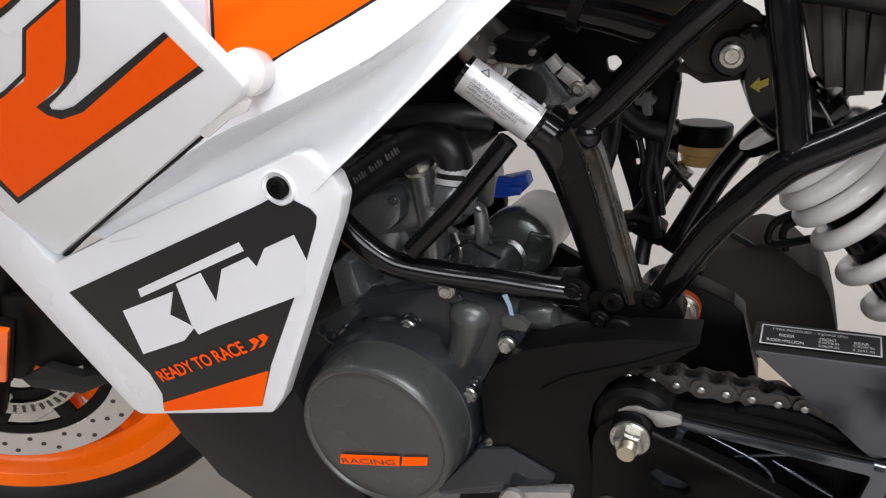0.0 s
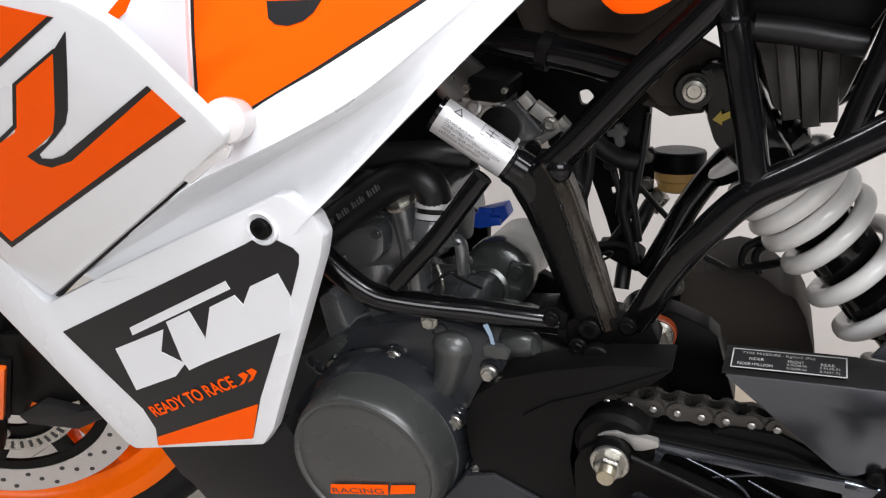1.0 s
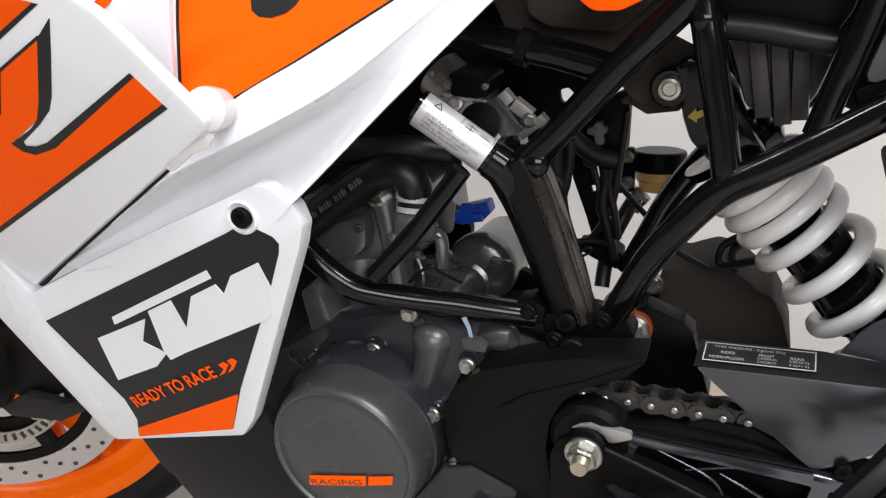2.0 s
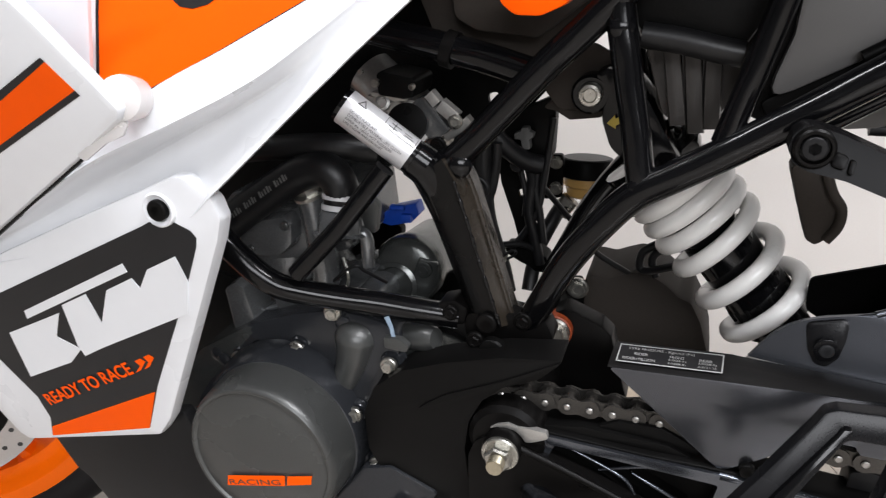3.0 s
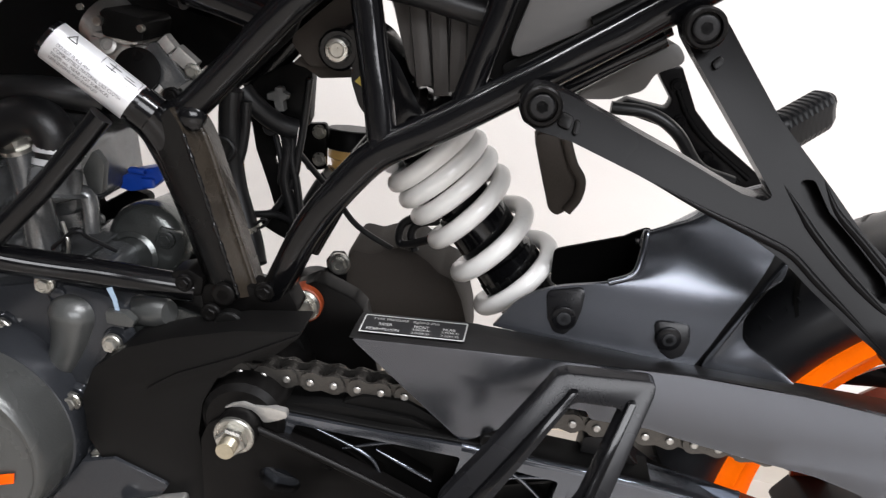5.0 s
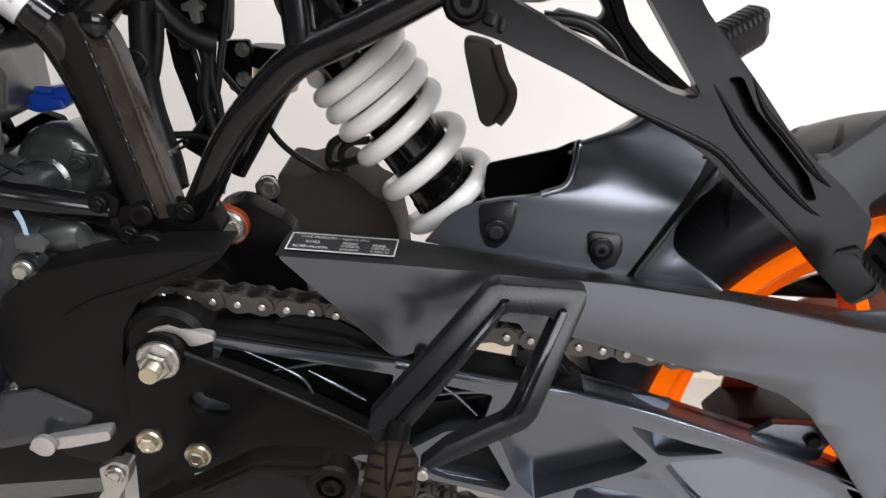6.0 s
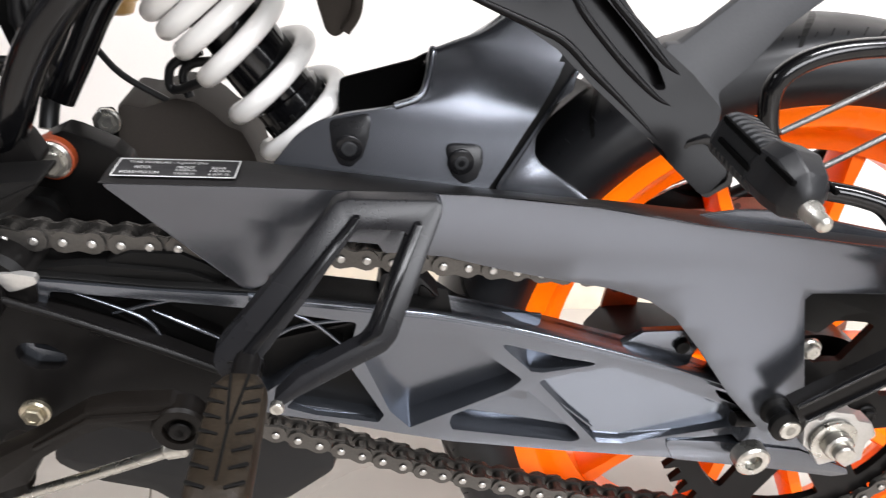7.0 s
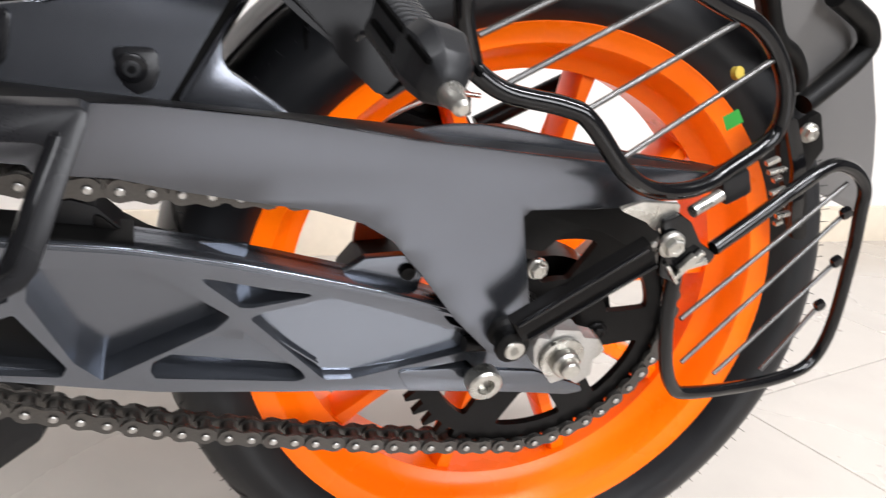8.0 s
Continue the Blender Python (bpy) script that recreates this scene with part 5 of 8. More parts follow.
for pts, r in (([(-0.0406, 0.02, 0.6021), (-0.0417, 0.02, 0.5845), (-0.0447, 0.02, 0.5664), (-0.0486, 0.02, 0.55), (-0.0471, 0.02, 0.5291), (-0.0437, 0.015, 0.5121)], 0.0042), ([(-0.06, 0, 0.5755), (-0.0507, 0, 0.5786), (-0.0434, 0, 0.5711), (-0.0479, 0, 0.5623), (-0.0596, 0, 0.5584)], 0.0020), ([(-0.0014, 0.05, 0.6172), (-0.0046, 0.05, 0.5901), (-0.0088, 0.05, 0.5619), (-0.0132, 0.05, 0.5375), (-0.0245, 0.05, 0.5155), (-0.0363, 0.05, 0.5001)], 0.0030),
               ([(-0.0097, 0.05, 0.5594), (0.0023, 0.06, 0.54), (0.0159, 0.07, 0.5193), (0.0336, 0.08, 0.4914), (0.0658, 0.09, 0.4682)], 0.0026), ([(-0.0201, 0.045, 0.5797), (-0.0181, 0.05, 0.5609), (-0.0208, 0.05, 0.5367), (-0.0158, 0.05, 0.5125), (-0.0106, 0.05, 0.4878)], 0.0050), ([(-0.0136, 0.05, 0.5773), (-0.0153, 0.05, 0.5565), (-0.0112, 0.05, 0.5328), (-0.008, 0.05, 0.5084)], 0.0035),
               ([(-0.0286, 0.05, 0.574), (-0.0238, 0.05, 0.5508), (-0.0246, 0.05, 0.5314)], 0.0025), ([(-0.0473, 0.02, 0.5147), (-0.0384, 0.03, 0.5111), (-0.0254, 0.04, 0.509), (-0.0137, 0.05, 0.5002)], 0.0030), ([(-0.0355, 0.01, 0.5073), (-0.0272, 0.01, 0.514), (-0.0226, 0.01, 0.5146), (-0.0245, 0.01, 0.5106), (-0.0319, 0.01, 0.5058)], 0.0012), ([(0.1064, 0.03, 0.5079), (0.0769, 0.05, 0.4914), (0.0751, 0.05, 0.5064), (0.0846, 0.05, 0.5148), (0.0976, 0.05, 0.5211)], 0.0035)):
    loose("cable", pts, r, HOSE, "black cable in the frame")
plate("cable_tray", [(-0.0431, 0.5013), (-0.0176, 0.5033), (-0.0039, 0.4937), (-0.0066, 0.4779), (-0.0284, 0.4877), (-0.0402, 0.4945)], 0.05, 0.02, PLASTIC, bike, "black tray under the cables", 0.002, 0.004)

# ---- shock absorber ----
shock = new("shock_absorber")
shock.parent = bike
tagged(shock, "rear shock absorber with white coil spring")
SD = Vector((0.622, 0, -0.783)).normalized()
SN = Vector((0.783, 0, 0.622)).normalized()


def on_shock(s):
    """The point of the shock's axis at the height s along it."""
    return SN * 0.4362 + Vector((0, 0.020, 0)) + SD * s


turned("damper_body", on_shock(-0.47), SD, [(0.0, 0.012), (0.03, 0.020), (0.06, 0.0215), (0.125, 0.0215), (0.126, 0.0245), (0.160, 0.0245), (0.161, 0.0225), (0.173, 0.0225), (0.174, 0.0250), (0.212, 0.0250), (0.214, 0.0215), (0.236, 0.0215), (0.237, 0.0235), (0.25, 0.0235)], GLOSS, shock, "", 32)
turned("spring_seat", on_shock(-0.425), SD, [(0, 0.026), (0.001, 0.040), (0.008, 0.040), (0.010, 0.026)], GLOSS, shock, "", 36)
turned("lower_seat", on_shock(-0.226), SD, [(0, 0.018), (0.002, 0.041), (0.010, 0.042), (0.014, 0.032), (0.04, 0.018)], COIL, shock, "white lower spring seat", 36)
for k in range(16):
    w = 2 * math.pi * k / 16
    lug = block("collar_notch", (0, 0, 0), (0.003, 0.003, 0.010), PLASTIC, shock, "", 0.0006)
    lug.matrix_basis = Matrix.Translation(on_shock(-0.282) + 0.0246 * (math.cos(w) * SN + math.sin(w) * Vector((0, 1, 0)))) @ SD.to_track_quat("Z", "Y").to_matrix().to_4x4()


def coil_spring():
    """A progressive coil: close turns at the top, open ones below, given by its height at each half turn."""
    bm = bmesh.new()
    halves = [-0.236, -0.2409, -0.2707, -0.2816, -0.3029, -0.3163, -0.334, -0.3486, -0.3569, -0.3657, -0.3726, -0.380, -0.387, -0.394, -0.400]
    path = []
    for k, (a, b) in enumerate(zip(halves, halves[1:])):
        for i in range(18):
            t, w = i / 18, math.pi * (k + i / 18)
            path.append(on_shock(a + (b - a) * t) + 0.0336 * (-math.cos(w) * SN - math.sin(w) * Vector((0, 1, 0))))
    sweep(bm, path, 0.0070, 16)
    return part("coil_spring", bm, COIL, shock, "white painted coil spring", 60)


coil_spring()
plate("reservoir_body", [(0.0395, 0.6664), (0.05, 0.6712), (0.0654, 0.6635), (0.0775, 0.6489), (0.0903, 0.6266), (0.1031, 0.6058), (0.0885, 0.5988), (0.069, 0.6015), (0.0527, 0.6146), (0.0459, 0.6341), (0.0471, 0.6516)], -0.030, 0.05, GLOSS, shock, "", 0.014, 0.02)
decal("arrow_sticker", [(0.0505, 0.6336), (0.0557, 0.6396), (0.0559, 0.637), (0.0609, 0.6392), (0.0611, 0.6348), (0.0564, 0.6322), (0.0566, 0.6299)], -0.0325, YELLOW, shock, 0.001, 0, "yellow arrow sticker")
turned("top_eye", (0.0382, -0.028, 0.6518), OUT, [(-0.03, 0.0135), (0.000, 0.0135), (0.002, 0.0118), (0.002, 0.008)], GLOSS, shock, "", 32)
TBOLT = (0.0384, -0.031, 0.6524)
turned("top_bolt", TBOLT, OUT, [(-0.003, 0.0082), (0.003, 0.0082), (0.0045, 0.0072), (0.005, 0.0050), (0.0040, 0.0042), (0.0040, 0.002)], STEEL, shock, "zinc flange bolt head", 30)
plate("mount_gusset", [(0.0002, 0.6364), (0.0134, 0.6484), (0.0237, 0.6453), (0.0289, 0.637), (0.0451, 0.6359), (0.043, 0.6309), (0.0203, 0.6283), (0.0098, 0.6347)], -0.005, 0.006, BROWNISH, shock, "brown grey gusset beside the top eye", 0.001, 0.003)
plate("top_mount", [(0.0707, 0.6419), (0.0861, 0.6242), (0.1093, 0.6164), (0.1142, 0.6084), (0.0989, 0.5953), (0.0807, 0.5815), (0.0684, 0.5869), (0.0651, 0.6338)], 0.005, 0.03, GLOSS, shock, "black upper mount of the shock", 0.008, 0.01)
bolt(shock, (0.0917, 0.002, 0.6022), 0.0034, "hex", STEEL)
turned("adjuster", (0.0916, -0.028, 0.6059), (0.4, -0.8, -0.6), [(0, 0.010), (0.008, 0.010), (0.009, 0.008), (0.012, 0.008), (0.013, 0.004)], GLOSS, shock, "", 20)

# ---- exhaust end and bracket behind the shock ----
plate("exhaust_box", [(0.0247, 0.4685), (0.0452, 0.4653), (0.056, 0.4698), (0.0696, 0.4746), (0.0844, 0.4719), (0.0972, 0.4636), (0.1076, 0.4539), (0.119, 0.4498), (0.1289, 0.4306), (0.1367, 0.4033), (0.1406, 0.3718), (0.0396, 0.3552), (0.0088, 0.3874), (0.0221, 0.425)], 0.085, 0.07, BROWNISH, bike, "rounded brown grey exhaust chamber", 0.010, 0.010)
plate("bolt_tab", [(0.0049, 0.4526), (0.01, 0.46), (0.0203, 0.4612), (0.0259, 0.4516), (0.029, 0.4244), (0.0102, 0.416)], 0.088, 0.006, PLASTIC, bike, "black tab under a flange bolt", 0.001, 0.003)
bolt(bike, (0.0181, 0.0830, 0.4529), 0.0068, "hex", STEEL, 0.7, "tab_bolt", "zinc flange bolt")
turned("orange_bush", (0.0195, -0.0376, 0.4714), OUT, [(-0.012, 0.0135), (0.001, 0.0135), (0.0016, 0.0125), (-0.001, 0.0110)], BUSHM, bike, "orange sealed pivot bush", 32)
bolt(bike, (0.0195, -0.0391, 0.4714), 0.0082, "hex", STEEL, 0.7, "pivot_bolt", "zinc pivot bolt in an orange bush")
loose("overflow_hose", [(0.0875, 0.05, 0.4871), (0.0837, 0.05, 0.5018), (0.0905, 0.05, 0.5111), (0.1087, 0.05, 0.5147)], 0.0035)

# ---- swingarm ----
arm = new("swingarm")
arm.parent = bike
tagged(arm, "grey cast alloy swingarm with crossed ribs")
TOP = [(-0.0095, 0.4292), (0.0379, 0.4263), (0.0933, 0.4219), (0.1446, 0.4196), (0.2344, 0.4107), (0.2682, 0.4067), (0.3051, 0.3996), (0.3438, 0.39), (0.3843, 0.3791), (0.4269, 0.3667), (0.4677, 0.3523), (0.4883, 0.343)]
LOW = [(0.5818, 0.2754), (0.5386, 0.2796), (0.4472, 0.286), (0.3604, 0.2943), (0.2781, 0.3041), (0.2386, 0.3122), (0.2005, 0.3209), (0.1637, 0.3279), (0.0935, 0.3453), (0.0283, 0.3601), (-0.0196, 0.3774)]
POCKETS = (
    [(0.216, 0.3969), (0.2694, 0.3938), (0.2801, 0.3892), (0.3203, 0.358), (0.3119, 0.3494), (0.2627, 0.324), (0.2480, 0.3165), (0.2338, 0.331), (0.2133, 0.3756)],
    [(0.2993, 0.3881), (0.3462, 0.376), (0.3742, 0.3711), (0.3329, 0.3637), (0.3251, 0.3646)],
    [(0.331, 0.3562), (0.3393, 0.36), (0.3806, 0.3688), (0.4218, 0.3546), (0.4704, 0.3356), (0.4815, 0.3268), (0.4782, 0.3162), (0.4009, 0.3008), (0.3818, 0.3021), (0.374, 0.3101)],
    [(0.2746, 0.321), (0.2759, 0.3275), (0.3177, 0.3494), (0.3256, 0.3485), (0.3655, 0.3117), (0.3701, 0.3048), (0.363, 0.3028), (0.2771, 0.3149)],
    [(0.4421, 0.2977), (0.4448, 0.3041), (0.4824, 0.3092), (0.4917, 0.2999), (0.4892, 0.2933)],
    [(0.4565, 0.3508), (0.4741, 0.3448), (0.4814, 0.3346), (0.4643, 0.3422)],
    [(0.1656, 0.3341), (0.1853, 0.3592), (0.2065, 0.3675), (0.2302, 0.3276), (0.2267, 0.3212), (0.1856, 0.3278)],
    [(0.1544, 0.4096), (0.2095, 0.4015), (0.2050, 0.3760), (0.1800, 0.3680), (0.1500, 0.3440)],
    [(0.0343, 0.4204), (0.1445, 0.411), (0.1328, 0.3508), (0.0624, 0.3689), (0.019, 0.3811)])
WEBY = flat(-0.088, 0, 0, -0.03, 0.2)
part("casting_face", plate_mesh(TOP + LOW, -0.110, 0.026, 0.0024, 0.0025, POCKETS, 3), ARM, arm)
WEB_LOW = [(x, z + 0.006) for x, z in LOW]
plate("web", TOP + WEB_LOW, WEBY, 0.004, ARM, arm, "", 0, 0)
plate("lower_shelf", LOW + WEB_LOW[::-1], -0.104, 0.028, ARM, arm, "", 0.0015, 0)


# black sheet over the front pockets, standing in for the shade inside them
plate("pocket_shade", [(0.022, 0.4198), (0.1469, 0.4109), (0.2125, 0.3997), (0.2116, 0.3642), (0.2353, 0.3101), (0.1628, 0.3253), (0.0584, 0.354), (0.0071, 0.3667)], -0.0945, 0.002, PLASTIC, arm, "", 0, 0)


def pocket_floor(top, crease, low, lift=0.0085):
    """The floor of a cast pocket: two facets that meet in a raised crease."""
    bm = bmesh.new()
    t, c, w = ([bm.verts.new((x, WEBY(x, z) - d, z)) for x, z in line] for line, d in ((top, 0.0008), (crease, lift), (low, 0.0004)))
    bm.faces.new(t + c[::-1])
    bm.faces.new(c + w[::-1])
    bmesh.ops.bevel(bm, geom=[e for e in bm.edges if e.verts[0] in c and e.verts[1] in c], offset=0.0009, segments=2, affect="EDGES")
    return part("pocket_floor", bm, ARM, arm, "", 20)


pocket_floor([(0.3321, 0.3484), (0.3855, 0.3634), (0.4371, 0.3449), (0.4905, 0.3231)], [(0.358, 0.3254), (0.3805, 0.3049), (0.4022, 0.3031), (0.4886, 0.3146)], [(0.3775, 0.287), (0.3894, 0.2813), (0.409, 0.281), (0.4991, 0.2941)], 0.0085)
pocket_floor([(0.2773, 0.327), (0.3002, 0.3345), (0.3268, 0.3435), (0.3426, 0.3321)], [(0.2777, 0.3235), (0.3101, 0.3194), (0.3435, 0.3136), (0.3649, 0.3098)], [(0.274, 0.2988), (0.3133, 0.2942), (0.3472, 0.29), (0.382, 0.2858)], 0.0075)
def curved_floor():
    """The floor of the front pocket: it sweeps up from a deep corner to the crossing ribs."""
    rows = []
    for i in range(13):
        x = 0.2100 + 0.1200 * i / 12
        u = max(0.0, (x - 0.225) / 0.10)
        rows.append([(x, -0.0895 - 0.005 * u * u, z) for z in (0.300, 0.315, 0.330, 0.345, 0.360, 0.375, 0.390, 0.400)])
    return loft("pocket_floor", rows, ARM, arm, 0.002)


curved_floor()
for rib in ([(0.2953, 0.3864), (0.3097, 0.3738), (0.3246, 0.3609)], [(0.3311, 0.351), (0.3552, 0.3303), (0.3773, 0.3122)]):
    tube("rib", [(x, -0.1045, z) for x, z in rib], 0.0013, ARM, arm, "", 10)
loft("rail_edge", [[(x, -0.1108, z - 0.0030) for x, z in TOP[3:]], [(x, -0.1092, z + 0.0002) for x, z in TOP[3:]], [(x, -0.1040, z + 0.0014) for x, z in TOP[3:]]], ARM, arm, 0.002)
for pts in ([(0.0423, 0.4183), (0.0813, 0.4005), (0.0929, 0.3841)], [(0.0882, 0.4055), (0.107, 0.3956), (0.1264, 0.3854)], [(0.1535, 0.3815), (0.1709, 0.3945), (0.1984, 0.4001), (0.2193, 0.4005)], [(0.1692, 0.405), (0.1847, 0.3969), (0.201, 0.3812)], [(0.0655, 0.403), (0.0886, 0.4103), (0.105, 0.4138)]):
    tube("rib", [(x, -0.1055, z) for x, z in pts], lambda q: 0.0008 + 0.0006 * math.sin(math.pi * q), ARM, arm, "", 10)
    box_bar("rib_web", (pts[0], pts[-1]), 0.002, 0.016, -0.104, SATIN, arm, "", 0.0004)
loft("slider_strip", [[(x, -0.1072, z + 0.0004) for x, z in TOP[:6]], [(x, -0.1050, z + 0.0022) for x, z in TOP[:6]], [(x, -0.0840, z + 0.0030) for x, z in TOP[:6]]], PLASTIC, arm, 0.002, "black plastic strip on the top rail")
turned("pivot_tube", (0.0, -0.115, 0.420), (0, 1, 0), [(0, 0.024), (0.004, 0.028), (0.20, 0.028)], SATIN, arm, "", 36)
# light on the pivot's upper edge, drawn as a pale alloy crescent
plate("lit_pivot_edge", [(-0.0118, 0.4306), (-0.005, 0.4352), (0.0024, 0.4374), (0.0091, 0.4354), (0.0185, 0.4358), (0.0302, 0.434), (0.0311, 0.4298), (0.0259, 0.4272), (0.0194, 0.4245), (0.0151, 0.4239), (0.0118, 0.4289), (0.0074, 0.4322), (0.0005, 0.4335), (-0.0053, 0.4328)], -0.117, 0.005, ALLOY, arm, "pale crescent for the lit edge at the swingarm pivot", 0.0015, 0.002)
# hump of the arm casting, with its dark reflection put into the colour
plate("hump", [(0.2236, 0.4263), (0.2373, 0.4277), (0.2494, 0.4237), (0.2559, 0.4166), (0.2626, 0.4093), (0.2771, 0.3998), (0.2958, 0.3937), (0.317, 0.3873), (0.296, 0.3868), (0.2571, 0.3936), (0.2212, 0.3984)], -0.092, 0.02, GREYPLASTIC, arm, "swingarm hump over the top rail, darker than the casting", 0.004, 0.004)
turned("nut_boss", (0.0, -0.116, 0.420), OUT, [(0, 0.0135), (0.0105, 0.0140), (0.0118, 0.0136), (0.0118, 0.008)], SATIN, arm, "", 36)
turned("nut_washer", (0.0, -0.1275, 0.420), OUT, [(0, 0.0132), (0.0025, 0.0132), (0.0032, 0.0122), (0.0032, 0.008)], STEEL, arm, "", 36)
turned("pivot_nut", (0.0, -0.1305, 0.420), OUT, [(0, 0.0102), (0.0065, 0.0102), (0.0080, 0.0088), (0.0080, 0.006)], STEEL, arm, "zinc pivot nut", 6)
bm = bmesh.new()
lathe(bm, (0.0, -0.1380, 0.420), OUT, [(0, 0.0060)] + [(0.0007 * k, 0.0060 if k % 2 else 0.0053) for k in range(1, 11)] + [(0.0080, 0.0056), (0.0080, 0.001)], 24)
part("pivot_thread", bm, BRASSY, arm, "threaded pivot bolt end")
# chain slider on the arm
plate("chain_slider", [(-0.0208, 0.426), (0.0127, 0.4288), (0.0529, 0.4339), (0.1105, 0.4298), (0.1295, 0.4221), (0.111, 0.423), (0.0532, 0.4255), (0.0128, 0.4221), (-0.0188, 0.4141)], -0.102, 0.03, PLASTIC, bike, "black plastic chain slider on the swingarm", 0.002, 0.003)
plate("slider_step", [(0.0626, 0.4344), (0.0759, 0.4405), (0.106, 0.4403), (0.1327, 0.4274), (0.1295, 0.4221), (0.0958, 0.4246), (0.0631, 0.4228)], -0.098, 0.02, PLASTIC, bike, "raised end of the chain slider", 0.002, 0.003)
plate("slider_edge", [(0.2472, 0.4236), (0.2631, 0.407), (0.2942, 0.3944), (0.342, 0.3838), (0.3426, 0.3806), (0.2951, 0.3877), (0.2489, 0.4002)], -0.094, 0.02, SATIN, bike, "black lower chain slider edge", 0.002, 0.004)

# ---- chain and sprockets ----
AX = Vector((0.555, 0, 0.306))
chain = new("drive_chain")
chain.parent = bike
tagged(chain, "oiled steel roller chain")


def chain_path():
    """The run of the chain: over the top, round the rear sprocket and back below."""
    pts = [Vector((-0.055, 0.4462)), Vector((0.0, 0.4455)), Vector((0.15, 0.4405)), Vector((0.28, 0.4335)), Vector((0.40, 0.4262))]
    r = 0.1087
    for k in range(17):
        w = radians(94 - 190 * k / 16)
        pts.append(Vector((AX.x + r * math.cos(w), AX.z + r * math.sin(w))))
    pts += [Vector((0.46, 0.2115)), Vector((0.384, 0.228)), Vector((0.290, 0.252)), Vector((0.2155, 0.277)), Vector((0.10, 0.317)), Vector((0.0, 0.352)), Vector((-0.055, 0.3745))]
    for k in range(1, 8):
        w = radians(-90 - 180 * k / 8)
        pts.append(Vector((-0.060 + 0.0357 * math.cos(w), 0.4105 + 0.0357 * math.sin(w))))
    return pts


def along_chain(pitch):
    fine = [Vector((p.x, p.y)) for p in smooth_path([(a.x, a.y, 0) for a in chain_path() + chain_path()[:1]], 12)]
    total = sum((b - a).length for a, b in zip(fine, fine[1:]))
    count = 2 * round(total / pitch / 2)
    step, out, left = total / count, [], 0.0
    for a, b in zip(fine, fine[1:]):
        d = (b - a).length
        while left <= d and len(out) < count:
            out.append(a + (b - a) * (left / d))
            left += step
        left -= d
    return out


def link_mesh(outer):
    """One link from pin to pin: two waisted plates; the outer link carries its pins, the inner one its rollers."""
    p, bm = 0.015875, bmesh.new()
    for y, th in ((-0.0086 if outer else -0.0062, 0.0020), (0.0066 if outer else 0.0042, 0.0020)):
        top, n = [], 7
        for k in range(n):
            w = math.pi / 2 + math.pi * k / (n - 1)
            top.append((0.0072 * math.cos(w), 0.0072 * math.sin(w)))
        other = [(p - x, -z) for x, z in top]
        outline = top + [(p / 2, -0.0052)] + other + [(p / 2, 0.0052)]
        f1 = [bm.verts.new((x, y, z)) for x, z in outline]
        f2 = [bm.verts.new((x, y + th, z)) for x, z in outline]
        bm.faces.new(f1)
        bm.faces.new(f2[::-1])
        for i in range(len(f1)):
            j = (i + 1) % len(f1)
            bm.faces.new((f1[i], f1[j], f2[j], f2[i]))
    for x in (0, p):
        if outer:
            lathe(bm, (x, -0.0105, 0), (0, 1, 0), [(0, 0.0018), (0.0006, 0.0027), (0.019, 0.0027), (0.0195, 0.0015)], 10)
        else:
            lathe(bm, (x, -0.0042, 0), (0, 1, 0), [(0, 0.0050), (0.0084, 0.0050)], 12)
    bmesh.ops.recalc_face_normals(bm, faces=bm.faces[:])
    me = bpy.data.meshes.new("link")
    me.materials.append(CHAINM)
    me.materials.append(PINM)
    for fc in bm.faces:
        if outer and len(fc.verts) in (4, 10) and fc.calc_center_median().y < -0.0088:
            fc.material_index = 1
    bm.to_mesh(me)
    bm.free()
    return me


links = [link_mesh(True), link_mesh(False)]
CHAINY = -0.0865
run = along_chain(0.015875)
for i, a in enumerate(run):
    b = run[(i + 1) % len(run)]
    ob = new("link", links[i % 2])
    ob.parent = chain
    d = b - a
    ob.matrix_basis = Matrix.Translation((a.x, CHAINY, a.y)) @ Matrix.Rotation(-math.atan2(d.y, d.x), 4, "Y")


def sprocket_mesh(teeth, pitch_r, bore, windows, thick):
    outline = []
    for k in range(teeth):
        for s, r in ((-0.30, pitch_r - 0.0045), (-0.16, pitch_r + 0.002), (-0.06, pitch_r + 0.0065), (0.06, pitch_r + 0.0065), (0.16, pitch_r + 0.002), (0.30, pitch_r - 0.0045)):
            w = 2 * math.pi * (k + s) / teeth
            outline.append((r * math.cos(w), r * math.sin(w)))
    holes = []
    for k in range(windows):
        w0, w1 = 2 * math.pi * (k + 0.17) / windows, 2 * math.pi * (k + 0.83) / windows
        arc = [(0.089, w0 + (w1 - w0) * s / 6) for s in range(7)] + [(0.054, w1 - (w1 - w0) * (0.2 + 0.6 * s / 4)) for s in range(5)]
        holes.append(rounded([(r * math.cos(w), r * math.sin(w)) for r, w in arc], 0.006, 3))
    holes.append([(bore * math.cos(2 * math.pi * k / 32), bore * math.sin(2 * math.pi * k / 32)) for k in range(32)])
    return plate_mesh(outline, 0.0, thick, 0, 0, holes)


sprocket = part("rear_sprocket", sprocket_mesh(43, 0.1087, 0.028, 6, 0.006), SATIN, bike, "black toothed rear sprocket with cut windows")
sprocket.matrix_basis = Matrix.Translation((AX.x, CHAINY - 0.003, AX.z)) @ Matrix.Rotation(radians(-5), 4, "Y")
for k in range(6):
    w = radians(60 * k)
    bolt(sprocket, (0.045 * math.cos(w), -0.001, 0.045 * math.sin(w)), 0.0060, "hex", SATIN, 0.7)

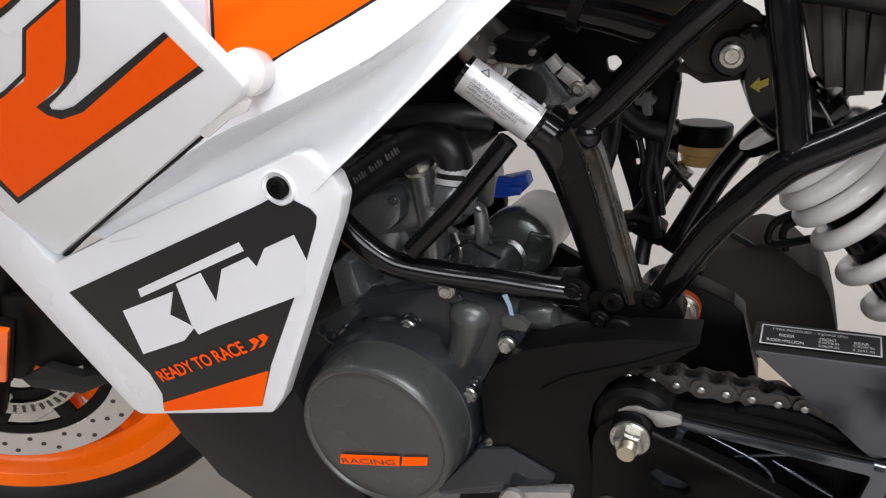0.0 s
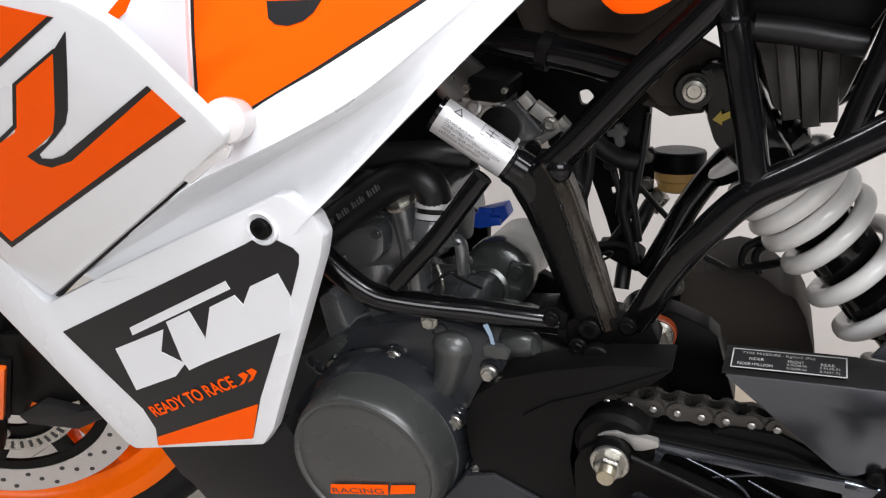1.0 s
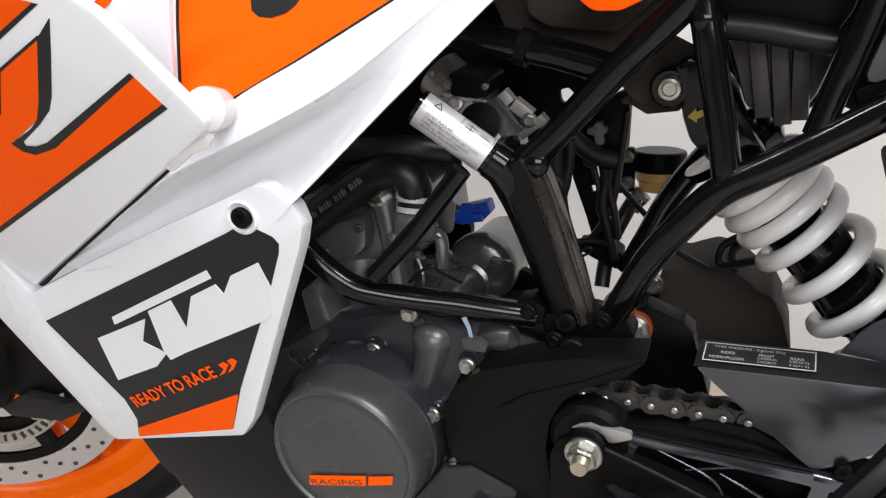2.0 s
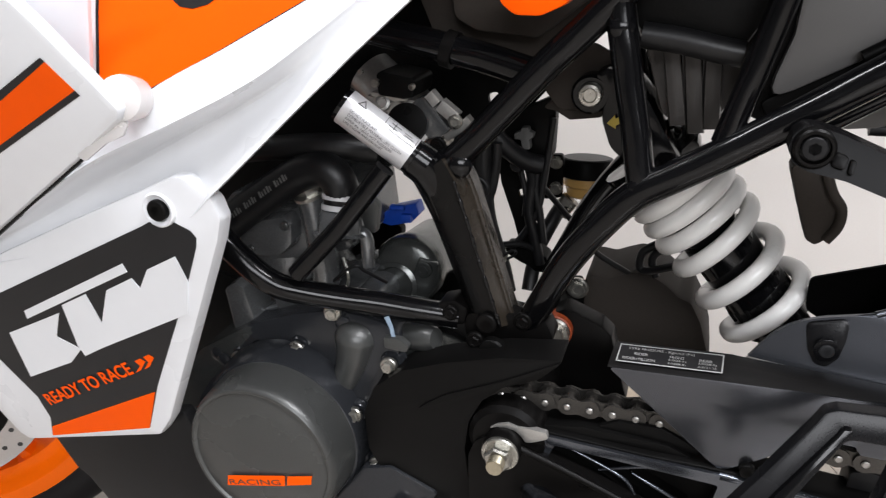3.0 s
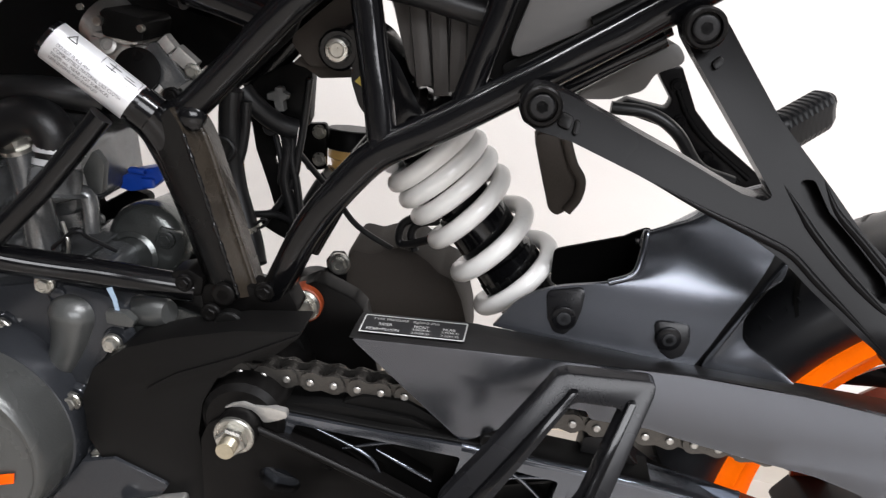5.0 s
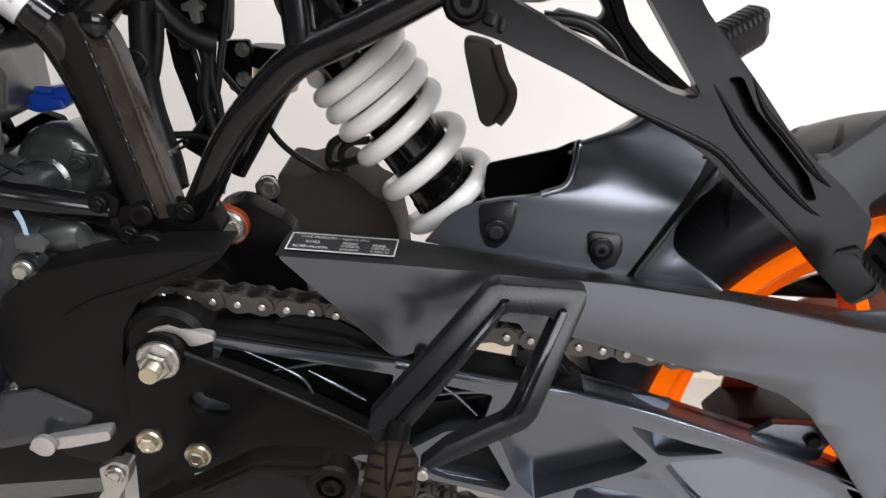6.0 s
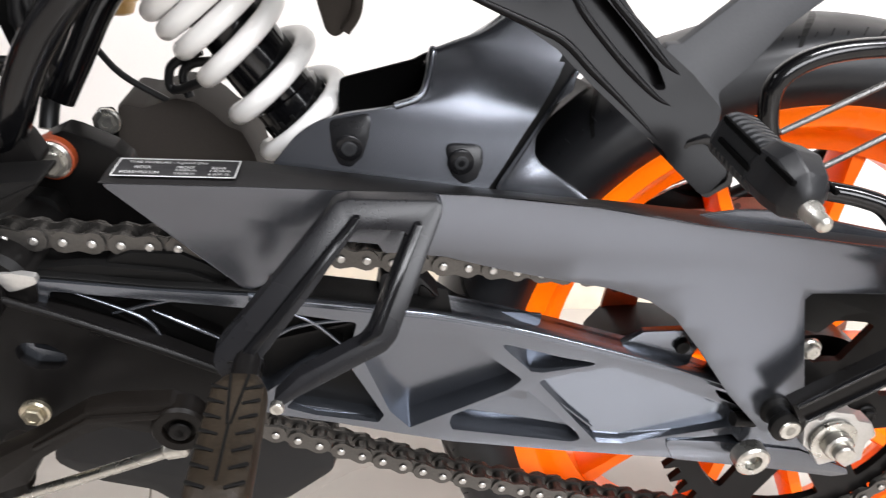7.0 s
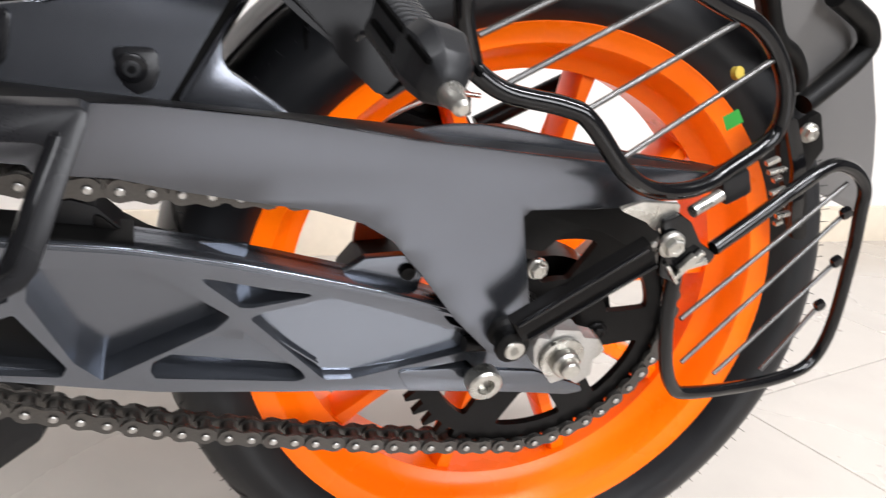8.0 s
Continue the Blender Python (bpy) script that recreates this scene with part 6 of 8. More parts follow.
# ---- rider footrest bracket, heel guard, gear lever ----
hanger = plate("footrest_hanger", [(-0.0267, 0.4054), (-0.0219, 0.4179), (-0.0106, 0.4258), (0.0026, 0.4221), (0.0446, 0.4076), (0.0952, 0.3862), (0.1309, 0.3687), (0.1435, 0.3785), (0.1534, 0.3678), (0.145, 0.3501), (0.126, 0.3499), (0.111, 0.3405), (0.0499, 0.3387), (0.0105, 0.3194), (-0.0074, 0.2872), (-0.0275, 0.285), (-0.0265, 0.3459), (-0.0267, 0.3832)], -0.118, 0.014, SATIN, bike, "black pressed footrest hanger plate", 0.004, 0.006, [[(0.0118, 0.3851), (0.0171, 0.39), (0.0305, 0.3892), (0.0394, 0.3827), (0.0407, 0.3758), (0.0347, 0.3703), (0.021, 0.3706), (0.0129, 0.3773)]])
# black sheet behind the hole, for the dark space there
plate("hole_back", [(0.004, 0.365), (0.004, 0.394), (0.048, 0.394), (0.048, 0.365)], -0.106, 0.003, INKDARK, hanger, "", 0, 0.002)
tube("flange", [(0.0072, -0.121, 0.4229), (0.0455, -0.121, 0.4089), (0.0958, -0.121, 0.3877), (0.1312, -0.122, 0.372)], 0.0025, SATIN, hanger)
bolt(hanger, (-0.015, -0.12, 0.3474), 0.0060, "hex", BRASSY, 0.8, "bolt", "yellow zinc flange bolt")
bolt(hanger, (0.0169, -0.12, 0.3388), 0.0060, "hex", BRASSY, 0.8, "bolt", "yellow zinc flange bolt")
turned("hanger_boss", (0.0, -0.112, 0.420), OUT, [(0, 0.0120), (0.005, 0.0118), (0.006, 0.0110), (0.006, 0.008)], SATIN, hanger, "", 40)
heel = plate("heel_guard", [(0.1899, 0.4894), (0.1939, 0.495), (0.2009, 0.4972), (0.2489, 0.498), (0.2518, 0.4959), (0.2512, 0.4903), (0.2293, 0.4313), (0.224, 0.4251), (0.1793, 0.4037), (0.1689, 0.3979), (0.1647, 0.4011), (0.1789, 0.4131), (0.2104, 0.4288), (0.2142, 0.4337), (0.2308, 0.4743), (0.2335, 0.4816), (0.2304, 0.4826), (0.2093, 0.4829), (0.2056, 0.4817), (0.1803, 0.4478), (0.163, 0.4259), (0.1491, 0.4107), (0.1394, 0.4104), (0.1339, 0.419), (0.1351, 0.4251), (0.1616, 0.4555)], HEEL, 0.010, HEELM, bike, "satin black plastic heel guard", 0.003, 0.008)
plate("inner_ridge", [(0.2005, 0.4856), (0.2034, 0.4899), (0.2089, 0.4901), (0.1626, 0.4336), (0.1511, 0.4195), (0.1464, 0.4221)], lambda x, z: HEEL(x, z) - 0.004, 0.006, GLOSS, heel, "", 0.002, 0.003)
plate("inner_ridge", [(0.2363, 0.4878), (0.2413, 0.488), (0.221, 0.4352), (0.212, 0.4294), (0.2088, 0.4307), (0.2154, 0.4351)], lambda x, z: HEEL(x, z) - 0.004, 0.006, GLOSS, heel, "", 0.002, 0.003)
bolt(heel, (0.1434, -0.172, 0.4171), 0.0030, "socket", SATIN, 0.7)
bolt(heel, (0.1673, -0.184, 0.3982), 0.0034, "socket", STEEL, 0.7)
peg = new("rider_footpeg")
peg.parent = bike
tagged(peg, "rider footpeg with worn brown grooved rubber")
PB, PE = Vector((0.1512, -0.192, 0.4190)), Vector((0.1495, -0.276, 0.4185))
PD = (PE - PB).normalized()
PW = Vector((1, 0, 0)) - PD * PD.x
PW.normalize()
PN = PW.cross(PD)


def peg_rubber(name, parent, a, d, w, n, long, half_w, half_h, mat, ribs=9, dip_to=0.90):
    """A rounded footpeg block with a V of grooves in its face."""
    bm = bmesh.new()
    rings = []
    steps = ribs * 4
    for i in range(steps + 1):
        t = i / steps
        end = min(1, 0.72 + 2.5 * t, 0.8 + 2.0 * (1 - t))
        ring = []
        for k in range(20):
            q = 2 * math.pi * k / 20
            cx, cy = math.cos(q), math.sin(q)
            dip = dip_to if (i % 4 == 2 and abs(cx) > 0.35) or k in (5, 15) else 1.0
            ring.append(bm.verts.new(a + d * (long * t) + end * dip * (w * half_w * math.copysign(abs(cx) ** 0.6, cx) + n * half_h * math.copysign(abs(cy) ** 0.6, cy))))
        rings.append(ring)
    for x, y in zip(rings, rings[1:]):
        for k in range(20):
            bm.faces.new((x[k], x[(k + 1) % 20], y[(k + 1) % 20], y[k]))
    bm.faces.new(rings[0][::-1])
    bm.faces.new(rings[-1])
    return part(name, bm, mat, parent, "", 25)


peg_rubber("rubber", peg, PB, PD, PW, PN, (PE - PB).length, 0.0138, 0.011, PEGRUBBER, 9, 1.0)
PUP = PN if PN.dot(Vector((0, -1, 0.6))) > 0 else -PN
PAXES = Matrix((PW, PD, PUP)).transposed().to_4x4()
PLEN = (PE - PB).length
for i in range(8):
    for side in (-1, 1):
        slit = block("tread_groove", (0, 0, 0), (0.0088, 0.0016, 0.0014), PLASTIC, peg, "", 0.0003)
        slit.matrix_basis = Matrix.Translation(PB + PD * (0.014 + 0.0102 * i) + PUP * 0.0107 + PW * (0.0080 * side)) @ PAXES @ Matrix.Rotation(radians(-22 * side), 4, "Z")
for side in (-1, 1):
    slit = block("tread_groove", (0, 0, 0), (0.0014, PLEN * 0.42, 0.0014), PLASTIC, peg, "", 0.0003)
    slit.matrix_basis = Matrix.Translation(PB + PD * (PLEN * 0.26) + PUP * 0.0107 + PW * (0.0026 * side)) @ PAXES @ Matrix.Rotation(radians(6 * side), 4, "Z")
slit = block("tread_groove", (0, 0, 0), (0.0014, PLEN * 0.40, 0.0014), PLASTIC, peg, "", 0.0003)
slit.matrix_basis = Matrix.Translation(PB + PD * (PLEN * 0.67) + PUP * 0.0107) @ PAXES
turned("peg_core", PB - PD * 0.05, PD, [(0, 0.007), (0.06, 0.007)], SATIN, peg, "", 16)
lever = new("gear_lever")
lever.parent = bike
tagged(lever, "dark gear lever with silver shift rod")
plate("lever_arm", [(0.0003, 0.345), (0.0383, 0.3674), (0.0667, 0.3876), (0.0814, 0.3915), (0.1101, 0.393), (0.1243, 0.3875), (0.1272, 0.3764), (0.1227, 0.3625), (0.1124, 0.3609), (0.1059, 0.37), (0.0797, 0.3766), (0.0646, 0.3711), (0.0421, 0.3543), (0.0322, 0.3359), (-0.0048, 0.3193)], -0.176, 0.013, LEVERM, lever, "", 0.004, 0.006)
plate("lever_rib", [(0.0693, 0.3853), (0.1069, 0.3883), (0.1066, 0.3852), (0.0688, 0.3814), (0.0406, 0.3633), (0.0385, 0.3649)], -0.1785, 0.004, LEVERM, lever, "", 0.001, 0.002)
LB = (0.1153, -0.178, 0.3771)
turned("lever_hub", LB, OUT, [(-0.012, 0.0150), (-0.001, 0.0150), (0.001, 0.0135), (0.001, 0.009), (-0.002, 0.0085)], LEVERM, lever, "", 30)
bolt(lever, (LB[0], LB[1] + 0.0015, LB[2] - 0.001), 0.0054, "socket", SATIN, 0.5)
tube("shift_rod", [(0.1104, -0.17, 0.3561), (0.0552, -0.16, 0.3253), (0.0005, -0.15, 0.2962), (-0.0575, -0.14, 0.2662)], 0.0034, STEEL, lever, "silver shift rod", 12)
turned("rod_joint", (0.1122, -0.172, 0.3588), (-1, 0.1, -0.3), [(-0.006, 0.0035), (-0.004, 0.0055), (0.006, 0.0055), (0.008, 0.004)], STEEL, lever, "", 14)
turned("shift_boot", (0.0090, -0.1500, 0.3130), (0.35, -0.2, 1), [(0.0, 0.0120), (0.004, 0.0135), (0.008, 0.0105), (0.012, 0.0130), (0.016, 0.0100), (0.020, 0.0122), (0.024, 0.0092), (0.028, 0.0112), (0.033, 0.0080), (0.042, 0.0070)], LEVERM, lever, "dark ribbed rubber boot", 28)
# side stand lugs and switch under the engine
stand = new("side_stand")
stand.parent = bike
tagged(stand, "side stand with bright alloy bracket and black leg")
plate("bracket", [(-0.1, 0.3307), (-0.0853, 0.3396), (-0.0715, 0.3435), (-0.0422, 0.3514), (-0.042, 0.3433), (-0.0689, 0.334), (-0.0967, 0.3271)], -0.118, 0.012, ALLOY, stand, "bright alloy bracket", 0.002, 0.004)
turned("bracket_eye", (-0.0859, -0.119, 0.3374), OUT, [(0, 0.008), (0.004, 0.008), (0.005, 0.005)], ALLOY, stand, "", 20)
plate("switch_body", [(-0.0611, 0.3039), (-0.0501, 0.3118), (-0.0383, 0.309), (-0.0411, 0.2928), (-0.0498, 0.2756), (-0.0544, 0.2296), (-0.0631, 0.2286), (-0.0596, 0.28)], -0.104, 0.012, ALLOY, stand, "bright alloy switch body", 0.002, 0.004)
bolt(stand, (-0.0487, -0.106, 0.3018), 0.0048, "hex", STEEL, 0.6)
tube("leg", [(-0.03, -0.10, 0.27), (-0.02, -0.17, 0.16), (0.0, -0.235, 0.062)], 0.0105, SATIN, stand, "", 14)
plate("foot", [(-0.03, 0.050), (0.035, 0.050), (0.04, 0.062), (-0.03, 0.062)], -0.262, 0.05, SATIN, stand, "", 0.003, 0.004)
plate("sump_guard", [(-0.3051, 0.2263), (-0.2134, 0.2317), (-0.1591, 0.2318), (-0.0964, 0.2256), (-0.1041, 0.1999), (-0.3188, 0.1754)], -0.07, 0.10, BROWNISH, bike, "brown grey sump edge", 0.004, 0.006)
plate("centre_muffler", [(0.0178, 0.2706), (0.1346, 0.2717), (0.2008, 0.2356), (0.2021, 0.1834), (0.1619, 0.1494), (0.121, 0.1331), (0.0713, 0.1398), (0.0461, 0.1616), (0.0067, 0.1721), (-0.036, 0.1984)], -0.02, 0.10, GREYPLASTIC, bike, "dark grey underslung muffler", 0.02, 0.02)
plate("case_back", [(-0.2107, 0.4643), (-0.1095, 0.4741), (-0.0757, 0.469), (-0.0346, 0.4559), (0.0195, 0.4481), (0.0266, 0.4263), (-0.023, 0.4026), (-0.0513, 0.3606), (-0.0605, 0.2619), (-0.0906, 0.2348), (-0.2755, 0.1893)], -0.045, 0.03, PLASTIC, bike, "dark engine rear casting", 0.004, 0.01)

# ---- chain guard ----
GUARDY = -0.106
guard_top = [(0.0673, 0.4876), (0.1399, 0.4886), (0.2085, 0.4889), (0.2775, 0.4887), (0.3478, 0.4839), (0.4213, 0.4737), (0.5204, 0.4643), (0.624, 0.4566), (0.6461, 0.4556)]
guard_low = [(0.6488, 0.4495), (0.5915, 0.4318), (0.5517, 0.4302), (0.5033, 0.4296), (0.4991, 0.4255), (0.5183, 0.3421), (0.4991, 0.3276), (0.4887, 0.3295), (0.4605, 0.3556), (0.4332, 0.3883), (0.4133, 0.4097), (0.3941, 0.4211), (0.3663, 0.429), (0.3279, 0.4346), (0.2952, 0.4399), (0.2594, 0.4476), (0.2235, 0.4492), (0.2198, 0.4547), (0.2019, 0.4558), (0.1509, 0.4234), (0.1438, 0.4201)]
shell = plate_mesh(guard_top + guard_low, GUARDY, 0.003, 0.001, 0.002)
for k in range(16):
    bmesh.ops.bisect_plane(shell, geom=shell.verts[:] + shell.edges[:] + shell.faces[:], plane_co=(0.22 + 0.025 * k, 0, 0), plane_no=(1, 0, 0))
for k in range(8):
    bmesh.ops.bisect_plane(shell, geom=shell.verts[:] + shell.edges[:] + shell.faces[:], plane_co=(0, 0, 0.34 + 0.016 * k), plane_no=(0, 0, 1))
for v in shell.verts:
    # towards the axle the panel flares out
    drop = max(0.0, 0.466 - v.co.z)
    v.co.y -= 0.20 * max(0.0, min(1.0, (v.co.x - 0.24) / 0.24)) * drop * drop / (drop + 0.02)
guard = part("chain_guard", shell, GUARD, bike, "graphite grey plastic chain guard", 45)
# its top face falls back to the chain
GT = [Vector((x, GUARDY, z)) for x, z in guard_top]
GB = [Vector(p) for p in [(0.0695, -0.075, 0.4890), (0.1402, -0.075, 0.4900), (0.1592, -0.075, 0.4886), (0.2833, -0.075, 0.4787), (0.3604, -0.075, 0.4738), (0.4317, -0.075, 0.4685), (0.5375, -0.075, 0.4599), (0.6496, -0.075, 0.4485), (0.6747, -0.075, 0.4443)]]
loft("guard_ledge", [[tuple(p) for p in GT], [tuple((a + b) / 2 + Vector((0, -0.001, 0.001))) for a, b in zip(GT, GB)], [tuple(p) for p in GB]], LEDGE, guard, 0.003)
plate("guard_fin", [(0.399, 0.4662), (0.4279, 0.4726), (0.4491, 0.4767), (0.4677, 0.4774), (0.5039, 0.4734), (0.5386, 0.4677), (0.6624, 0.449), (0.6293, 0.4441), (0.4915, 0.4585)], -0.088, 0.003, GUARD, guard, "", 0.001, 0.004)
plate("guard_inner", [(0.2232, 0.464), (0.4132, 0.4664), (0.6592, 0.4478), (0.602, 0.4307), (0.4964, 0.4285), (0.3835, 0.4239), (0.2959, 0.4357), (0.2215, 0.4451)], -0.074, 0.003, PLASTIC, guard, "", 0.0005, 0.002)
plate("guard_back", [(0.5007, 0.4297), (0.5589, 0.4317), (0.5993, 0.4338), (0.6199, 0.4015), (0.5998, 0.3924), (0.5716, 0.4062), (0.5567, 0.4101), (0.5399, 0.4068), (0.5264, 0.3923), (0.5106, 0.395)], -0.101, 0.003, PLASTIC, guard, "", 0.0005, 0.004)
bolt(guard, (0.1607, -0.108, 0.4258), 0.0045, "socket", PLASTIC, 0.6)
bolt(guard, (0.5278, -0.097, 0.3755), 0.0056, "hex", STEEL, 0.8, "bolt", "zinc bolt with a yellow paint dot")
# tyre pressure label on the ledge
LQ = [Vector(p) for p in [(0.0720, -0.1010, 0.4884), (0.0732, -0.0800, 0.4902), (0.1403, -0.0800, 0.4910), (0.1390, -0.1010, 0.4896)]]
lab_r, lab_u = (LQ[3] - LQ[0]), (LQ[1] - LQ[0])
lab_n = lab_r.cross(lab_u).normalized()
if lab_n.y > 0:
    lab_n = -lab_n


def label_quad(name, u0, v0, u1, v1, lift, mat, parent, label=""):
    bm = bmesh.new()
    bm.faces.new([bm.verts.new(LQ[0] + lab_r * u + lab_u * v + lab_n * lift) for u, v in ((u0, v0), (u1, v0), (u1, v1), (u0, v1))])
    return part(name, bm, mat, parent, label)


tp = label_quad("pressure_label", 0, 0, 1, 1, 0.0016, VINYL, guard, "black tyre pressure label with white print")
for q in ((0.0, 0.0, 1, 0.05), (0.0, 0.95, 1, 1.0), (0, 0, 0.012, 1), (0.988, 0, 1, 1)):
    label_quad("border", *q, 0.0018, INKW, tp)
for words, u, v, w, h in (("TYRE PRESSURE - Kg/cm2 (Psi)", 0.09, 0.70, 0.64, 0.15), ("RIDER", 0.16, 0.44, 0.13, 0.14), ("FRONT", 0.50, 0.46, 0.14, 0.14), ("REAR", 0.78, 0.46, 0.12, 0.14),
                          ("RIDER+PILLION", 0.06, 0.16, 0.31, 0.14), ("2.0(28.5)", 0.49, 0.30, 0.17, 0.12), ("2.0(28.5)", 0.49, 0.12, 0.17, 0.12), ("2.0(28.5)", 0.77, 0.30, 0.17, 0.12), ("2.2(31.5)", 0.77, 0.12, 0.17, 0.12)):
    lettering("label_word", words, LQ[0] + lab_r * u + lab_u * v + lab_n * 0.0019, lab_r, lab_u, lab_r.length * w, lab_u.length * h, INKW, tp, "", 0.0)

# ---- inner mudguard ----
hugger = new("inner_mudguard")
hugger.parent = bike
tagged(hugger, "satin graphite inner rear mudguard")
HUGY = flat(-0.064, 0.33, 0.50, -0.10, 0.24)
HL = [(0.1562, 0.4841), (0.1721, 0.503), (0.1936, 0.5145), (0.2285, 0.5226), (0.2438, 0.5291), (0.2486, 0.5418), (0.2505, 0.554), (0.2495, 0.5443)]
HM = [(0.2004, 0.4809), (0.2155, 0.494), (0.2323, 0.5077), (0.2557, 0.5243), (0.2695, 0.5379), (0.2736, 0.5511), (0.2744, 0.5624), (0.2775, 0.563)]
HN = [(0.2436, 0.4772), (0.2557, 0.4897), (0.2692, 0.5065), (0.2839, 0.524), (0.2948, 0.5386), (0.2999, 0.5513), (0.3027, 0.5649), (0.3052, 0.5811)]
HR = [(0.2854, 0.4757), (0.2955, 0.4918), (0.3056, 0.5098), (0.3157, 0.5268), (0.3241, 0.5413), (0.3295, 0.5518), (0.3339, 0.5634), (0.3267, 0.5893)]
ROLL = (0, 0, 0, 0, 0.002, 0.005, 0.010, 0.018)


def rolled(line):
    """The panel's rise, which rolls inwards over the tyre towards its top."""
    rise = [(x, HUGY(x, z) + d, z) for (x, z), d in zip(line, ROLL)]
    x, y, z = rise[-1]
    return rise + [(x, y + 0.016, z - 0.005), (x - 0.002, y + 0.050, z - 0.030), (x - 0.004, y + 0.075, z - 0.060)]


loft("side_panel", [rolled(line) for line in (HL, HM, HN, HR)], GUARD, hugger, 0.003, "", 70)
plate("side_groove", [(0.3301, 0.5588), (0.3457, 0.5568), (0.2944, 0.4742), (0.2805, 0.477)], lambda x, z: HUGY(x, z) + 0.006, 0.004, PLASTIC, hugger, "", 0.0005, 0.001)
plate("rear_panel", [(0.339, 0.5547), (0.3361, 0.5395), (0.3227, 0.5281), (0.3153, 0.5113), (0.3156, 0.501), (0.3209, 0.4955), (0.3616, 0.4726), (0.2879, 0.4736)], lambda x, z: HUGY(x, z) + 0.001, 0.004, GUARD, hugger, "", 0.0015, 0.008)
for a in ([(0.1888, 0.5121), (0.215, 0.5185), (0.2133, 0.5033), (0.2102, 0.4928), (0.2035, 0.486), (0.196, 0.4869), (0.1914, 0.4951)], [(0.2587, 0.5045), (0.2829, 0.5052), (0.2835, 0.4939), (0.2803, 0.4852), (0.2724, 0.4811), (0.2648, 0.4858)]):
    pk = plate("bolt_pocket", a, lambda x, z: HUGY(x, z) - 0.002, 0.006, HEELM, hugger, "", 0.0016, 0.005)
for px in [(0.2016, -0.064, 0.4993), (0.2695, -0.069, 0.4953)]:
    turned("bush", (px[0], px[1] - 0.004, px[2]), OUT, [(-0.002, 0.0080), (0.0004, 0.0080), (0.0010, 0.0068), (0.0010, 0.004)], HEELM, hugger, "", 24)
    bolt(hugger, (px[0], px[1] - 0.0045, px[2]), 0.0042, "socket", STRIPM, 0.4)
# the arched top over the tyre
# black sheet stands in for the shaded hollow at the front
plate("front_hollow", [(0.1942, 0.5241), (0.2416, 0.5395), (0.2478, 0.5434), (0.2581, 0.5484), (0.2635, 0.5399), (0.2638, 0.5238), (0.2579, 0.5051), (0.214, 0.4875), (0.1944, 0.4999)], -0.010, 0.003, INKDARK, hugger, "", 0, 0.006)
tube("hollow_lip", [(x, y, z) for x, y, z in rolled(HL)[3:9]], 0.0024, GUARD, hugger, "", 10)

# ---- rear wheel ----
rear = new("rear_wheel")
rear.parent = bike
HUB = Matrix.Translation((0.5663, 0.0118, 0.2921)) @ pose(0, 0, 0, -9.4, 0, -4.75)
rear.matrix_basis = HUB
tagged(rear, "wide black rear tyre on an orange cast wheel")
tyre = part("tyre", tyre_mesh(0.2245, 0.290, 0.072, 128), RUBBER, rear)
part("rim", rim_mesh(0.2305, 0.058, 128), ORANGE_RIM, rear)
for k in range(10):
    s = part("spoke", spoke_mesh(0.035, 0.192, 0.010, 0.0068, 0.026, 0.018, 0.0), ORANGE_RIM, rear)
    s.matrix_basis = Matrix.Rotation(radians(36 * k + 11), 4, "Y")
turned("hub", (0, -0.075, 0), (0, 1, 0), [(0, 0.03), (0.012, 0.046), (0.12, 0.046), (0.13, 0.03)], ORANGE_RIM, rear)
turned("cush_carrier", (0, -0.088, 0), (0, 1, 0), [(0, 0.028), (0, 0.060), (0.03, 0.062), (0.03, 0.028)], SATIN, rear, "", 48, True)
turned("brake_disc", (0, 0.070, 0), (0, 1, 0), [(0, 0.090), (0, 0.1235), (0.004, 0.1235), (0.004, 0.090)], DISCRUST, rear, "brown tinted rear brake disc", 72, True)
for k in range(30):
    h = new("drilled_hole", hole_mesh)
    h.parent = rear
    w, r = 2 * math.pi * k / 30, (0.099, 0.107, 0.115)[k % 3]
    h.location = (r * math.cos(w), 0.0698, r * math.sin(w))


def groove_mesh():
    """One slanted tread groove, laid on the crown of the tyre."""
    bm = bmesh.new()
    rows = []
    for i in range(9):
        t = i / 8
        side = -0.067 + 0.056 * t
        q = math.asin(max(-1, min(1, side / 0.072)))
        r = 0.2245 + 0.0655 * (0.40 + 0.60 * math.cos(q) ** 0.72) + 0.0006
        turn = 0.17 * t - 0.05 * t * t
        wid = 0.010 * (0.35 + 0.65 * math.sin(math.pi * (0.1 + 0.85 * t)))
        rows.append([bm.verts.new((r * math.sin(turn + e * wid), side, r * math.cos(turn + e * wid))) for e in (-1, 1)])
    for a, b in zip(rows, rows[1:]):
        bm.faces.new((a[0], a[1], b[1], b[0]))
    me = bpy.data.meshes.new("tread_groove")
    bm.to_mesh(me)
    bm.free()
    me.materials.append(PLASTIC)
    return me


arch = bmesh.new()
sheet = [[arch.verts.new(HUB @ Vector((r * math.sin(w), y, r * math.cos(w)))) for y in (-0.058, -0.03, 0.0, 0.03, 0.06)] for r in (0.297, 0.300) for w in [radians(-68 + 3 * k) for k in range(10)]]
for k in (*range(9), *range(10, 19)):
    for n in range(4):
        arch.faces.new((sheet[k][n], sheet[k][n + 1], sheet[k + 1][n + 1], sheet[k + 1][n]))
part("inner_arch", arch, PLASTIC, hugger, "black arch close over the tyre")
groove = groove_mesh()
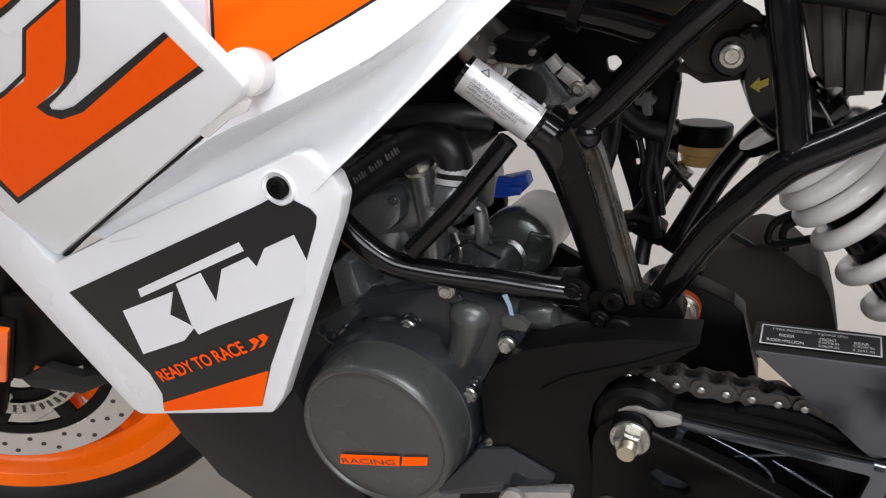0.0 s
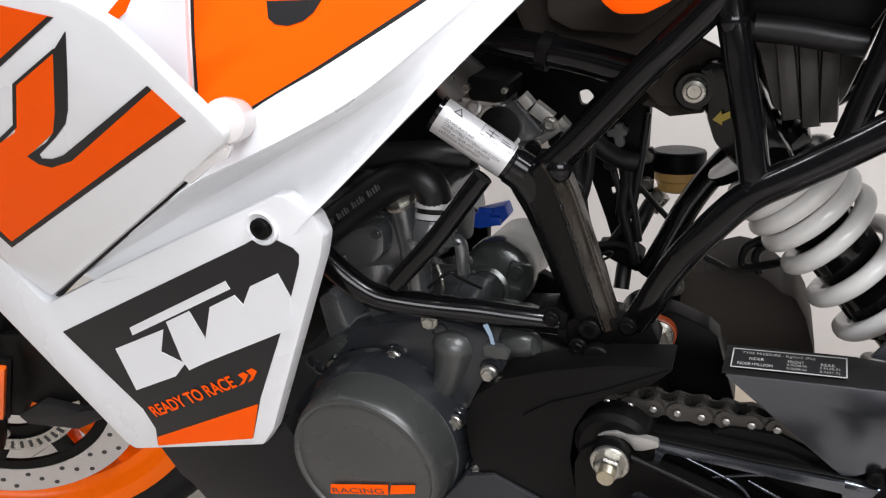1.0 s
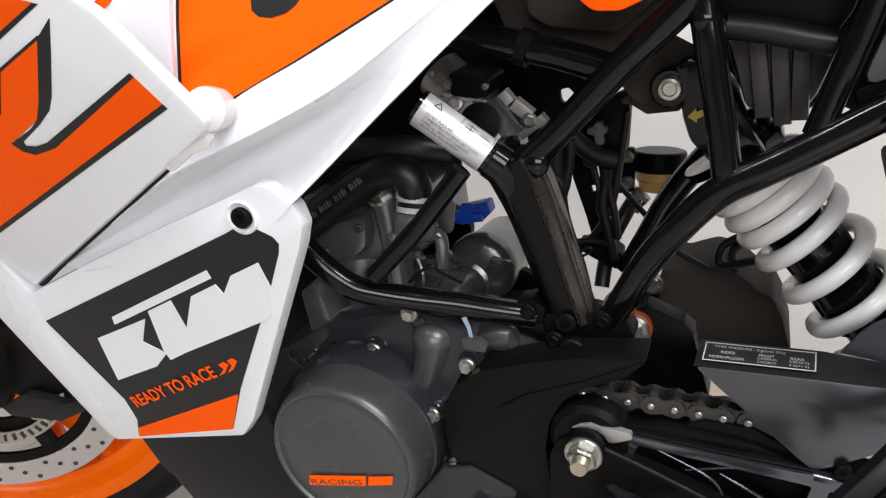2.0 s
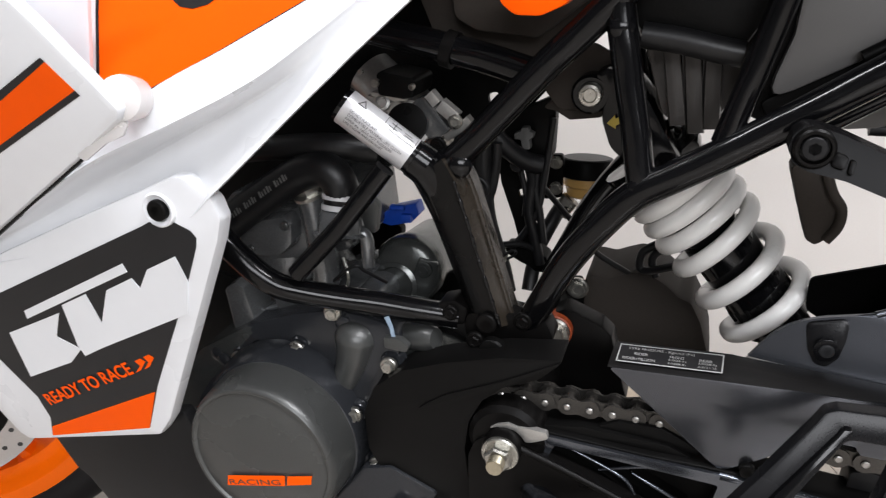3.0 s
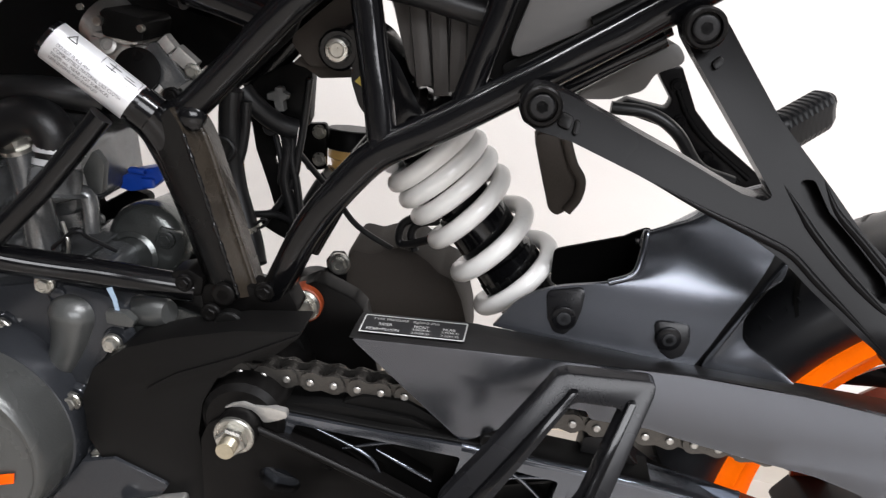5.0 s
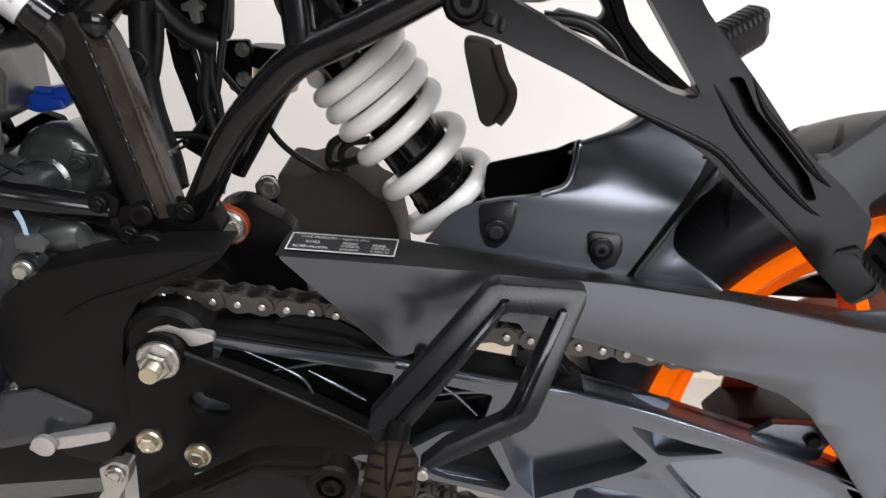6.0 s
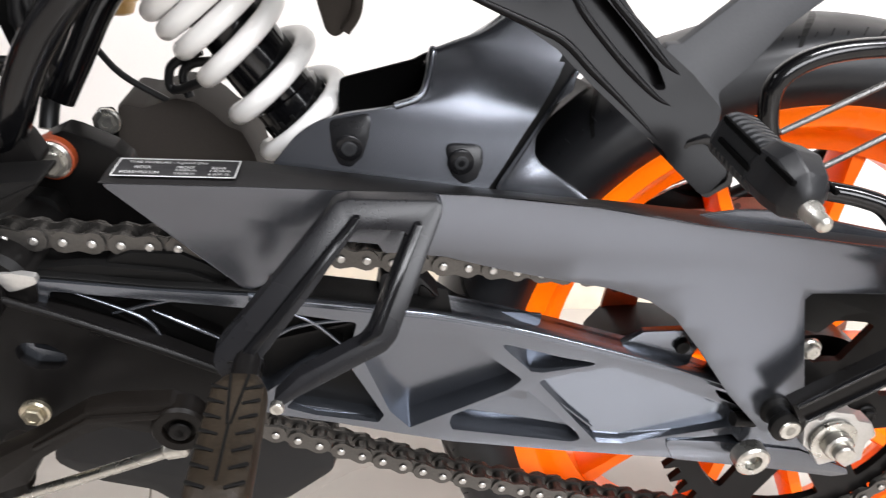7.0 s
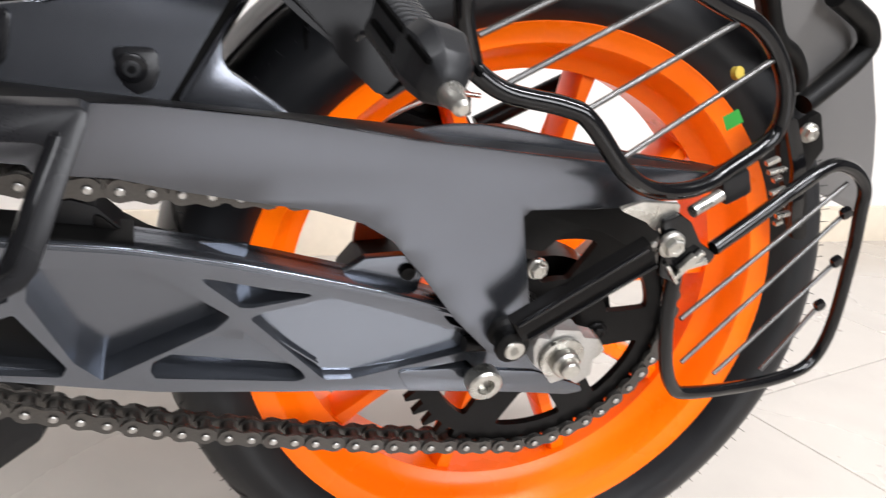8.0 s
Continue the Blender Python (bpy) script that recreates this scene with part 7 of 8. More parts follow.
for k in range(22):
    for flip in (1, -1):
        g = new("tread_groove", groove)
        g.parent = tyre
        g.matrix_basis = Matrix.Rotation(2 * math.pi * (k + 0.25 * flip) / 22, 4, "Y") @ Matrix.Diagonal((flip, flip, 1, 1))
hairs = bmesh.new()
for k in range(150):
    w = 2 * math.pi * k / 150
    for sd in (-0.060,):
        rr = 0.2745
        p = Vector((rr * math.sin(w), sd, rr * math.cos(w)))
        d = Vector((math.sin(w), -0.5, math.cos(w))).normalized()
        sweep(hairs, [p, p + d * random.uniform(0.004, 0.008) + Vector((random.uniform(-0.002, 0.002), 0, random.uniform(-0.002, 0.002)))], 0.00035, 4)
tagged(part("moulding_hair", hairs, RUBBER, rear, "fine rubber moulding hairs"), kind="stuff")
dot = (0.6669, -0.066, 0.5149)
turned("paint_dot", HUB.inverted() @ Vector(dot), (0.3, -1, 0.3), [(-0.004, 0.0048), (0.0005, 0.0048), (0.0008, 0.002)], YELLOW, rear, "yellow paint dot", 18)
gs = [HUB.inverted() @ Vector(p) for p in [(0.67, -0.0605, 0.48), (0.6814, -0.0605, 0.4871), (0.6908, -0.0605, 0.4772), (0.6785, -0.0605, 0.4691)]]
bm = bmesh.new()
bm.faces.new([bm.verts.new(p + Vector((0, -0.0022, 0))) for p in gs])
part("balance_sticker", bm, GREEN, rear, "green square sticker")
# axle, adjuster and caliper
axle = new("rear_axle")
axle.parent = bike
tagged(axle, "bright alloy axle block with zinc nut and chain adjuster")
plate("axle_block", [(0.525, 0.3272), (0.5276, 0.336), (0.5364, 0.3332), (0.5389, 0.342), (0.5593, 0.3394), (0.565, 0.3328), (0.576, 0.3308), (0.5819, 0.3183), (0.5785, 0.3106), (0.581, 0.2962), (0.5706, 0.2885), (0.561, 0.2952), (0.5483, 0.2912), (0.5391, 0.303), (0.5298, 0.3103)], -0.124, 0.014, ALLOY, axle, "", 0.002, 0.0015)
AN = (0.5481, -0.126, 0.3187)
turned("axle_washer", AN, OUT, [(0, 0.0170), (0.003, 0.0170), (0.0036, 0.0155), (0.0036, 0.01)], STEEL, axle, "", 32)
turned("axle_nut", (AN[0], AN[1] - 0.004, AN[2]), OUT, [(0, 0.0108), (0.006, 0.0108), (0.0075, 0.0092), (0.0075, 0.007)], STEEL, axle, "", 12)
turned("axle_end", (AN[0], AN[1] - 0.0105, AN[2]), OUT, [(0, 0.0070), (0.006, 0.0070), (0.007, 0.006), (0.007, 0.001)], STEEL, axle, "", 24)
turned("adjuster_bush", (0.4915, -0.12, 0.3009), OUT, [(0, 0.0125), (0.010, 0.0125), (0.0112, 0.0110), (0.0112, 0.0065), (0.006, 0.006), (0.006, 0.001)], STEEL, axle, "", 28)
turned("adjuster_rod", (0.4745, -0.116, 0.3287), (1, 0, -0.05), [(0, 0.0052), (0.016, 0.0052), (0.017, 0.0040), (0.040, 0.0040)], SATIN, axle, "", 18)
bolt(axle, (0.4969, -0.14, 0.3443), 0.0070, "socket", STEEL, 0.9)
turned("stand_bobbin", (0.4958, -0.125, 0.346), OUT, [(-0.01, 0.0115), (0.003, 0.0115), (0.006, 0.009), (0.012, 0.009), (0.015, 0.0120), (0.019, 0.0120), (0.020, 0.010), (0.020, 0.001)], PLASTIC, axle, "black stand bobbin", 32)
box_bar("guard_stay", ((0.4930, 0.3620), (0.5760, 0.4195)), 0.0185, 0.010, -0.150, SATIN, axle, "black flat stay of the wheel guard", 0.0015)
for ends in (((0.4905, 0.3690), (0.5690, 0.4240)), ((0.5010, 0.3580), (0.5800, 0.4120))):
    box_bar("stay_flange", ends, 0.0022, 0.004, -0.1525, GLOSS, axle, "", 0.0008)
plate("dropout", [(0.4309, 0.3056), (0.4729, 0.3037), (0.5406, 0.2939), (0.5851, 0.2748), (0.5885, 0.2686), (0.5749, 0.2668), (0.524, 0.2753), (0.442, 0.2864)], -0.112, 0.03, ARM, axle, "", 0.003, 0.004)
plate("block_tail", [(0.5197, 0.331), (0.5561, 0.3322), (0.5887, 0.3201), (0.5978, 0.3073), (0.5859, 0.2974), (0.5457, 0.3015)], -0.112, 0.012, STEEL, axle, "", 0.002, 0.004)
guard_bracket = plate("guard_bracket", [(0.3865, 0.3747), (0.4029, 0.3876), (0.4327, 0.3895), (0.446, 0.3778), (0.4428, 0.3681), (0.4408, 0.3533), (0.4149, 0.3531), (0.3963, 0.3628)], -0.096, 0.006, ARM, bike, "grey cast bracket behind the chain guard", 0.0012, 0.003)
bolt(guard_bracket, (0.4321, -0.097, 0.3774), 0.0048, "socket", SATIN, 0.7)
plate("rear_caliper", [(0.4324, 0.26), (0.4501, 0.2864), (0.481, 0.2901), (0.525, 0.2868), (0.5802, 0.2425), (0.5863, 0.2147), (0.4541, 0.2527)], 0.045, 0.05, GREYPLASTIC, bike, "dark grey rear brake caliper", 0.006, 0.01)
bolt(bike, (0.4839, 0.044, 0.2822), 0.0065, "socket", GREYPLASTIC, 0.5, "caliper_pin", "grey caliper pin")
plate("caliper_bridge", [(0.4291, 0.4089), (0.437, 0.4268), (0.4525, 0.4357), (0.4678, 0.4292), (0.4833, 0.4246), (0.5022, 0.4233), (0.5213, 0.4272), (0.5296, 0.4128)], 0.050, 0.020, SATIN, bike, "black bridge of the rear caliper above the disc", 0.004, 0.004)
plate("caliper_carrier", [(0.4445, 0.4288), (0.458, 0.4481), (0.4753, 0.442), (0.5003, 0.4505), (0.5236, 0.4446), (0.5276, 0.4251), (0.506, 0.4192), (0.4624, 0.4175)], 0.060, 0.012, SATIN, bike, "black brake hose carrier beyond the wheel", 0.002, 0.003)
loose("sensor_cable", [(0.4300, 0.03, 0.4230), (0.4451, 0.03, 0.4327), (0.4595, 0.03, 0.4414), (0.4892, 0.03, 0.4542), (0.5176, 0.03, 0.4534)], 0.0022, STEEL, "thin silver sensor cable")
tube("far_guard_stay", [(0.5565, 0.11, 0.3966), (0.6110, 0.11, 0.4276), (0.6640, 0.11, 0.4578)], 0.0088, SATIN, bike, "black stay beyond the rear wheel", 12)
plate("caliper_stop", [(0.4904, 0.2768), (0.499, 0.2794), (0.5013, 0.2658), (0.4939, 0.265)], 0.035, 0.01, REFLECT, bike, "small red plastic stop", 0.001, 0.002)

# ---- pillion footrest hangers ----
PO = [(0.1709, 0.6561), (0.163, 0.6565), (0.1576, 0.6525), (0.1553, 0.6452), (0.1587, 0.6384), (0.1662, 0.6347), (0.1843, 0.631), (0.2192, 0.6186), (0.2485, 0.607), (0.278, 0.5953), (0.2959, 0.5857), (0.3108, 0.5736), (0.3377, 0.5537), (0.3513, 0.5448), (0.3546, 0.5393), (0.3717, 0.526), (0.3759, 0.527), (0.3857, 0.5361), (0.3768, 0.5479), (0.3795, 0.5645), (0.3638, 0.5788), (0.3487, 0.5892), (0.3335, 0.6019), (0.3181, 0.6193), (0.2871, 0.652), (0.2711, 0.6744), (0.2582, 0.6928), (0.2527, 0.6982), (0.2447, 0.7012), (0.2372, 0.6982), (0.2341, 0.6916), (0.2366, 0.6842), (0.2422, 0.6761), (0.2632, 0.6481), (0.2853, 0.6186), (0.2879, 0.6147), (0.2839, 0.6122), (0.2723, 0.6147), (0.2377, 0.6299), (0.2054, 0.643), (0.1814, 0.6529)]
CHANNEL = [(0.2998, 0.6236), (0.3074, 0.6248), (0.3163, 0.6101), (0.3307, 0.597), (0.3454, 0.5823), (0.3509, 0.5717), (0.3459, 0.5709), (0.329, 0.5844), (0.3121, 0.6006), (0.3034, 0.6125)]
pillion = part("pillion_hanger", plate_mesh(PO, PIL, 0.018, 0.0048, 0.004, [CHANNEL], 4), HANGERM, bike, "black cast pillion footrest hanger")
plate("channel_floor", [(x + 0.01 * (x - 0.30), z) for x, z in CHANNEL], lambda x, z: PIL(x, z) + 0.008, 0.004, HANGERM, pillion, "", 0, 0)
RIBS = ([(0.2272, 0.616), (0.2533, 0.6056), (0.2834, 0.5952), (0.2995, 0.5887), (0.3144, 0.5765), (0.3323, 0.5625), (0.3506, 0.5471)], [(0.2929, 0.6203), (0.3014, 0.6097), (0.31, 0.5991), (0.3269, 0.5828), (0.3444, 0.5688), (0.3533, 0.5643)], [(0.3123, 0.6244), (0.3201, 0.6103), (0.334, 0.5972), (0.3487, 0.5834), (0.3571, 0.5779)])
for pts in RIBS:
    tube("edge_rib", [(x, PIL(x, z) + 0.0006, z) for x, z in pts], lambda q: 0.0006 + 0.0017 * min(1, 3 * q, 3 * (1 - q)), HANGERM, pillion, "", 10)
for px in [(0.1675, -0.128, 0.6472), (0.2427, -0.119, 0.6916)]:
    turned("cap_seat", px, OUT, [(-0.004, 0.0105), (0.003, 0.0105), (0.004, 0.0095), (0.004, 0.0080), (0.0005, 0.0076), (0.0005, 0.001)], SATIN, pillion, "", 32)
    bolt(pillion, (px[0], px[1] - 0.001, px[2]), 0.0060, "socket", GREYPLASTIC, 0.5)
for a in ([(0.1777, 0.6454), (0.1846, 0.6431), (0.1827, 0.6364), (0.1758, 0.6387)], [(0.1853, 0.642), (0.1883, 0.6411), (0.187, 0.6344), (0.184, 0.6353)], [(0.2418, 0.6829), (0.249, 0.6868), (0.2515, 0.6821), (0.2449, 0.6782)], [(0.25, 0.6745), (0.255, 0.6785), (0.2568, 0.6751), (0.2523, 0.6711)]):
    plate("cast_step", a, lambda x, z: PIL(x, z) - 0.003, 0.006, SATIN, pillion, "", 0.002, 0.002)
far = plate("pillion_hanger", [(0.2625, 0.6443), (0.2826, 0.6459), (0.2994, 0.6128), (0.3189, 0.5932), (0.3616, 0.5639), (0.3888, 0.5316), (0.3632, 0.5286), (0.3432, 0.5533), (0.3245, 0.5541), (0.307, 0.5752), (0.2821, 0.5952), (0.2522, 0.603), (0.2347, 0.6041), (0.2338, 0.6095), (0.2444, 0.6173), (0.2763, 0.6121), (0.2788, 0.6191), (0.2673, 0.635)], 0.10, 0.014, HANGERM, bike, "black cast pillion footrest hanger on the far side", 0.004, 0.004)
for px in [(0.2806, 0.099, 0.6315), (0.3144, 0.099, 0.5763), (0.2881, 0.099, 0.6038), (0.34, 0.099, 0.5566)]:
    bolt(far, px, 0.0036, "hex", HANGERM)
tube("edge_rib", [(0.2812, 0.099, 0.6284), (0.2939, 0.099, 0.6071), (0.3128, 0.099, 0.5883), (0.3511, 0.099, 0.5617)], 0.0022, HANGERM, far, "", 8)
plate("peg_clevis", [(0.3562, 0.5386), (0.363, 0.5502), (0.3728, 0.5536), (0.3893, 0.539), (0.3923, 0.5287), (0.38, 0.5197)], -0.168, 0.034, GLOSS, pillion, "", 0.0012, 0.003, [[(0.3591, 0.5388), (0.3647, 0.5479), (0.3723, 0.5489), (0.3871, 0.5365), (0.3882, 0.5304), (0.3792, 0.5225)]])
plate("clevis_floor", [(0.3574, 0.5387), (0.3638, 0.5491), (0.373, 0.5507), (0.3879, 0.5377), (0.3902, 0.5298), (0.3795, 0.5212)], -0.158, 0.02, PLASTIC, pillion, "", 0, 0.002)
plate("support_strip", [(0.35, 0.59), (0.3584, 0.5909), (0.4095, 0.6291), (0.4338, 0.6482), (0.4533, 0.6297), (0.4125, 0.6012), (0.3948, 0.5828), (0.3789, 0.5702), (0.382, 0.5621), (0.3748, 0.5529), (0.3604, 0.5548), (0.3503, 0.5718)], lambda x, z: PIL(x, z) + 0.004, 0.006, STRIPM, bike, "flat grey support plate above the pillion peg", 0.001, 0.004)
ppeg = new("pillion_footpeg")
ppeg.parent = bike
tagged(ppeg, "folded pillion footpeg with black ribbed rubber")
QA = Vector((0.3655, -0.1970, 0.5665))
QB = Vector((0.3719, -0.2580, 0.5576))
QD = (QB - QA).normalized()
QW = (Vector((0.2, 0, 1)) - QD * QD.dot(Vector((0.2, 0, 1)))).normalized()
QN = QW.cross(QD)
QL = (QB - QA).length
peg_rubber("rubber", ppeg, QA, QD, QW, QN, QL * 0.66, 0.0108, 0.0102, RUBBER, 11)


def peg_end():
    """The angular end block of the folded peg."""
    bm = bmesh.new()
    rings = []
    for s, w, n, up in ((0.46, 0.008, 0.008, 0.001), (0.56, 0.0118, 0.0108, 0.002), (0.74, 0.0128, 0.0112, 0.003), (0.90, 0.0104, 0.0092, 0.002), (0.97, 0.0070, 0.0064, 0.001), (1.0, 0.0050, 0.0046, 0.0)):
        c = QA + QD * (QL * s) + QW * up
        rings.append([bm.verts.new(c + QW * (w * a) + QN * (n * b)) for a, b in ((1, 0.55), (0.55, 1), (-0.55, 1), (-1, 0.55), (-1, -0.55), (-0.55, -1), (0.55, -1), (1, -0.55))])
    for x, y in zip(rings, rings[1:]):
        for k in range(8):
            bm.faces.new((x[k], x[(k + 1) % 8], y[(k + 1) % 8], y[k]))
    bm.faces.new(rings[0][::-1])
    bm.faces.new(rings[-1])
    bmesh.ops.bevel(bm, geom=bm.edges[:], offset=0.0006, segments=1, affect="EDGES", clamp_overlap=True)
    return part("end_block", bm, RUBBER, ppeg, "black angular rubber end block", 18)


peg_end()
QAXES = Matrix((QW, QD, QN)).transposed().to_4x4()
for out, long, at in ((0.7, 0.5, 0.34), (-0.1, 0.42, 0.36), (0.75, 0.30, 0.80)):
    for face in (-1, 1):
        cut = block("slot", (0, 0, 0), (0.0022, QL * long, 0.0022), INKDARK, ppeg, "", 0.0005)
        cut.matrix_basis = Matrix.Translation(QA + QD * (QL * at) + QW * (0.0102 * out) + QN * (face * (0.0098 if at < 0.5 else 0.0105))) @ QAXES
turned("peg_tip", QB - QD * 0.004, QD, [(0, 0.0046), (0.007, 0.0046), (0.009, 0.0036), (0.014, 0.0033), (0.0155, 0.002)], STEEL, ppeg, "bright metal peg tip", 20)
# far peg, folded out
FA, FB = (Vector(p) for p in [(0.3914, 0.19, 0.5777), (0.4529, 0.24, 0.6038)])
fpeg = new("pillion_footpeg")
fpeg.parent = bike
tagged(fpeg, "pillion footpeg on the far side, black ribbed rubber")
FD = (FB - FA).normalized()
FW = (Vector((0, 0, 1)) - FD * FD.z).normalized()
peg_rubber("rubber", fpeg, FA, FD, FW, FW.cross(FD), (FB - FA).length, 0.020, 0.014, RUBBER, 11)

# ---- seat subframe and tail underside ----
plate("side_panel_insert", [(0.1434, 0.6563), (0.1562, 0.6971), (0.1586, 0.7272), (0.2354, 0.7317), (0.2335, 0.7114), (0.2301, 0.7059), (0.1928, 0.6828)], -0.070, 0.006, PANELM, bike, "dark grey plastic side panel below the seat", 0.003, 0.01)
plate("rail_filler", [(0.1495, 0.645), (0.1983, 0.674), (0.2459, 0.7041), (0.2846, 0.7302), (0.2665, 0.7334), (0.2397, 0.7202), (0.2315, 0.7077), (0.1931, 0.6864), (0.1431, 0.6563)], -0.062, 0.006, PLASTIC, bike, "black strip between side panel and seat rail", 0.001, 0.004)
plate("panel_backing", [(0.1299, 0.6509), (0.1508, 0.7295), (0.2467, 0.7351), (0.2497, 0.7055), (0.1497, 0.6423)], -0.058, 0.004, PLASTIC, bike, "black panel behind the side panel", 0.001, 0.006)
tube("panel_piping", [(0.2289, -0.074, 0.7314), (0.2319, -0.074, 0.7159), (0.2304, -0.074, 0.7085), (0.217, -0.074, 0.7002), (0.1921, -0.074, 0.6854)], 0.004, PLASTIC, bike, "black piping round the side panel", 10)
both = [(0.1787, -0.075, 0.6471), (0.2047, -0.075, 0.664), (0.2324, -0.075, 0.6812)]
tube("seat_bracket", both, 0.0055, GLOSS, bike, "black seat bracket tube", 12)
tube("seat_bracket", [(0.1816, -0.07, 0.6514), (0.2074, -0.07, 0.6698), (0.2352, -0.07, 0.687)], 0.005, GLOSS, bike, "black seat bracket tube", 12)
plate("seat_tray", [(0.1896, 0.6355), (0.2016, 0.6492), (0.2324, 0.6692), (0.2476, 0.6772), (0.2568, 0.6643), (0.2382, 0.6559), (0.2334, 0.6449), (0.2138, 0.6377)], -0.035, 0.05, PANELM, bike, "grey tail tray below the seat", 0.005, 0.01)
plate("exhaust_hanger", [(0.1678, 0.6113), (0.1903, 0.6078), (0.1972, 0.591), (0.2039, 0.5806), (0.2028, 0.5676), (0.1969, 0.5566), (0.1913, 0.5527), (0.1854, 0.5565), (0.1773, 0.5809)], -0.023, 0.02, BROWNISH, bike, "dark brown hanging bracket", 0.004, 0.01)
tube("hanger_flange", [(0.1903, -0.024, 0.608), (0.1971, -0.024, 0.5913), (0.2038, -0.024, 0.5809), (0.2033, -0.024, 0.5688), (0.1973, -0.024, 0.5583)], 0.0035, BROWNISH, bike, "rolled edge of the hanging bracket", 10)
loose("tail_hose", [(0.2271, 0.06, 0.6161), (0.2562, 0.06, 0.6145), (0.2791, 0.06, 0.6016), (0.3029, 0.07, 0.5746), (0.3329, 0.08, 0.5633)], 0.005)

# ---- unseen seat, tail and tank, added to shade the parts below ----
def hull(name, stations, mat, label):
    """A rounded body through stations of length, half width, underside and top."""
    bm = bmesh.new()
    rings = []
    for x, half, z0, z1 in stations:
        mid, tall = (z0 + z1) / 2, (z1 - z0) / 2
        rings.append([bm.verts.new((x, half * math.copysign(abs(math.cos(w)) ** 0.55, math.cos(w)), mid + tall * math.copysign(abs(math.sin(w)) ** 0.55, math.sin(w)))) for w in (2 * math.pi * (k + 0.5) / 24 for k in range(24))])
    for a, b in zip(rings, rings[1:]):
        for k in range(24):
            bm.faces.new((a[k], a[(k + 1) % 24], b[(k + 1) % 24], b[k]))
    bm.faces.new(rings[0][::-1])
    bm.faces.new(rings[-1])
    return part(name, bm, mat, bike, label, 50)


hull("tank_shade", [(-0.36, 0.07, 0.80, 0.92), (-0.28, 0.105, 0.775, 0.97), (-0.12, 0.115, 0.765, 0.985), (-0.02, 0.095, 0.76, 0.93), (0.03, 0.07, 0.765, 0.85)], PLASTIC, "plain unseen tank body added to shade the engine")
hull("seat", [(0.0, 0.075, 0.765, 0.815), (0.08, 0.10, 0.755, 0.82), (0.22, 0.135, 0.765, 0.83), (0.34, 0.14, 0.785, 0.85), (0.38, 0.10, 0.80, 0.87)], PLASTIC, "plain unseen seat body added to shade the parts below")
hull("tail_shade", [(0.36, 0.11, 0.775, 0.90), (0.48, 0.115, 0.785, 0.915), (0.62, 0.085, 0.82, 0.915), (0.72, 0.04, 0.86, 0.905)], GREYPLASTIC, "plain unseen tail body added to shade the mudguard")

# ---- wheel guard of bent wire ----
sari = new("wheel_guard")
sari.parent = bike
tagged(sari, "black bent tube wheel guard with thin crossing wires")
LOOP = [(0.4299, -0.117, 0.5522), (0.4315, -0.116, 0.5693), (0.4506, -0.114, 0.5821), (0.4856, -0.112, 0.5889), (0.5266, -0.11, 0.5884), (0.5953, -0.108, 0.5676), (0.6296, -0.106, 0.5575), (0.6568, -0.106, 0.5378), (0.6737, -0.108, 0.5126), (0.6744, -0.11, 0.4862), (0.6381, -0.12, 0.4658), (0.6095, -0.128, 0.4558), (0.5733, -0.134, 0.4567), (0.5413, -0.14, 0.4723), (0.5109, -0.136, 0.5016), (0.4946, -0.132, 0.5081), (0.4622, -0.124, 0.5113), (0.4432, -0.12, 0.5203), (0.439, -0.118, 0.5272)]
tube("upper_loop", LOOP, 0.0058, GLOSS, sari, "", 12, 6, True)
GUARD_LOOP = [(0.6007, -0.1465, 0.4033), (0.6069, -0.148, 0.3668), (0.6217, -0.1482, 0.3253), (0.6372, -0.1472, 0.3), (0.6561, -0.1447, 0.2882), (0.7158, -0.1357, 0.2783), (0.7718, -0.1274, 0.2757), (0.8052, -0.1221, 0.284), (0.8143, -0.1182, 0.3182), (0.8012, -0.1146, 0.3848), (0.7888, -0.1128, 0.4256), (0.7812, -0.112, 0.4473), (0.762, -0.1135, 0.462), (0.7381, -0.1166, 0.469), (0.7208, -0.1197, 0.4658), (0.6945, -0.1254, 0.4516), (0.6626, -0.1326, 0.4325), (0.6317, -0.1396, 0.4158)]
tube("lower_loop", GUARD_LOOP, 0.0052, GLOSS, sari, "", 12)
for pts in ([(0.4410, -0.117, 0.5397), (0.5320, -0.110, 0.5880)], [(0.4590, -0.122, 0.5147), (0.5720, -0.109, 0.5765)], [(0.5060, -0.133, 0.5056), (0.6180, -0.107, 0.5610)], [(0.5380, -0.138, 0.4800), (0.6568, -0.106, 0.5400)], [(0.6206, -0.147, 0.3626), (0.7585, -0.114, 0.4529)], [(0.6375, -0.147, 0.3217), (0.7702, -0.115, 0.4285)], [(0.6815, -0.14, 0.3001), (0.7832, -0.117, 0.3854)], [(0.7404, -0.131, 0.2902), (0.7849, -0.12, 0.345)]):
    tube("wire", pts, 0.0019, WIREM, sari, "grey steel wire", 8)
plate("clamp_plate", [(0.5744, 0.4424), (0.5849, 0.4483), (0.5961, 0.4421), (0.609, 0.4271), (0.6261, 0.4171), (0.6231, 0.4101), (0.6094, 0.4097), (0.5986, 0.3967), (0.5867, 0.4017), (0.5802, 0.4237)], -0.150, 0.004, GLOSS, sari, "", 0.001, 0.003)
plate("stay_plate", [(0.5412, 0.4496), (0.5576, 0.455), (0.5856, 0.4534), (0.5872, 0.444), (0.5738, 0.4339), (0.5651, 0.4402)], -0.146, 0.003, STEEL, sari, "bent zinc clamp plate", 0.0006, 0.002)
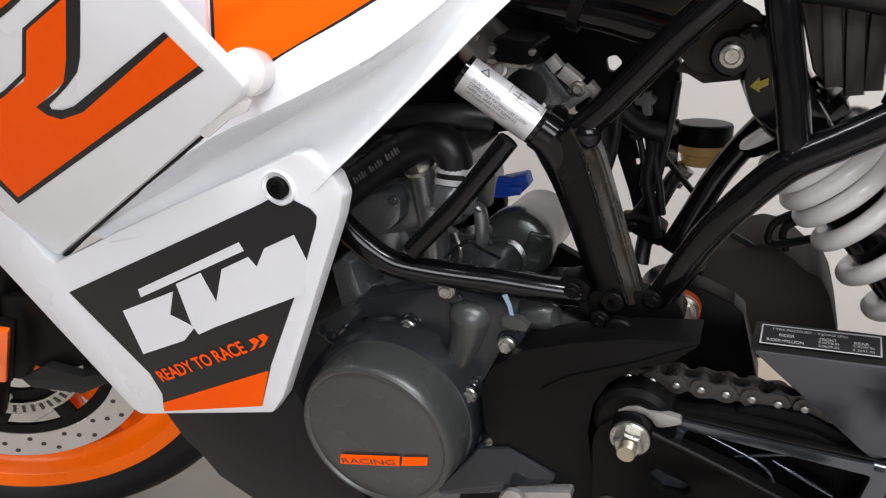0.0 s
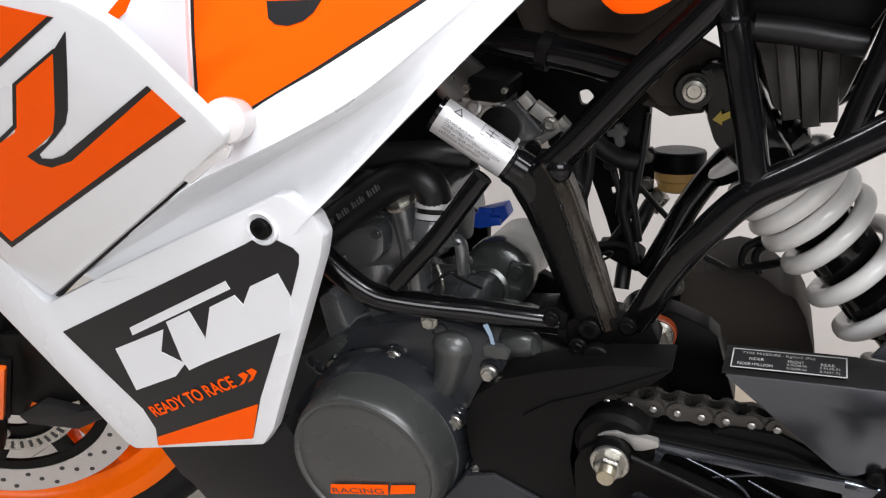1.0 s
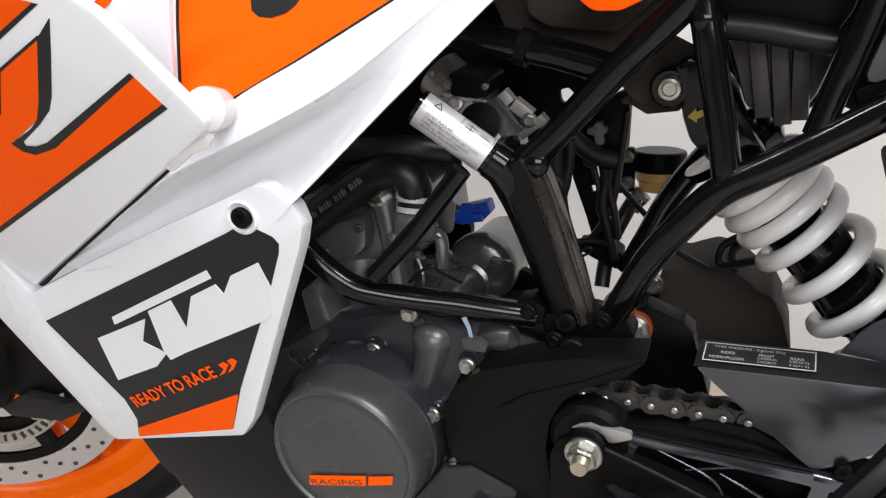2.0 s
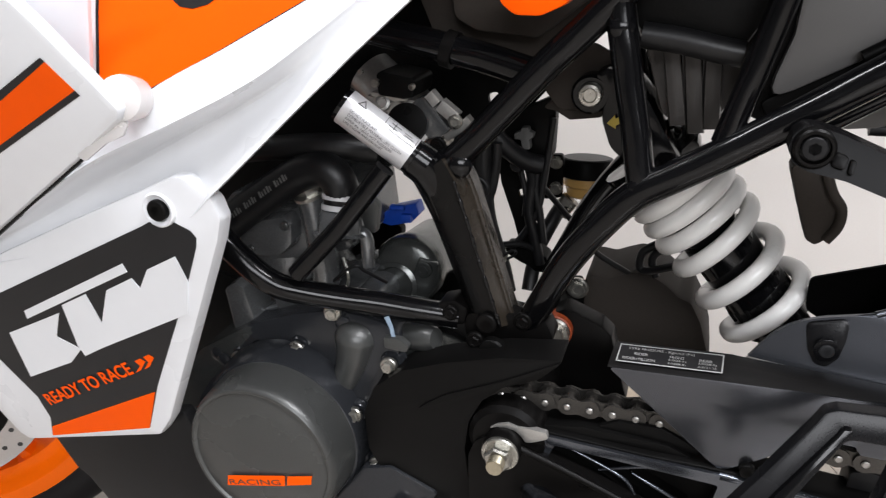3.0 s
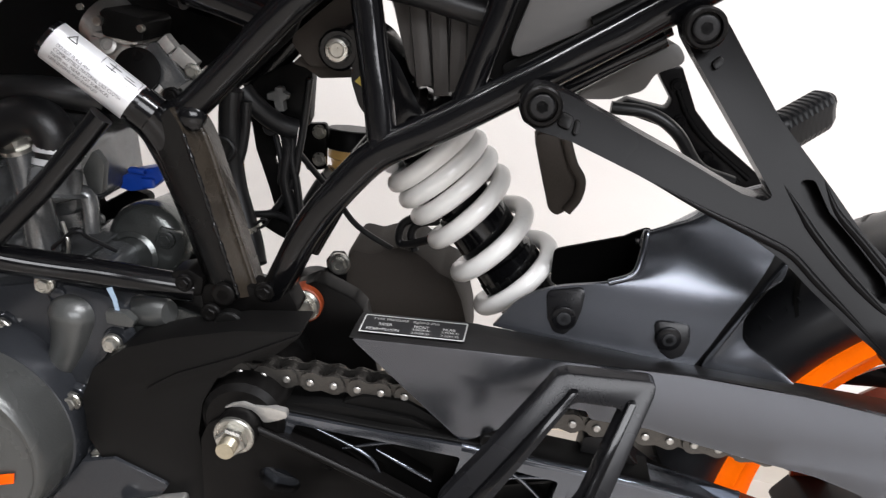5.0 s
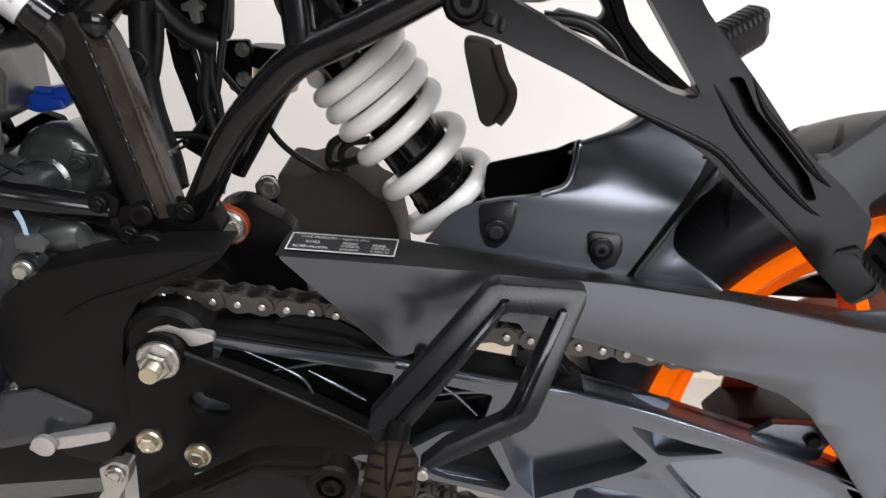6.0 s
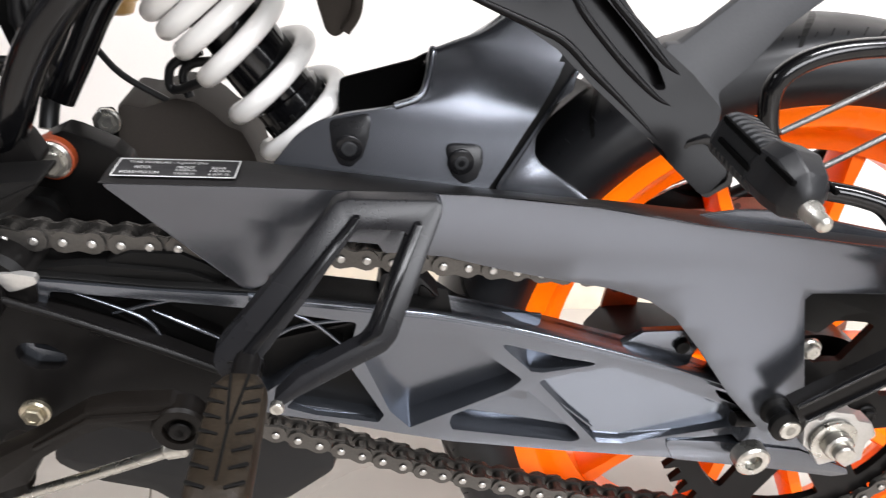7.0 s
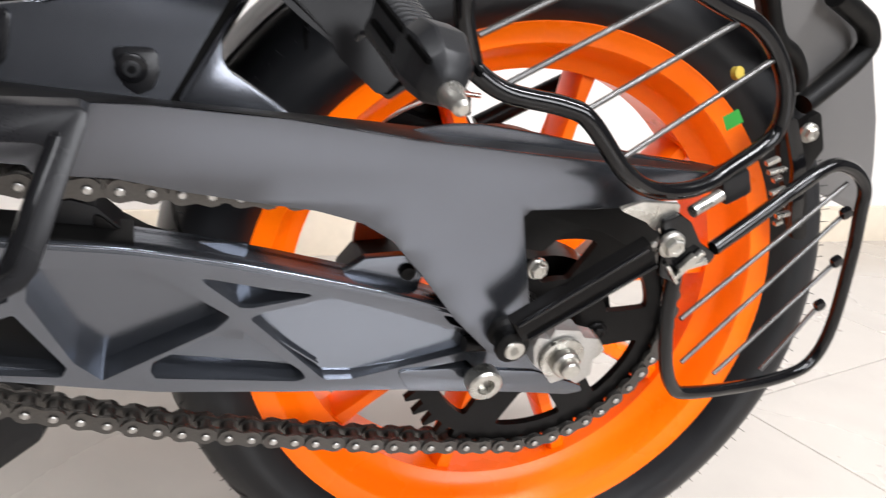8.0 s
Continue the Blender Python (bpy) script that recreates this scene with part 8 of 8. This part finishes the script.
bolt(sari, (0.583, -0.154, 0.4286), 0.0062, "hex", STEEL, 0.8)
for a, b, w in ((0.5952, 0.4025), (0.611, 0.4225), 0.0035), ((0.5964, 0.4086), (0.6054, 0.4196), 0.0030), ((0.6022, 0.411), (0.6165, 0.4149), 0.0035), ((0.586, 0.4125), (0.5985, 0.3987), 0.0025):
    box_bar("wire_clip", (a, b), w, 0.004, -0.155, STEEL, sari, "", 0.0006)
tube("clamp_rod", [(0.6021, -0.14, 0.4447), (0.6254, -0.134, 0.4538)], 0.0042, STEEL, sari, "", 12)
plate("strap", [(0.6772, 0.4981), (0.6865, 0.5013), (0.7129, 0.4673), (0.7375, 0.4134), (0.727, 0.4121), (0.7033, 0.4627)], -0.112, 0.004, GLOSS, sari, "", 0.001, 0.003)
for a, b in (((0.6732, 0.4676), (0.6821, 0.4721)), ((0.6786, 0.4608), (0.692, 0.4645)), ((0.6857, 0.4547), (0.6918, 0.4579)), ((0.6888, 0.4444), (0.7, 0.449)), ((0.6948, 0.4366), (0.7019, 0.4412)), ((0.7029, 0.4258), (0.7135, 0.429)), ((0.7044, 0.4196), (0.7099, 0.4224))):
    box_bar("wire_clip", (a, b), 0.0032, 0.004, -0.117, STEEL, sari, "", 0.0006)
for knob in ((0.7675, -0.117, 0.4296), (0.7805, -0.119, 0.3868), (0.7822, -0.122, 0.3466)):
    block("wire_end", knob, (0.009, 0.007, 0.009), GLOSS, sari, "", 0.003, (0, -35, 0))
block("rubber_clamp", (0.6502, -0.112, 0.4525), (0.022, 0.02, 0.022), GREYPLASTIC, sari, "", 0.004, (0, -30, 0))
# ---- tail mudguard ----
tail = plate("tail_mudguard", [(0.6538, 0.5861), (0.6912, 0.5425), (0.721, 0.5279), (0.74, 0.5122), (0.7448, 0.5007), (0.7514, 0.484), (0.765, 0.4587), (0.7979, 0.4261), (0.8418, 0.3998), (0.8729, 0.3857), (0.9346, 0.3627), (0.9851, 0.3466), (0.9665, 0.3779), (0.9393, 0.4188), (0.9062, 0.4622), (0.8689, 0.5014), (0.8366, 0.5363), (0.8071, 0.5553), (0.7627, 0.5714), (0.7683, 0.5988)], flat(-0.045, 0, 0, 0.25, 0.72), 0.012, PANELM, bike, "satin grey tail mudguard", 0.004, 0.01)
tube("mudguard_stay_tube", [(0.7391, -0.0522, 0.572), (0.7712, -0.0442, 0.5614), (0.797, -0.0378, 0.5511), (0.8109, -0.0343, 0.5364), (0.8021, -0.0365, 0.5209), (0.7818, -0.0416, 0.5056), (0.7540, -0.0500, 0.4890)], 0.0085, PLASTIC, tail, "black tube stay along the mudguard", 14)
tube("mudguard_edge", [(x, -0.053 + 0.25 * (x - 0.72), z) for x, z in ((0.6538, 0.5861), (0.6912, 0.5425), (0.721, 0.5279), (0.74, 0.5122), (0.7448, 0.5007))], 0.0065, PLASTIC, tail, "black rolled edge", 12)
plate("mudguard_stay", [(0.7198, 0.4662), (0.7319, 0.4805), (0.7467, 0.4947), (0.7672, 0.4628), (0.7603, 0.4431), (0.7942, 0.3796), (0.7784, 0.38), (0.7448, 0.4279)], -0.075, 0.006, SATIN, tail, "", 0.001, 0.006)
bolt(tail, (0.7388, -0.08, 0.4777), 0.0052, "hex", STEEL, 0.8)

# ---- floor tiles ----
ROOM = (-3.898, 4.498, -3.73, 0.848)


def clipped(points):
    """The part of a flat outline that lies inside the room."""
    for axis, sign, limit in ((0, 1, ROOM[0]), (0, -1, ROOM[1]), (1, 1, ROOM[2]), (1, -1, ROOM[3])):
        out = []
        for i, p in enumerate(points):
            q = points[i - 1]
            dp, dq = sign * (p[axis] - limit), sign * (q[axis] - limit)
            if dp * dq < 0:
                out.append(q + (p - q) * (dq / (dq - dp)))
            if dp >= 0:
                out.append(p)
        points = out
    return points


def tile_mesh(points):
    bm = bmesh.new()
    top = bm.faces.new([bm.verts.new((p.x, p.y, -0.012)) for p in points])
    up = bmesh.ops.extrude_face_region(bm, geom=[top])
    bmesh.ops.translate(bm, vec=(0, 0, 0.012), verts=[v for v in up["geom"] if isinstance(v, bmesh.types.BMVert)])
    bmesh.ops.recalc_face_normals(bm, faces=bm.faces[:])
    bmesh.ops.bevel(bm, geom=[e for e in bm.edges if all(v.co.z > -0.001 for v in e.verts)], offset=0.0012, segments=1, affect="EDGES")
    me = bpy.data.meshes.new("tile")
    bm.to_mesh(me)
    bm.free()
    me.materials.append(TILE)
    return me


def tiles():
    """Square tiles with a fine joint between them, each a piece of the floor; those at the walls are cut."""
    h = 0.2627
    square = [Vector((a, b)) for a, b in ((-h, -h), (h, -h), (h, h), (-h, h))]
    whole = tile_mesh(square)
    turn = Matrix.Rotation(radians(11), 4, "Z")
    for i in range(-11, 12):
        for j in range(-11, 11):
            at = turn @ Vector((0.527 * i + 0.2825, 0.527 * j + 0.1955, 0))
            corners = [(turn @ c.to_3d() + at).to_2d() for c in square]
            left = clipped(corners)
            if len(left) < 3:
                continue
            full = len(left) == 4 and all((a - b).length < 1e-6 for a, b in zip(left, corners))
            if full:
                ob = new("tile", whole)
                ob.matrix_basis = Matrix.Translation(at) @ turn
            else:
                mid = sum(left, Vector((0, 0))) / len(left)
                ob = new("tile", tile_mesh([p - mid for p in left]))
                ob.location = mid.to_3d()
            ob.parent = floor


tiles()
